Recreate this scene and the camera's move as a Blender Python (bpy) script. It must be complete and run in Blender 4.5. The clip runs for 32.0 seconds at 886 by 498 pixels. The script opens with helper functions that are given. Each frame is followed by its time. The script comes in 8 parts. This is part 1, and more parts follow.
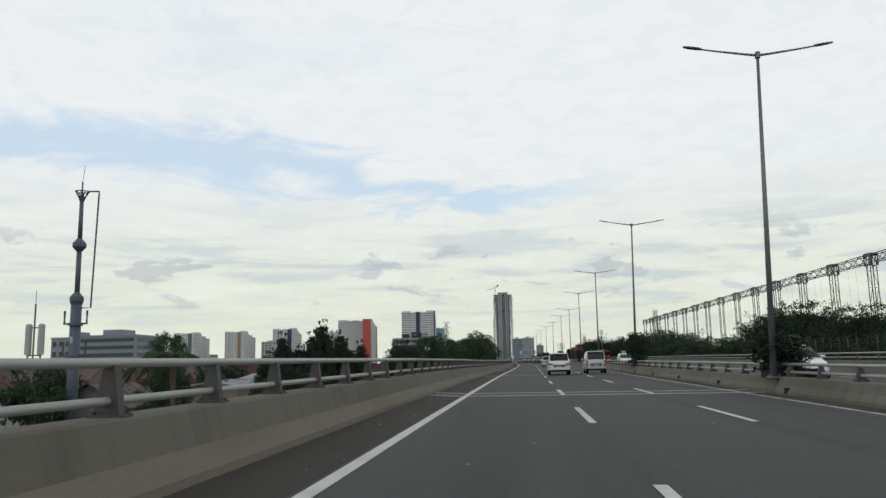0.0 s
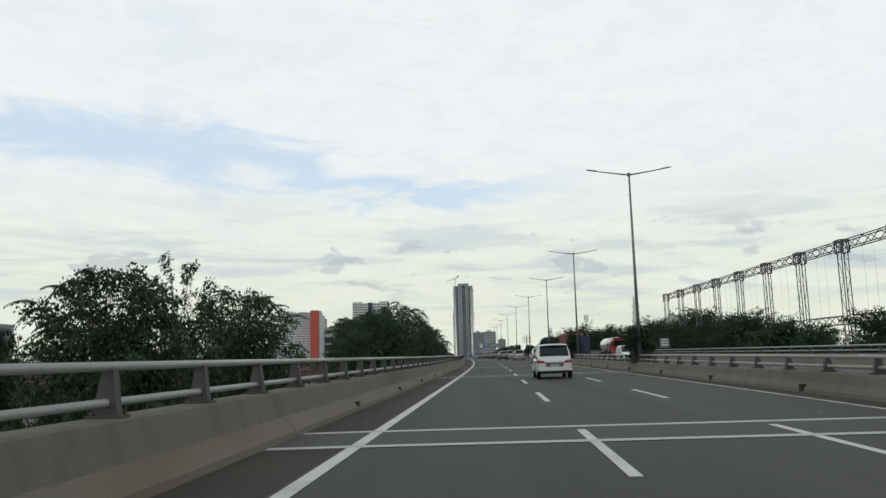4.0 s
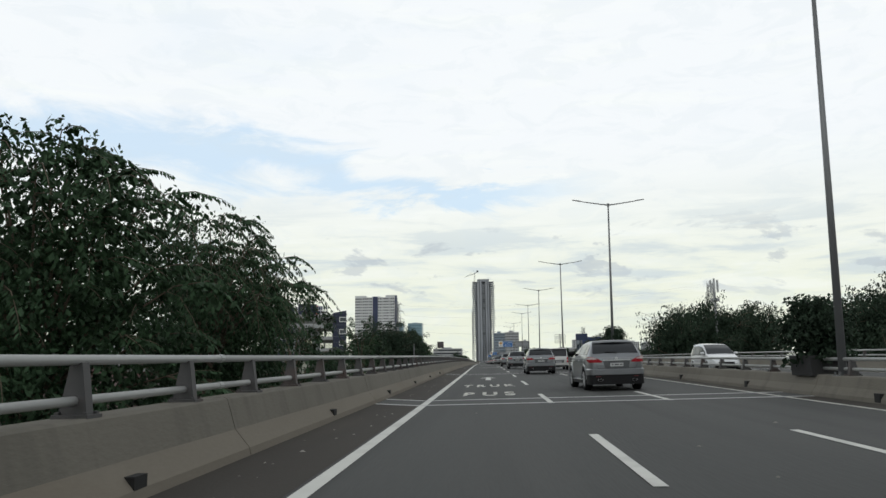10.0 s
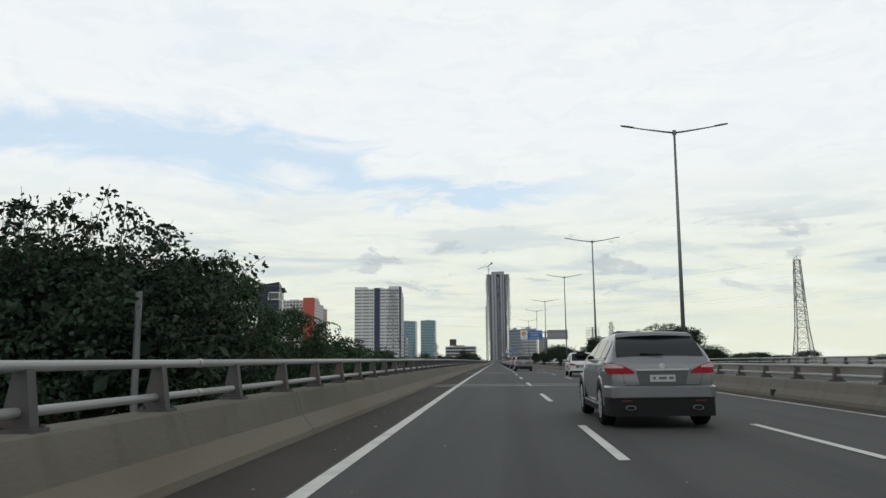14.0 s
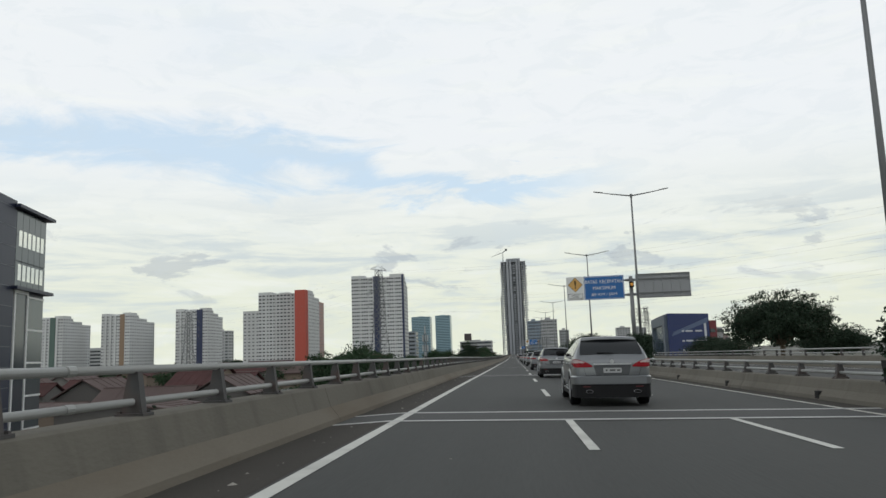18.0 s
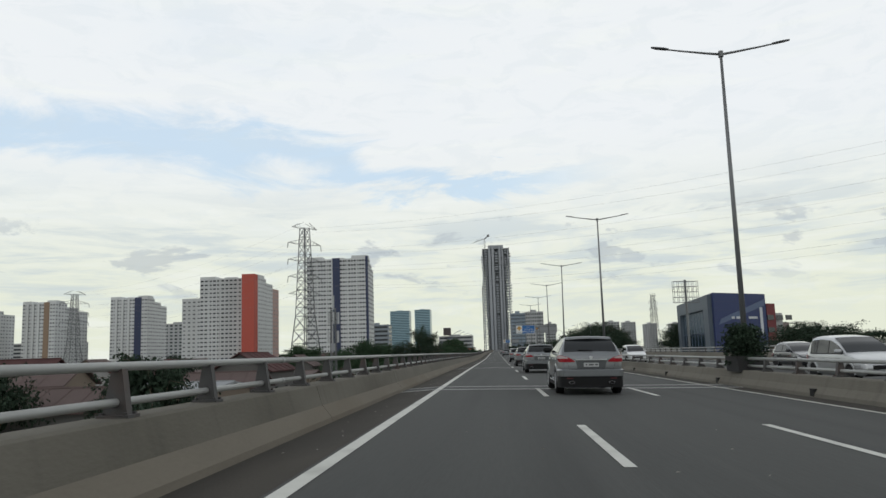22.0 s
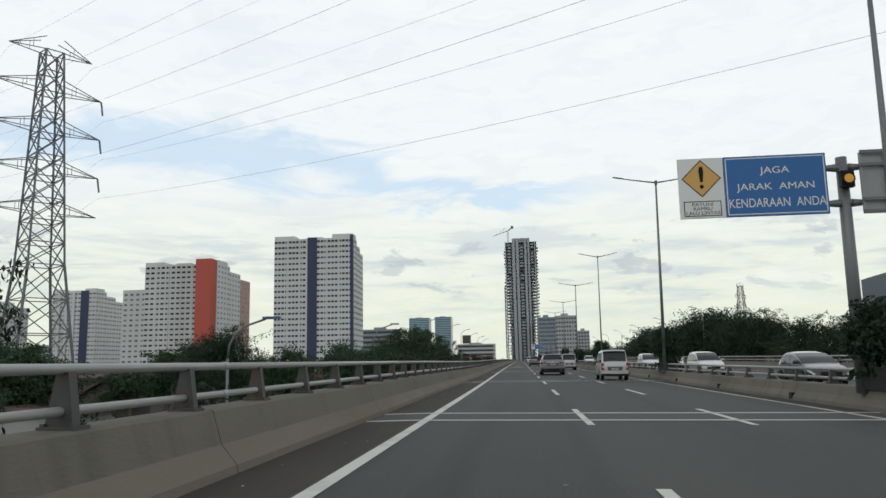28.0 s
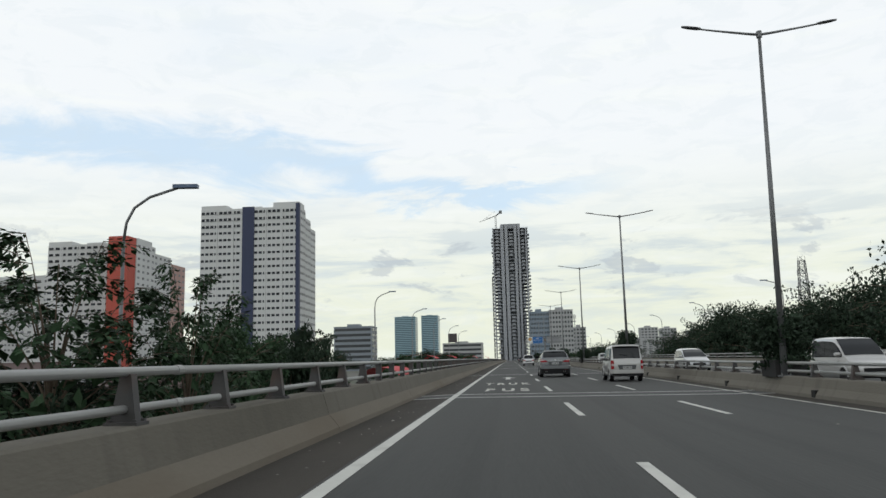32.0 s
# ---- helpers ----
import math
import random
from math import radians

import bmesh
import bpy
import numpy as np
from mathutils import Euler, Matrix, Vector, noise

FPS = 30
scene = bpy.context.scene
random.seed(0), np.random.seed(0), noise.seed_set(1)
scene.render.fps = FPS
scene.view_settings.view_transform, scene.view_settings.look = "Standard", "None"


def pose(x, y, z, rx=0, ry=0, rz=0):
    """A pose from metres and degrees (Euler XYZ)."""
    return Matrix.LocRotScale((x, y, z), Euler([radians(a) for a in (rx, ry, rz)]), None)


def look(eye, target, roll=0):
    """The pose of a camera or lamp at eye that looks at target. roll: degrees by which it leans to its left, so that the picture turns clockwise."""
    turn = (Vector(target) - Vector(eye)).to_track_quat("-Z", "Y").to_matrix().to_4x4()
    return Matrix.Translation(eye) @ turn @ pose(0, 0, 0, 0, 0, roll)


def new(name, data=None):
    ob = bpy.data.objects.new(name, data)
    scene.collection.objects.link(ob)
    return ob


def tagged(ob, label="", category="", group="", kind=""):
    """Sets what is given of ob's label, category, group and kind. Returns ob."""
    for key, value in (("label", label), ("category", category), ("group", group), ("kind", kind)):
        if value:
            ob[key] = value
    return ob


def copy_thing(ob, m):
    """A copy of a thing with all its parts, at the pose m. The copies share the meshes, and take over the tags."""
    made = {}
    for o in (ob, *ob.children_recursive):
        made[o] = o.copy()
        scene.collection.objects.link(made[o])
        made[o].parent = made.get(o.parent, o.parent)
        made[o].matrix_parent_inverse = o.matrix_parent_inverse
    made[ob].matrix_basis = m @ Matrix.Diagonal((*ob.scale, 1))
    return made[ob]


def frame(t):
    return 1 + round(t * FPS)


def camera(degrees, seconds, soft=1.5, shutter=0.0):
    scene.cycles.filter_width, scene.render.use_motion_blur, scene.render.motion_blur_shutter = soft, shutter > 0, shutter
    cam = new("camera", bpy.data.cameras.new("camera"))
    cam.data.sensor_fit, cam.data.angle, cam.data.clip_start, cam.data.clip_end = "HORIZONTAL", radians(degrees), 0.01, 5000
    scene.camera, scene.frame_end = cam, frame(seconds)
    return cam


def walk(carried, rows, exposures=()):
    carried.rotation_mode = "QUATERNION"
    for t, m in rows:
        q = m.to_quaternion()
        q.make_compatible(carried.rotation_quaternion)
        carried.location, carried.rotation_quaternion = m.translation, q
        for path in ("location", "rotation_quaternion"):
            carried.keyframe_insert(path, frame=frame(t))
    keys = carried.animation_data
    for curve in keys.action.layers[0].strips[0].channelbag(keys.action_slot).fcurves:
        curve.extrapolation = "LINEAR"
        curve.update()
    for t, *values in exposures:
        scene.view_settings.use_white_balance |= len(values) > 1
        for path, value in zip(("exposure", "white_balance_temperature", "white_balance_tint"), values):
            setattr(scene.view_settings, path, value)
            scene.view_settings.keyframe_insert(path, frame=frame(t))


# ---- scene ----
cam = camera(61.0, 32.0, soft=1.5)
PATH = [
    (0.0, pose(0.000, 0.000, 0.700, 98.712, 1.254, 4.791)),
    (0.5, pose(0.223, 10.255, 0.743, 98.727, 1.803, 4.544)),
    (1.0, pose(0.446, 20.513, 0.785, 98.796, 2.391, 4.223)),
    (1.5, pose(0.670, 30.782, 0.825, 98.675, 1.642, 3.745)),
    (2.0, pose(0.917, 41.064, 0.865, 98.634, 1.516, 3.371)),
    (2.5, pose(1.209, 51.342, 0.906, 98.561, 1.355, 2.970)),
    (3.0, pose(1.526, 61.665, 0.945, 98.401, 0.976, 2.347)),
    (3.5, pose(1.837, 72.094, 0.978, 98.246, 1.433, 1.843)),
    (5.5, pose(3.279, 113.426, 1.103, 98.367, 0.888, 2.031)),
    (6.0, pose(3.614, 123.895, 1.131, 98.210, 0.847, 1.255)),
    (6.5, pose(3.885, 134.419, 1.156, 97.745, 0.037, 1.140)),
    (7.0, pose(4.191, 144.644, 1.189, 98.229, 0.940, 2.189)),
    (7.5, pose(4.484, 154.718, 1.230, 98.551, 0.702, 3.051)),
    (8.0, pose(4.684, 164.941, 1.270, 98.565, 0.468, 3.625)),
    (8.5, pose(4.791, 175.464, 1.310, 98.731, 1.402, 4.112)),
    (9.0, pose(4.862, 186.222, 1.358, 98.332, 0.937, 3.563)),
    (9.5, pose(4.908, 197.116, 1.412, 98.061, 0.201, 3.328)),
    (10.0, pose(4.980, 207.866, 1.466, 98.478, 0.700, 3.518)),
    (10.5, pose(5.020, 218.626, 1.519, 98.678, 0.799, 4.022)),
    (11.0, pose(5.036, 229.531, 1.584, 98.884, 0.295, 4.623)),
    (11.5, pose(5.059, 240.440, 1.650, 98.832, 0.533, 5.052)),
    (12.0, pose(5.070, 251.365, 1.716, 98.695, 0.766, 5.237)),
    (12.5, pose(5.040, 262.394, 1.778, 98.694, 0.037, 5.207)),
    (13.0, pose(4.944, 273.692, 1.820, 98.625, 0.534, 5.021)),
    (13.5, pose(4.828, 285.139, 1.866, 98.515, 0.536, 4.775)),
    (14.0, pose(4.735, 296.596, 1.911, 98.362, 0.601, 4.648)),
    (14.5, pose(4.692, 307.953, 1.927, 98.186, 1.134, 4.645)),
    (16.5, pose(4.741, 352.551, 1.906, 98.032, 2.164, 5.386)),
    (17.0, pose(4.599, 363.956, 1.881, 98.028, 2.121, 5.717)),
    (17.5, pose(4.491, 375.338, 1.859, 98.093, 1.963, 5.903)),
    (18.0, pose(4.385, 386.852, 1.828, 98.091, 2.038, 6.014)),
    (18.5, pose(4.260, 398.525, 1.789, 98.078, 2.108, 6.071)),
    (19.0, pose(4.091, 410.316, 1.751, 97.985, 2.102, 6.016)),
    (19.5, pose(3.930, 422.056, 1.714, 97.927, 1.852, 5.725)),
    (20.0, pose(3.769, 433.883, 1.672, 97.920, 2.113, 5.563)),
    (20.5, pose(3.597, 445.863, 1.630, 97.927, 2.073, 5.310)),
    (21.0, pose(3.396, 458.016, 1.589, 97.934, 1.937, 5.073)),
    (21.5, pose(3.157, 470.324, 1.542, 97.828, 1.941, 4.831)),
    (22.0, pose(2.881, 482.707, 1.494, 97.716, 1.839, 4.644)),
    (22.5, pose(2.631, 495.008, 1.447, 97.634, 1.918, 4.469)),
    (23.0, pose(2.446, 507.108, 1.399, 97.548, 1.902, 4.290)),
    (23.5, pose(2.332, 518.941, 1.352, 97.538, 2.074, 4.276)),
    (24.0, pose(2.230, 530.638, 1.305, 97.555, 2.169, 4.400)),
    (24.5, pose(2.173, 542.045, 1.257, 97.568, 2.204, 4.578)),
    (25.0, pose(2.142, 552.929, 1.205, 97.675, 2.192, 4.901)),
    (25.5, pose(2.074, 563.750, 1.154, 97.723, 2.361, 5.232)),
    (27.5, pose(1.538, 607.010, 0.991, 98.275, 1.474, 6.415)),
    (28.0, pose(1.366, 618.212, 0.954, 98.487, 1.115, 6.460)),
    (28.5, pose(1.186, 629.461, 0.940, 98.727, 1.293, 6.474)),
    (29.0, pose(0.989, 640.784, 0.929, 98.801, 1.566, 6.401)),
    (29.5, pose(0.824, 651.901, 0.919, 98.951, 1.349, 6.199)),
    (30.0, pose(0.702, 662.864, 0.915, 98.991, 1.311, 5.973)),
    (30.5, pose(0.563, 673.925, 0.932, 98.896, 1.639, 5.827)),
    (31.0, pose(0.401, 685.054, 0.949, 98.716, 1.382, 5.679)),
    (31.5, pose(0.215, 696.274, 0.966, 98.568, 1.427, 5.613)),
    (32.0, pose(0.009, 707.537, 0.986, 98.471, 1.388, 5.660)),
]
EXPOSURES = [(0, -0.08), (3, -0.05), (6, -0.02), (8, 0.07), (10, 0.07), (11, 0.0), (14, 0.0), (17, -0.02), (22, -0.04), (25, -0.04), (28, 0.04), (30, 0.0), (32, 0.05)]
walk(cam, PATH, EXPOSURES)

# ---- light ----
SUN_EL, SUN_AZ = 48.0, 205.0
world = bpy.data.worlds.new("sky")
scene.world = world
world.use_nodes = True
wt = world.node_tree
wt.nodes.clear()


def wmath(op, a, b=None, c=None, clamp=False):
    n = wt.nodes.new("ShaderNodeMath")
    n.operation, n.use_clamp = op, clamp
    for i, v in enumerate((a, b, c)):
        if v is None:
            continue
        if isinstance(v, (int, float)):
            n.inputs[i].default_value = v
        else:
            wt.links.new(v, n.inputs[i])
    return n.outputs[0]


def wmix(fac, a, b):
    n = wt.nodes.new("ShaderNodeMix")
    n.data_type = "RGBA"
    for sock, v in ((n.inputs[0], fac), (n.inputs[6], a), (n.inputs[7], b)):
        if isinstance(v, (int, float)):
            sock.default_value = v
        elif isinstance(v, tuple):
            sock.default_value = (*v, 1)
        else:
            wt.links.new(v, sock)
    return n.outputs[2]


def wsmooth(v, lo, hi):
    n = wt.nodes.new("ShaderNodeMapRange")
    n.interpolation_type = "SMOOTHSTEP"
    n.inputs[1].default_value, n.inputs[2].default_value = lo, hi
    wt.links.new(v, n.inputs[0])
    return n.outputs[0]


def wnoise(vec, scale, detail=6.0, rough=0.55, dist=0.0):
    n = wt.nodes.new("ShaderNodeTexNoise")
    n.inputs["Scale"].default_value, n.inputs["Detail"].default_value = scale, detail
    n.inputs["Roughness"].default_value, n.inputs["Distortion"].default_value = rough, dist
    wt.links.new(vec, n.inputs["Vector"])
    return n.outputs[0]


def wvec(x, y, z=0.0):
    n = wt.nodes.new("ShaderNodeCombineXYZ")
    for s, v in zip(n.inputs, (x, y, z)):
        if isinstance(v, (int, float)):
            s.default_value = v
        else:
            wt.links.new(v, s)
    return n.outputs[0]


tc = wt.nodes.new("ShaderNodeTexCoord")
sep = wt.nodes.new("ShaderNodeSeparateXYZ")
wt.links.new(tc.outputs["Generated"], sep.inputs[0])
dx, dy, dz = sep.outputs
up = wmath("MAXIMUM", dz, 0.0)
flat = wmath("ADD", up, 0.10)
cx, cy = wmath("DIVIDE", dx, flat), wmath("DIVIDE", dy, flat)
az = wmath("ARCTAN2", dx, dy)
el = wmath("ARCSINE", dz)
plane = wvec(cx, cy)
angle = wvec(az, wmath("MULTIPLY", el, 3.2))
big = wnoise(plane, 0.55, 7, 0.55, 0.3)
fine = wnoise(angle, 5.0, 8, 0.62, 0.6)
streak = wnoise(wvec(wmath("MULTIPLY", az, 2.0), wmath("MULTIPLY", el, 16.0)), 2.2, 7, 0.6, 0.4)
sky = wt.nodes.new("ShaderNodeTexSky")
sky.sky_type, sky.sun_disc = "NISHITA", False
sky.sun_elevation, sky.sun_rotation = radians(SUN_EL), radians(SUN_AZ)
sky.dust_density, sky.air_density = 1.5, 1.0
clear = wt.nodes.new("ShaderNodeVectorMath")
clear.operation = "SCALE"
clear.inputs["Scale"].default_value = 0.115
wt.links.new(sky.outputs[0], clear.inputs[0])
bluish = wmix(0.78, clear.outputs[0], (0.63, 0.81, 1.0))
# cloud sheet: bright white, a shade greyer and creamier towards the horizon
low = wsmooth(el, 0.03, 0.30)
cloud = wmix(low, (0.84, 0.85, 0.71), (0.91, 0.915, 0.94))
cloud = wmix(wmath("MULTIPLY", wsmooth(streak, 0.50, 0.66), 0.45), cloud, (0.955, 0.955, 0.93))
greyband = wmath("MULTIPLY", wsmooth(streak, 0.52, 0.38), wmath("MULTIPLY", wsmooth(el, 0.02, 0.09), wsmooth(el, 0.24, 0.13)))
cloud = wmix(wmath("MULTIPLY", greyband, 0.62), cloud, (0.56, 0.63, 0.69))
# open slots of blue that slant across the cloud
wob = wmath("MULTIPLY", wmath("SUBTRACT", fine, 0.5), 0.17)
centre = wmath("SUBTRACT", 0.272, wmath("MULTIPLY", wsmooth(az, -0.42, 0.02), 0.055))
gap = wmath("SUBTRACT", wmath("ADD", el, wob), centre)
thick = wmath("SUBTRACT", 0.050, wmath("MULTIPLY", wsmooth(az, -0.45, 0.05), 0.028))
away = wmath("DIVIDE", wmath("ABSOLUTE", gap), thick)
slot = wmath("MULTIPLY", wsmooth(away, 1.0, 0.15), wsmooth(az, 0.20, -0.02))
slot2 = wmath("MULTIPLY", wsmooth(big, 0.50, 0.30), wsmooth(el, 0.14, 0.4))
open_sky = wmath("MAXIMUM", slot, wmath("MULTIPLY", slot2, 0.5), clamp=True)
whole = wmix(wmath("MULTIPLY", open_sky, 0.74), cloud, bluish)
# small grey fair-weather puffs low over the city
puffs = wnoise(wvec(wmath("MULTIPLY", az, 11.0), wmath("MULTIPLY", el, 30.0)), 0.9, 7, 0.58, 0.4)
puff = wmath("MULTIPLY", wsmooth(puffs, 0.56, 0.62), wmath("MULTIPLY", wsmooth(el, 0.055, 0.10), wsmooth(el, 0.20, 0.14)))
# sky overhead, out of view, greyed to dim the light from above
whole = wmix(wmath("MULTIPLY", wsmooth(el, 0.50, 0.95), 0.75), whole, (0.36, 0.375, 0.40))
whole = wmix(wmath("MULTIPLY", puff, 0.52), whole, (0.44, 0.48, 0.54))
# fine wisps and a slightly cool cast
wisp = wnoise(wvec(wmath("MULTIPLY", az, 4.0), wmath("MULTIPLY", el, 11.0)), 3.0, 9, 0.65, 0.8)
whole = wmix(wmath("MULTIPLY", wsmooth(wisp, 0.52, 0.40), wmath("MULTIPLY", wsmooth(el, 0.75, 0.45), 0.16)), whole, (0.66, 0.73, 0.79))
cast = wt.nodes.new("ShaderNodeVectorMath")
cast.operation = "MULTIPLY"
cast.inputs[1].default_value = (0.966, 1.0, 1.0)
wt.links.new(whole, cast.inputs[0])
whole = cast.outputs[0]
bg = wt.nodes.new("ShaderNodeBackground")
bg.inputs["Strength"].default_value = 1.0
wt.links.new(whole, bg.inputs["Color"])
wo = wt.nodes.new("ShaderNodeOutputWorld")
wt.links.new(bg.outputs[0], wo.inputs["Surface"])

sun = new("sun", bpy.data.lights.new("sun", "SUN"))
sun.data.energy, sun.data.angle, sun.data.color = 0.3, radians(14), (1.0, 0.96, 0.9)
sun.matrix_world = look((0, 0, 0), (-math.sin(radians(SUN_AZ)) * math.cos(radians(SUN_EL)), -math.cos(radians(SUN_AZ)) * math.cos(radians(SUN_EL)), -math.sin(radians(SUN_EL))))

# ---- materials ----
MATS = {}


def mat(name, color, rough=0.7, metal=0.0, vary=0.18, scale=3.0, fine_scale=40.0, bump=0.0, stain=None, stain_amount=0.0, spec=0.5, island=0.0, stretch=(1, 1, 1), streak=None):
    """A surface: base colour with coarse and fine variation, stains and relief."""
    if name in MATS:
        return MATS[name]
    m = bpy.data.materials.new(name)
    m.use_nodes = True
    t = m.node_tree
    b = t.nodes["Principled BSDF"]
    b.inputs["Roughness"].default_value, b.inputs["Metallic"].default_value = rough, metal
    b.inputs["Specular IOR Level"].default_value = spec
    g = t.nodes.new("ShaderNodeNewGeometry")
    mp = t.nodes.new("ShaderNodeVectorMath")
    mp.operation = "MULTIPLY"
    mp.inputs[1].default_value = stretch
    t.links.new(g.outputs["Position"], mp.inputs[0])

    def noi(s, d):
        n = t.nodes.new("ShaderNodeTexNoise")
        n.inputs["Scale"].default_value, n.inputs["Detail"].default_value = s, d
        t.links.new(mp.outputs[0], n.inputs["Vector"])
        return n.outputs[0]

    def mixc(fac, a, bb):
        n = t.nodes.new("ShaderNodeMix")
        n.data_type = "RGBA"
        for sock, v in ((n.inputs[0], fac), (n.inputs[6], a), (n.inputs[7], bb)):
            if isinstance(v, tuple):
                sock.default_value = (*v, 1)
            elif isinstance(v, float):
                sock.default_value = v
            else:
                t.links.new(v, sock)
        return n.outputs[2]

    coarse, grain = noi(scale, 4.0), noi(fine_scale, 3.0)
    dark = tuple(c * (1 - vary) for c in color)
    light = tuple(min(1.0, c * (1 + vary)) for c in color)
    c1 = mixc(coarse, dark, light)
    c2 = mixc(grain, tuple(c * (1 - vary * 0.7) for c in color), tuple(min(1.0, c * (1 + vary * 0.7)) for c in color))
    out = mixc(0.45, c1, c2)
    if stain:
        n = t.nodes.new("ShaderNodeMapRange")
        n.inputs[1].default_value, n.inputs[2].default_value = 0.5, 0.68
        n.inputs[4].default_value = stain_amount
        t.links.new(noi(scale * 0.45, 6.0), n.inputs[0])
        out = mixc(n.outputs[0], out, stain)
    if streak:
        sv = t.nodes.new("ShaderNodeVectorMath")
        sv.operation = "MULTIPLY"
        sv.inputs[1].default_value = streak[2]
        t.links.new(g.outputs["Position"], sv.inputs[0])
        sn = t.nodes.new("ShaderNodeTexNoise")
        sn.inputs["Scale"].default_value, sn.inputs["Detail"].default_value = 1.0, 5.0
        t.links.new(sv.outputs[0], sn.inputs["Vector"])
        n = t.nodes.new("ShaderNodeMapRange")
        n.inputs[1].default_value, n.inputs[2].default_value = 0.52, 0.70
        n.inputs[4].default_value = streak[1]
        t.links.new(sn.outputs[0], n.inputs[0])
        out = mixc(n.outputs[0], out, streak[0])
    if island:
        r = t.nodes.new("ShaderNodeMapRange")
        r.inputs[3].default_value, r.inputs[4].default_value = 1 - island, 1 + island
        t.links.new(g.outputs["Random Per Island"], r.inputs[0])
        v = t.nodes.new("ShaderNodeVectorMath")
        v.operation = "SCALE"
        t.links.new(out, v.inputs[0])
        t.links.new(r.outputs[0], v.inputs["Scale"])
        out = v.outputs[0]
    t.links.new(out, b.inputs["Base Color"])
    if bump:
        bp = t.nodes.new("ShaderNodeBump")
        bp.inputs["Strength"].default_value, bp.inputs["Distance"].default_value = bump, 0.02
        t.links.new(grain, bp.inputs["Height"])
        t.links.new(bp.outputs[0], b.inputs["Normal"])
    MATS[name] = m
    return m


def glow(name, color, strength):
    m = mat(name, color, 0.4)
    b = m.node_tree.nodes["Principled BSDF"]
    b.inputs["Emission Color"].default_value = (*color, 1)
    b.inputs["Emission Strength"].default_value = strength
    return m


ASPHALT = mat("asphalt", (0.054, 0.0555, 0.0535), 0.82, vary=0.38, scale=0.7, fine_scale=30, bump=0.4, stain=(0.066, 0.066, 0.063), stain_amount=0.6, stretch=(1, 0.06, 1), spec=0.3, streak=((0.036, 0.037, 0.036), 0.75, (1.1, 0.022, 1.0)))
GUTTER = mat("gutter_grime", (0.048, 0.043, 0.037), 0.9, vary=0.35, scale=1.2, fine_scale=45, bump=0.3, stain=(0.085, 0.075, 0.06), stain_amount=0.35, stretch=(1, 0.25, 1), spec=0.2)
PAINT = mat("road_paint", (0.56, 0.56, 0.52), 0.7, vary=0.14, scale=2.5, fine_scale=60, stain=(0.30, 0.30, 0.28), stain_amount=0.45, spec=0.3)
PAINT_OLD = mat("worn_road_paint", (0.52, 0.51, 0.46), 0.75, vary=0.25, scale=3.5, fine_scale=60, stain=(0.14, 0.14, 0.13), stain_amount=0.75, spec=0.3)
JOINT = mat("joint_steel", (0.40, 0.40, 0.385), 0.6, vary=0.25, scale=1.5, fine_scale=40)
CONCRETE = mat("barrier_concrete", (0.160, 0.149, 0.125), 0.9, vary=0.22, scale=0.9, fine_scale=25, bump=0.35, stain=(0.105, 0.097, 0.078), stain_amount=0.65, stretch=(1, 0.35, 1), spec=0.2, streak=((0.090, 0.085, 0.072), 0.40, (1.0, 2.2, 0.35)))
CONCRETE_FOOT = mat("barrier_toe", (0.175, 0.156, 0.126), 0.9, vary=0.24, scale=1.3, fine_scale=25, bump=0.25, stain=(0.14, 0.115, 0.085), stain_amount=0.6, stretch=(1, 0.3, 1), spec=0.2)
DECK = mat("deck_concrete", (0.25, 0.245, 0.23), 0.9, vary=0.2, scale=0.5, fine_scale=10)
RAIL = mat("galvanised_rail", (0.33, 0.335, 0.325), 0.5, 0.25, vary=0.15, scale=2.0, fine_scale=20, stain=(0.33, 0.33, 0.32), stain_amount=0.4)
POST = mat("rail_post_paint", (0.075, 0.073, 0.073), 0.65, 0.2, vary=0.2, scale=4, fine_scale=30, stain=(0.11, 0.065, 0.05), stain_amount=0.5)
DARKHOLE = mat("dark_cavity", (0.012, 0.012, 0.012), 0.9)
STEEL = mat("lamp_steel", (0.17, 0.175, 0.18), 0.5, 0.4, vary=0.12, scale=1.0, fine_scale=15)
LAMPHEAD = mat("lamp_head", (0.06, 0.062, 0.065), 0.45, 0.3)
LATTICE = mat("lattice_steel", (0.15, 0.155, 0.16), 0.55, 0.3, vary=0.15, scale=0.6, fine_scale=10)
WIRE = mat("cable", (0.16, 0.16, 0.165), 0.6)
GROUND = mat("city_ground", (0.13, 0.125, 0.11), 0.95, vary=0.4, scale=0.02, fine_scale=0.3, stain=(0.06, 0.085, 0.04), stain_amount=0.7)
BARK = mat("bark", (0.11, 0.085, 0.06), 0.9, vary=0.3, scale=3, fine_scale=30, bump=0.4)
LEAF = mat("leaf_dark", (0.036, 0.068, 0.034), 0.6, vary=0.35, scale=0.7, fine_scale=5, island=0.38, spec=0.12)
LEAF2 = mat("leaf_fresh", (0.040, 0.068, 0.030), 0.6, vary=0.35, scale=0.7, fine_scale=5, island=0.45, spec=0.12)
LEAF3 = mat("leaf_blackish", (0.028, 0.046, 0.029), 0.65, vary=0.35, scale=0.7, fine_scale=5, island=0.4, spec=0.12)
GLASS = mat("dark_window", (0.055, 0.062, 0.070), 0.25, vary=0.3, scale=0.15, fine_scale=0.6, island=0.5)
APTGLASS = mat("flat_window", (0.15, 0.155, 0.165), 0.35, vary=0.3, scale=0.15, fine_scale=0.6, island=0.6)
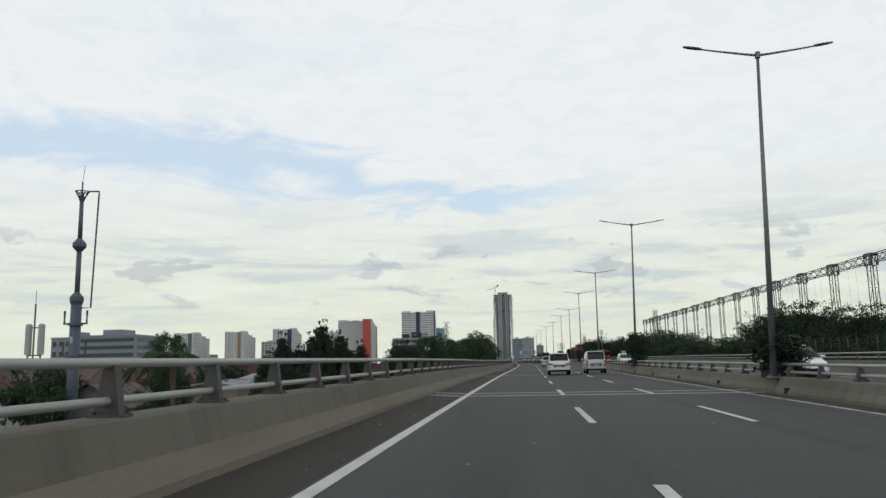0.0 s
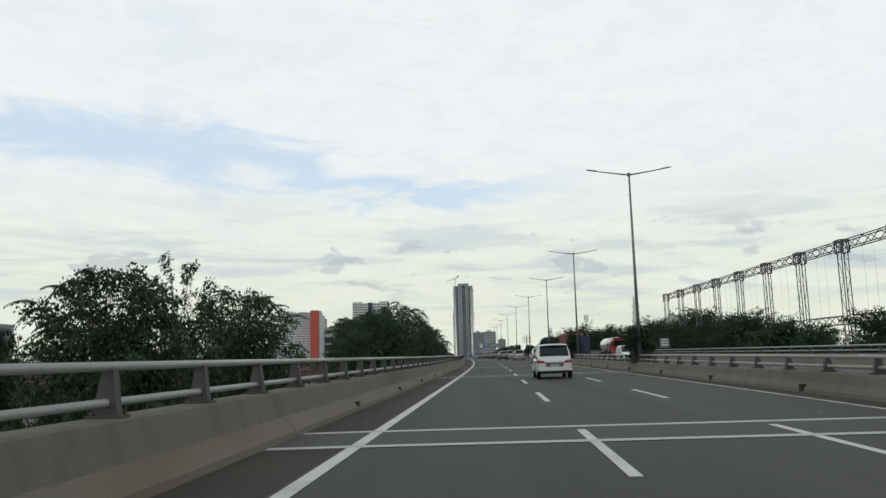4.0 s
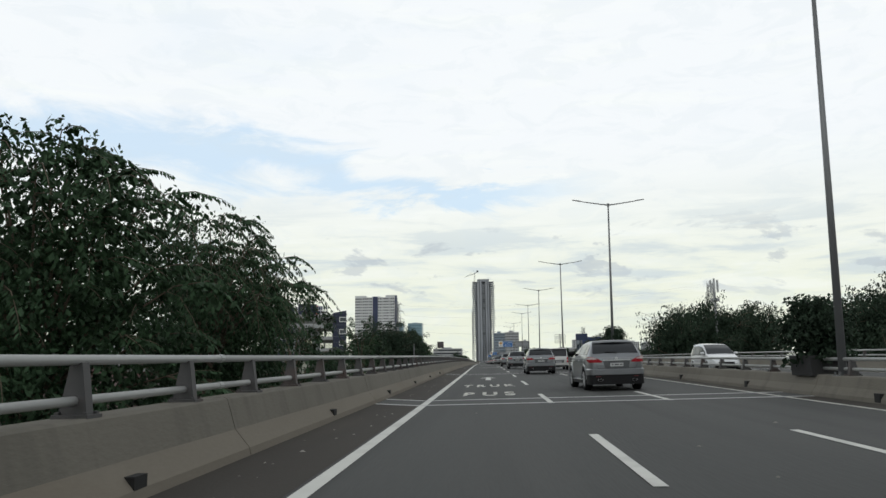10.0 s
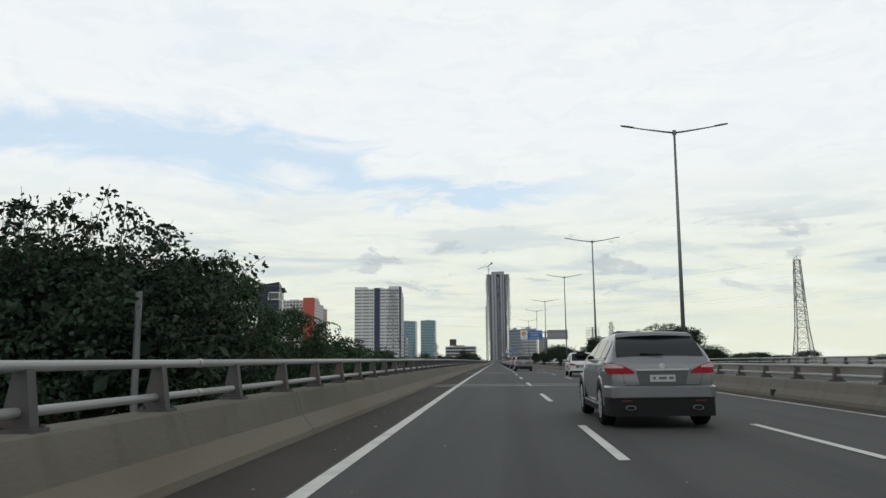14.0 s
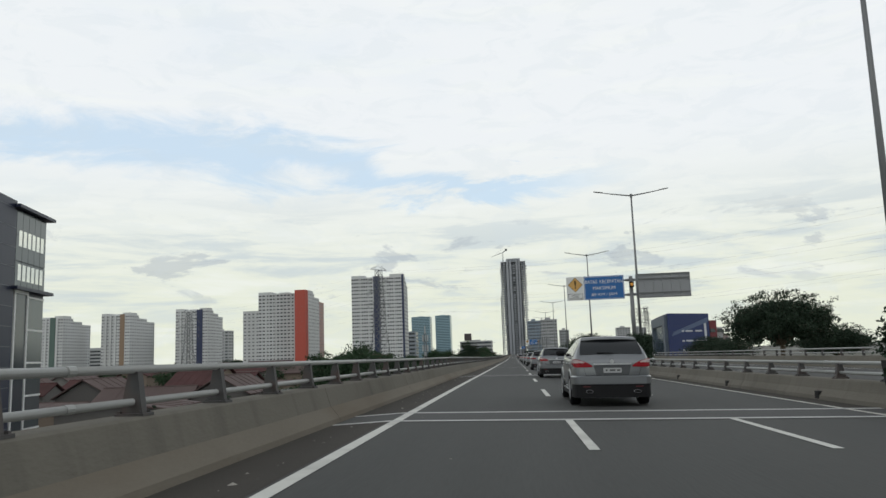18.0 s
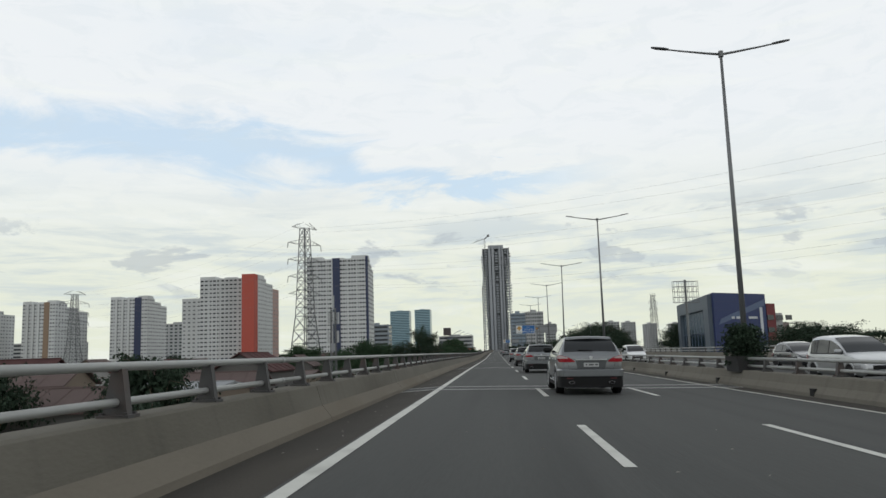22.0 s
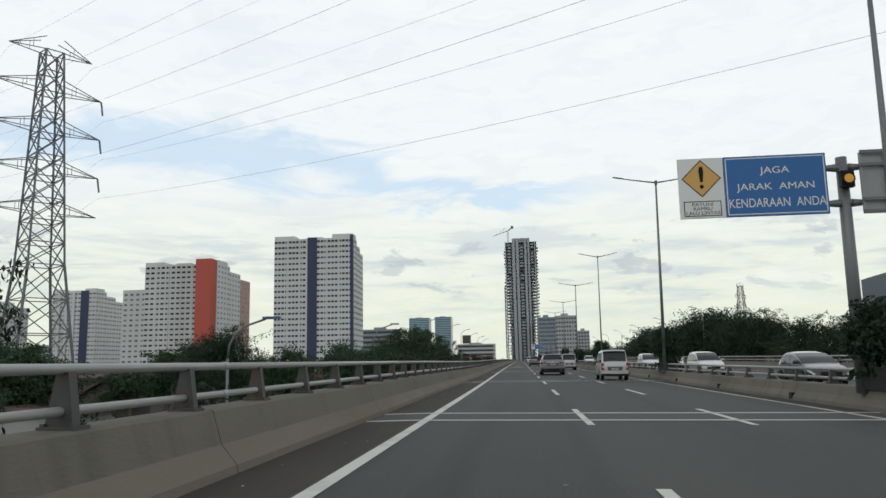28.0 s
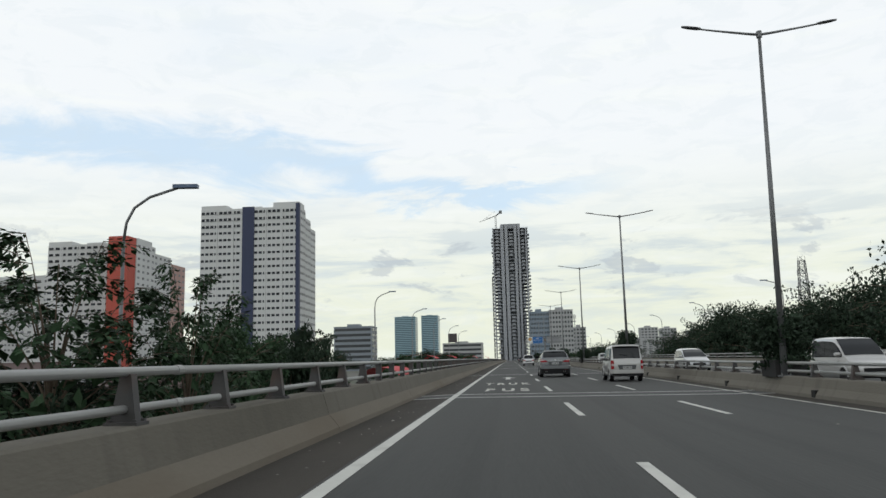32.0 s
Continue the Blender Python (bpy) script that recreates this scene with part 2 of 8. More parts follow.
GLASSBLUE = mat("blue_glass", (0.10, 0.17, 0.21), 0.18, 0.3, vary=0.2, scale=0.06, fine_scale=0.3, island=0.25)
TOWERGLASS = mat("tower_glass", (0.20, 0.30, 0.36), 0.3, 0.2, vary=0.2, scale=0.06, fine_scale=0.3)
WHITE_WALL = mat("white_render", (0.58, 0.59, 0.59), 0.85, vary=0.07, scale=0.08, fine_scale=0.8, stain=(0.40, 0.40, 0.395), stain_amount=0.4, stretch=(1, 1, 0.15))
GREY_WALL = mat("grey_render", (0.36, 0.37, 0.375), 0.85, vary=0.08, scale=0.08, fine_scale=0.8, stretch=(1, 1, 0.2))
NAVY = mat("navy_stripe", (0.035, 0.045, 0.095), 0.7, vary=0.1, scale=0.1, fine_scale=1)
ORANGE = mat("orange_stripe", (0.44, 0.090, 0.065), 0.8, vary=0.08, scale=0.1, fine_scale=1, stretch=(1, 1, 0.2))
PINK = mat("salmon_wall", (0.42, 0.28, 0.25), 0.85, vary=0.08, scale=0.1, fine_scale=1)
BROWN = mat("brown_stripe", (0.27, 0.19, 0.13), 0.8, vary=0.1, scale=0.1, fine_scale=1)
GREENST = mat("green_stripe", (0.10, 0.15, 0.13), 0.8, vary=0.1, scale=0.1, fine_scale=1)
RAWCON = mat("raw_concrete", (0.29, 0.305, 0.325), 0.9, vary=0.12, scale=0.06, fine_scale=0.6, stretch=(1, 1, 0.3))
BLUEPANEL = mat("blue_cladding", (0.007, 0.022, 0.110), 0.5, vary=0.12, scale=0.2, fine_scale=2)
TILE = mat("clay_roof", (0.085, 0.043, 0.042), 0.9, vary=0.35, scale=0.6, fine_scale=5, stain=(0.045, 0.028, 0.026), stain_amount=0.6, spec=0.15)
ZINC = mat("zinc_roof", (0.24, 0.25, 0.26), 0.6, 0.2, vary=0.2, scale=0.3, fine_scale=3, stain=(0.22, 0.14, 0.10), stain_amount=0.5)
HOUSE = mat("house_wall", (0.17, 0.165, 0.155), 0.9, vary=0.2, scale=0.3, fine_scale=3)
SIGNBLUE = mat("sign_blue", (0.020, 0.125, 0.36), 0.5, vary=0.06, scale=1, fine_scale=10)
SIGNWHITE = mat("sign_white", (0.70, 0.71, 0.70), 0.5, vary=0.05, scale=1, fine_scale=10)
SIGNYEL = mat("sign_amber", (0.62, 0.36, 0.10), 0.5, vary=0.08, scale=2, fine_scale=10)
SIGNBACK = mat("sign_back", (0.30, 0.31, 0.32), 0.6, 0.2, vary=0.12, scale=1, fine_scale=10)
BLACK = mat("black_plastic", (0.010, 0.010, 0.011), 0.6, spec=0.2)
TYRE = mat("tyre_rubber", (0.012, 0.012, 0.013), 0.9, spec=0.15)
ALLOY = mat("alloy_wheel", (0.55, 0.56, 0.57), 0.28, 0.45)
CARGLASS = mat("car_glass", (0.010, 0.012, 0.014), 0.06, spec=0.45)
SILVERGREY = mat("silver_grey_paint", (0.185, 0.195, 0.205), 0.38, 0.55, vary=0.05, scale=1.0, fine_scale=300)
CARWHITE = mat("white_car_paint", (0.62, 0.63, 0.64), 0.25, 0.1, vary=0.04)
CARVAN = mat("silver_white_paint", (0.46, 0.46, 0.45), 0.28, 0.15, vary=0.04)
CARSILVER = mat("pale_silver_paint", (0.46, 0.47, 0.48), 0.28, 0.4, vary=0.04)
CARDARK = mat("charcoal_car_paint", (0.035, 0.037, 0.042), 0.25, 0.3, vary=0.04)
CARRED = mat("red_truck_paint", (0.42, 0.025, 0.030), 0.35, vary=0.08)
for paint in (SILVERGREY, CARWHITE, CARVAN, CARSILVER, CARDARK, CARRED):
    shell = paint.node_tree.nodes["Principled BSDF"]
    shell.inputs["Coat Weight"].default_value, shell.inputs["Coat Roughness"].default_value = 0.8, 0.04
RUSTBOX = mat("container_paint", (0.21, 0.055, 0.040), 0.6, vary=0.15, scale=0.8, fine_scale=6)
TAILRED = mat("tail_light", (0.30, 0.018, 0.026), 0.10)
HEADLIGHT = mat("head_light", (0.70, 0.72, 0.74), 0.12, 0.2)
REDCLOTH = mat("red_canopy", (0.50, 0.03, 0.035), 0.7, vary=0.15, scale=1, fine_scale=5)

# ---- shaping helpers ----
KNOT_X = [8.29, 9.18, 10.26, 11.60, 12.84, 13.80, 14.07, 13.95, 13.68, 13.27, 12.92, 12.42, 12.07, 11.52, 10.99, 10.51, 10.14, 9.65, 9.08, 8.59, 8.18, 7.76, 7.35]
KNOT_Z = [-0.65, -0.49, -0.34, -0.22, -0.12, 0.03, 0.23, 0.47, 0.64, 0.66, 0.59, 0.47, 0.33, 0.16, 0.00, -0.19, -0.32, -0.36, -0.30, -0.24, -0.17, -0.11, -0.05]
KNOT_B = [-0.009, -0.006, 0.0, 0.007, 0.012, 0.015, 0.016, 0.014, 0.007, -0.003, -0.013, -0.021, -0.023, -0.021, -0.016, -0.012, -0.011, -0.009, -0.007, -0.005, -0.003, -0.001, 0.0]
TAB_Y = np.arange(-160.0, 1500.0, 4.0)


def table(values, slope0, slope1):
    ky = np.arange(-20.0, 861.0, 40.0)
    ky = np.concatenate(([-400.0], ky, [2000.0]))
    v = np.concatenate(([values[0] - 380 * slope0], values, [values[-1] + 1140 * slope1]))
    fine_y = np.arange(-200.0, 1540.0, 4.0)
    w = np.interp(fine_y, ky, v)
    w = np.convolve(w, np.ones(9) / 9, "same")
    return np.interp(TAB_Y, fine_y, w)


TAB_X, TAB_Z, TAB_B = table(KNOT_X, 0.022, -0.0100), table(KNOT_Z, 0.004, 0.0), table(KNOT_B, 0.0, 0.0)


# the left edge of the deck lies a little high or low of the lanes as the cross fall changes
EDGE_Y = (-60, 6, 27, 47, 68, 130, 151, 171, 192, 214, 235, 257, 280, 303, 335, 370, 393, 417, 440, 464, 489, 513, 537, 559, 590, 624, 647, 669, 691, 713, 760, 1000)
EDGE_Z = (0.0, 0.02, 0.06, 0.045, -0.01, 0.0, 0.05, -0.02, 0.05, 0.08, 0.08, 0.09, 0.06, 0.0, -0.03, -0.06, -0.07, -0.085, -0.06, -0.085, -0.105, -0.08, -0.05, -0.04, -0.045, -0.045, -0.015, -0.065, -0.10, -0.065, -0.03, 0.0)


def on_road(y, lat, z=0.0):
    """A point by the way along the road, the offset to the right of the lamp line, and the height over the deck."""
    x, h, b = (float(np.interp(y, TAB_Y, t)) for t in (TAB_X, TAB_Z, TAB_B))
    if lat < -11.05:
        h += float(np.interp(y, EDGE_Y, EDGE_Z)) * min(1.0, (-11.05 - lat) / 1.2)
    return Vector((x + lat, y, h + b * (min(lat, 1.0) + 9.8) + z))


def road_turn(y):
    return -math.degrees(math.atan((on_road(y + 4, 0).x - on_road(y - 4, 0).x) / 8))


def box(bm, x0, x1, y0, y1, z0, z1):
    vs = [bm.verts.new((x, y, z)) for z in (z0, z1) for y in (y0, y1) for x in (x0, x1)]
    for f in ((0, 2, 3, 1), (4, 5, 7, 6), (0, 1, 5, 4), (2, 6, 7, 3), (0, 4, 6, 2), (1, 3, 7, 5)):
        bm.faces.new([vs[i] for i in f])
    return vs


def tube(bm, p, q, r, n=8, r2=None, caps=True):
    p, q = Vector(p), Vector(q)
    d = (q - p).normalized()
    a = d.orthogonal().normalized()
    b = d.cross(a)
    rings = []
    for c, rr in ((p, r), (q, r if r2 is None else r2)):
        rings.append([bm.verts.new(c + (a * math.cos(2 * math.pi * k / n) + b * math.sin(2 * math.pi * k / n)) * rr) for k in range(n)])
    for k in range(n):
        bm.faces.new((rings[0][k], rings[0][(k + 1) % n], rings[1][(k + 1) % n], rings[1][k]))
    if caps:
        bm.faces.new(rings[0][::-1])
        bm.faces.new(rings[1])


def polytube(bm, pts, r, n=6):
    pts = [Vector(p) for p in pts]
    rings = []
    for i, p in enumerate(pts):
        d = (pts[min(i + 1, len(pts) - 1)] - pts[max(i - 1, 0)]).normalized()
        a = d.cross(Vector((0, 0, 1)))
        a = a.normalized() if a.length > 1e-3 else Vector((1, 0, 0))
        b = a.cross(d)
        rr = r[i] if isinstance(r, (list, tuple)) else r
        rings.append([bm.verts.new(p + (a * math.cos(2 * math.pi * k / n) + b * math.sin(2 * math.pi * k / n)) * rr) for k in range(n)])
    for u, v in zip(rings, rings[1:]):
        for k in range(n):
            bm.faces.new((u[k], u[(k + 1) % n], v[(k + 1) % n], v[k]))
    bm.faces.new(rings[0][::-1])
    bm.faces.new(rings[-1])


def mesh_of(name, bm, material, smooth=False):
    bmesh.ops.recalc_face_normals(bm, faces=bm.faces)
    me = bpy.data.meshes.new(name)
    bm.to_mesh(me)
    bm.free()
    for m in material if isinstance(material, (list, tuple)) else [material]:
        me.materials.append(m)
    if smooth:
        me.polygons.foreach_set("use_smooth", [True] * len(me.polygons))
    return me


def part(name, bm, material, parent=None, label="", smooth=False, at=None):
    me = bm if isinstance(bm, bpy.types.Mesh) else mesh_of(name, bm, material, smooth)
    ob = new(name, me)
    if parent is not None:
        ob.parent = parent
    if at is not None:
        ob.matrix_basis = at if isinstance(at, Matrix) else Matrix.Translation(at)
    if label:
        ob["label"] = label
    return ob


def thing(name, label, category, at=(0, 0, 0), group="", kind="", turn=0.0):
    e = new(name)
    e.matrix_basis = pose(*at, 0, 0, turn)
    return tagged(e, label, category, group, kind)


def structure(name, bm, material, label, smooth=False):
    return tagged(part(name, bm, material, smooth=smooth), label, name.split("_")[0], kind="structure")


def sweep(bm, profile, y0, y1, step=8.0, closed=True):
    n = max(1, int(math.ceil((y1 - y0) / step)))
    rings = [[bm.verts.new(on_road(y0 + (y1 - y0) * i / n, la, z)) for la, z in profile] for i in range(n + 1)]
    m = len(profile)
    for u, v in zip(rings, rings[1:]):
        for k in range(m if closed else m - 1):
            bm.faces.new((u[k], u[(k + 1) % m], v[(k + 1) % m], v[k]))
    if closed:
        bm.faces.new(rings[0])
        bm.faces.new(rings[-1][::-1])


def strip(bm, lat0, lat1, y0, y1, z=0.004, step=4.0):
    mid = [(-11.05, z)] if lat0 < -11.06 and lat1 > -11.04 else []
    sweep(bm, [(lat0, z)] + mid + [(lat1, z)], y0, y1, step, closed=False)


Y_START, Y_END = -60.0, 1380.0
LEFT, LANE_A, LANE_B, RIGHT = -10.89, -7.42, -4.28, -1.26
LAMPS = [-8.0, 26.7, 61.3, 95.5, 128.4, 163.0, 195.8, 229.0, 262.7, 298.3, 333.4, 367.7, 403.1, 439.2, 474.3, 510.1, 546.0, 578.8, 608.0, 636.9, 664.6, 699.4, 733.2, 766.5, 801.2]
LAMPS += [801.2 + 34.5 * k for k in range(1, 15)]

# ---- ground and viaduct ----
bm = bmesh.new()
vs = [bm.verts.new(v) for v in ((-4500, -600, -7), (4500, -600, -7), (4500, 4900, -7), (-4500, 4900, -7))]
bm.faces.new(vs)
tagged(part("ground", bm, GROUND), "flat city ground of bare earth and scrub below the viaduct", "ground", kind="structure")

for nm, a, b in (("road_inbound", -12.3, -0.35), ("road_outbound", 0.35, 13.1)):
    bm = bmesh.new()
    sweep(bm, [(a, 0)] + ([(-11.05, 0)] if a < 0 else []) + [(b, 0), (b, -0.32), (a, -0.32)], Y_START, Y_END, 4.0)
    tagged(part(nm, bm, ASPHALT), "dark grey asphalt carriageway with wheel-track wear", "road", kind="structure")
bm = bmesh.new()
sweep(bm, [(-13.1, -0.33), (13.9, -0.33), (13.9, -0.75), (8.0, -2.0), (-7.0, -2.0), (-13.1, -0.75)], Y_START, Y_END, 12)
tagged(part("viaduct_deck", bm, DECK), "concrete box girder of the elevated toll road", "viaduct", kind="structure")
for i, y in enumerate(LAMPS):
    if -20 < y < 1100:
        bm = bmesh.new()
        p = on_road(y, 0.4)
        tube(bm, (p.x, y, -7.2), (p.x, y, p.z - 1.9), 1.25, 16)
        box(bm, p.x - 8.5, p.x + 8.5, y - 1.1, y + 1.1, p.z - 3.2, p.z - 1.9)
        tagged(part("viaduct_pier", bm, DECK), "round concrete pier with a hammerhead under the deck", "pier", group="viaduct piers", kind="structure")

bm = bmesh.new()
strip(bm, -12.26, -11.05, Y_START, Y_END, 0.004)
tagged(part("shoulder_left", bm, GUTTER), "narrow shoulder dark with grime along the parapet", "shoulder", kind="structure")
bm = bmesh.new()
strip(bm, -1.12, -0.5, Y_START, Y_END, 0.004)
tagged(part("shoulder_median", bm, GUTTER), "grimy strip along the median kerb", "shoulder", kind="structure")


def lines(name, lat, width, material, label):
    bm = bmesh.new()
    strip(bm, lat - width / 2, lat + width / 2, Y_START, Y_END, 0.008, 4.0)
    tagged(part(name, bm, material), label, "marking", kind="structure")


lines("edge_line_left", LEFT, 0.20, PAINT, "solid white edge line on asphalt")
lines("edge_line_right", RIGHT, 0.13, PAINT_OLD, "thin worn white edge line beside the median")
lines("edge_line_outbound", 12.0, 0.15, PAINT_OLD, "solid white edge line of the opposite carriageway")

# far ends of the lane dashes, by number along the road
DASH_N = [-6, 0, 1, 4, 9, 14, 15, 21, 22, 28, 29, 32, 35, 36, 42, 43, 48, 49, 51, 52, 54, 55, 100]
DASH_Y = [-54, 20.4, 32.2, 70.5, 132.6, 194.4, 207.3, 285.5, 298.2, 376.4, 388.6, 429.7, 470.3, 482.8, 563.9, 576.2, 638.6, 651.8, 677.5, 690.3, 717.1, 729.5, 1290]
for nm, lat in (("lane_dash", LANE_A), ("lane_dash", LANE_B), ("lane_dash", 4.6), ("lane_dash", 8.2)):
    owner = thing("lane_line", "row of white dashes between two lanes", "marking", kind="structure")
    rest = bmesh.new()
    for n in range(-6, 99):
        far = float(np.interp(n, DASH_N, DASH_Y))
        near = n < (68 if lat < 0 else 24)
        bm = bmesh.new() if near else rest
        strip(bm, lat - 0.075, lat + 0.075, far - 4.9, far, 0.008, 2.5)
        if near:
            part(nm, bm, PAINT if lat < 0 else PAINT_OLD, owner)
    tagged(part("far_dashes", rest, PAINT, owner), kind="stuff")

# expansion joints at every pier
for y in LAMPS:
    if y > 1100:
        continue
    yj = {26.7: 28.4, 163.0: 162.4, 403.1: 403.4, 474.3: 475.3, 699.4: 700.2, 95.5: 94.8, 195.8: 194.8, 229.0: 229.8, 298.3: 299.1, 439.2: 437.5, 636.9: 636.0, 733.2: 734.1}.get(y, y + 0.4)
    j = thing("expansion_joint", "pair of pale steel strips across the deck with darker infill", "joint", kind="structure", group="expansion joints")
    for k in (-1.1, 1.1):
        bm = bmesh.new()
        strip(bm, -12.2, -0.5, yj + k - 0.14, yj + k + 0.14, 0.011, 5)
        strip(bm, 0.5, 13.0, yj + k - 0.14, yj + k + 0.14, 0.011, 5)
        part("steel_strip", bm, JOINT, j)
    bm = bmesh.new()
    strip(bm, -12.2, -0.5, yj - 0.95, yj + 0.95, 0.006, 5)
    part("infill", bm, mat("joint_infill", (0.058, 0.059, 0.058), 0.9, vary=0.2, scale=2, fine_scale=40, bump=0.2), j)

# ---- parapets ----
PAR_L = [(-12.22, 0.0), (-12.24, 0.10), (-12.44, 0.34), (-12.56, 0.735), (-12.60, 0.762), (-12.98, 0.762), (-13.02, 0.735), (-13.02, -0.45), (-12.22, -0.45)]
PAR_M = [(-0.45, 0.0), (-0.43, 0.10), (-0.30, 0.28), (-0.22, 0.52), (-0.19, 0.55), (0.19, 0.55), (0.22, 0.52), (0.30, 0.28), (0.43, 0.10), (0.45, 0.0), (0.45, -0.3), (-0.45, -0.3)]
PAR_R = [(13.05, 0.0), (13.2, 0.3), (13.35, 0.74), (13.75, 0.74), (13.8, -0.45), (13.05, -0.45)]


def parapet(nm, prof, toe, label):
    edges = [Y_START] + [y for y in LAMPS if Y_START < y < Y_END] + [Y_END]
    for a, b in zip(edges, edges[1:]):
        seg = thing(nm, label, "barrier", kind="structure", group=nm + " spans")
        n = 3
        for k in range(n):
            u, v = a + (b - a) * k / n + 0.012, a + (b - a) * (k + 1) / n - 0.012
            bm = bmesh.new()
            sweep(bm, prof, u, v, 4.0)
            ob = part("panel", bm, [CONCRETE, CONCRETE_FOOT], seg)
            if toe:
                for p in ob.data.polygons:
                    c = p.center
                    if abs(p.normal.z) < 0.95 and c.z - on_road(c.y, toe).z < 0.33 and p.normal.x * (1 if toe < -5 else -1) > 0.2:
                        p.material_index = 1


parapet("parapet_left", PAR_L, -12.3, "cast concrete parapet with a sloped toe and dark weather stains")
parapet("median_barrier", PAR_M, 0, "low concrete median barrier stained along its foot")
parapet("parapet_right", PAR_R, 0, "concrete parapet of the far carriageway")


def rails(nm, lat, heights, radii, y0, y1, near, label, base, every=2.65):
    r = thing(nm, label, "railing", kind="structure")
    far_sleeves = bmesh.new()
    for h, rad in zip(heights, radii):
        y = y0
        while y < y1:
            close = -10 < y < 780 and lat < 5
            e = min(y + (14.64 if close else 43.92), y1)
            n = 2 if close else 6
            bm = bmesh.new()
            polytube(bm, [on_road(y + 0.01 + (e - y - 0.02) * k / n, lat, h) for k in range(n + 1)], rad, 10)
            part("pipe", bm, RAIL, r, smooth=True)
            bm = bmesh.new() if close else far_sleeves
            tube(bm, on_road(e - 0.07, lat, h), on_road(e + 0.07, lat, h), rad * 1.14, 10)
            if close:
                part("sleeve", bm, RAIL, r)
            y = e
    tagged(part("far_sleeves", far_sleeves, RAIL, r), kind="stuff")
    bm = bmesh.new()
    top = heights[0] - radii[0] * 0.5
    s = 1 if lat < -5 else -1
    prof = [(s * -0.15, base - 0.02), (s * 0.13, base - 0.02), (s * 0.06, top), (s * -0.05, top)]
    a = [bm.verts.new((x, -0.06, z)) for x, z in prof]
    b = [bm.verts.new((x, 0.06, z)) for x, z in prof]
    bm.faces.new(a)
    bm.faces.new(b[::-1])
    for k in range(4):
        bm.faces.new((a[k], b[k], b[(k + 1) % 4], a[(k + 1) % 4]))
    box(bm, -0.17, 0.17, -0.13, 0.13, base - 0.005, base + 0.03)
    for bx in (-0.13, 0.13):
        for by in (-0.09, 0.09):
            box(bm, bx - 0.02, bx + 0.02, by - 0.02, by + 0.02, base + 0.03, base + 0.055)
    post = mesh_of("post", bm, POST)
    far = bmesh.new()
    y, count = y0 + 1.3, 0
    while y < y1:
        p = on_road(y, lat)
        if near[0] < y < near[1] and count < 300:
            part("post", post, None, r, at=pose(p.x, p.y, p.z, 0, 0, road_turn(y)))
            count += 1
        else:
            box(far, p.x - 0.09, p.x + 0.07, p.y - 0.06, p.y + 0.06, p.z + base, p.z + top)
        y += every
    tagged(part("far_posts", far, POST, r), kind="stuff")


rails("railing_left", -12.76, (1.28, 0.915), (0.050, 0.044), Y_START, 1300.0, (-5, 800), "two galvanised steel pipes on grey posts along the parapet", 0.762, every=2.44)
rails("railing_median", 0.0, (0.96, 0.71), (0.05, 0.045), Y_START, 1300.0, (0, 800), "two pale steel pipes on short posts along the median", 0.55)
rails("railing_right", 13.5, (1.22, 0.93), (0.055, 0.05), Y_START, 1300.0, (0, 400), "two steel pipes on posts along the far parapet", 0.74, every=3.2)

# drain openings along the parapet foot
bm = bmesh.new()
box(bm, -0.10, 0.03, -0.13, 0.13, 0.02, 0.22)
hole = mesh_of("drain_opening", bm, DARKHOLE)
for k in range(90):
    y = 6.0 + 8.7 * k
    p = on_road(y, -12.27)
    if 100 < y < 260:
        tagged(part("drain_opening", hole, None, at=pose(p.x, p.y, p.z)), "dark scupper hole at the foot of the parapet", "drain", group="scuppers")
    q = on_road(y + 2, -0.42)
    tagged(part("drain_opening", hole, None, at=pose(q.x, q.y, q.z, 0, 0, 180)), "dark scupper hole at the foot of the median", "drain", group="scuppers")


# grit and litter along the parapet foot and over the lanes
gr = random.Random(31)
bm = bmesh.new()
for k in range(1500):
    y = gr.uniform(0, 780)
    la = -11.3 - abs(gr.gauss(0, 0.45)) if k % 3 else gr.uniform(-10.5, -1.4)
    if la < -12.15:
        continue
    p, r = on_road(y, la, 0.004), gr.uniform(0.012, 0.035) * (1.6 if k % 17 == 0 else 1)
    vs = [bm.verts.new(p + Vector((math.cos(a) * r * gr.uniform(0.6, 1.2), math.sin(a) * r * gr.uniform(0.6, 1.2), 0))) for a in (0, 1.25, 2.5, 3.8, 5.0)]
    top = bm.verts.new(p + Vector((0, 0, r * 0.5)))
    for i in range(5):
        bm.faces.new((vs[i], vs[(i + 1) % 5], top))
tagged(part("grit", bm, mat("grit", (0.20, 0.19, 0.17), 0.9, vary=0.3, scale=5, fine_scale=40, island=0.6)), "scattered pale grit and litter on the asphalt", "grit", kind="stuff")

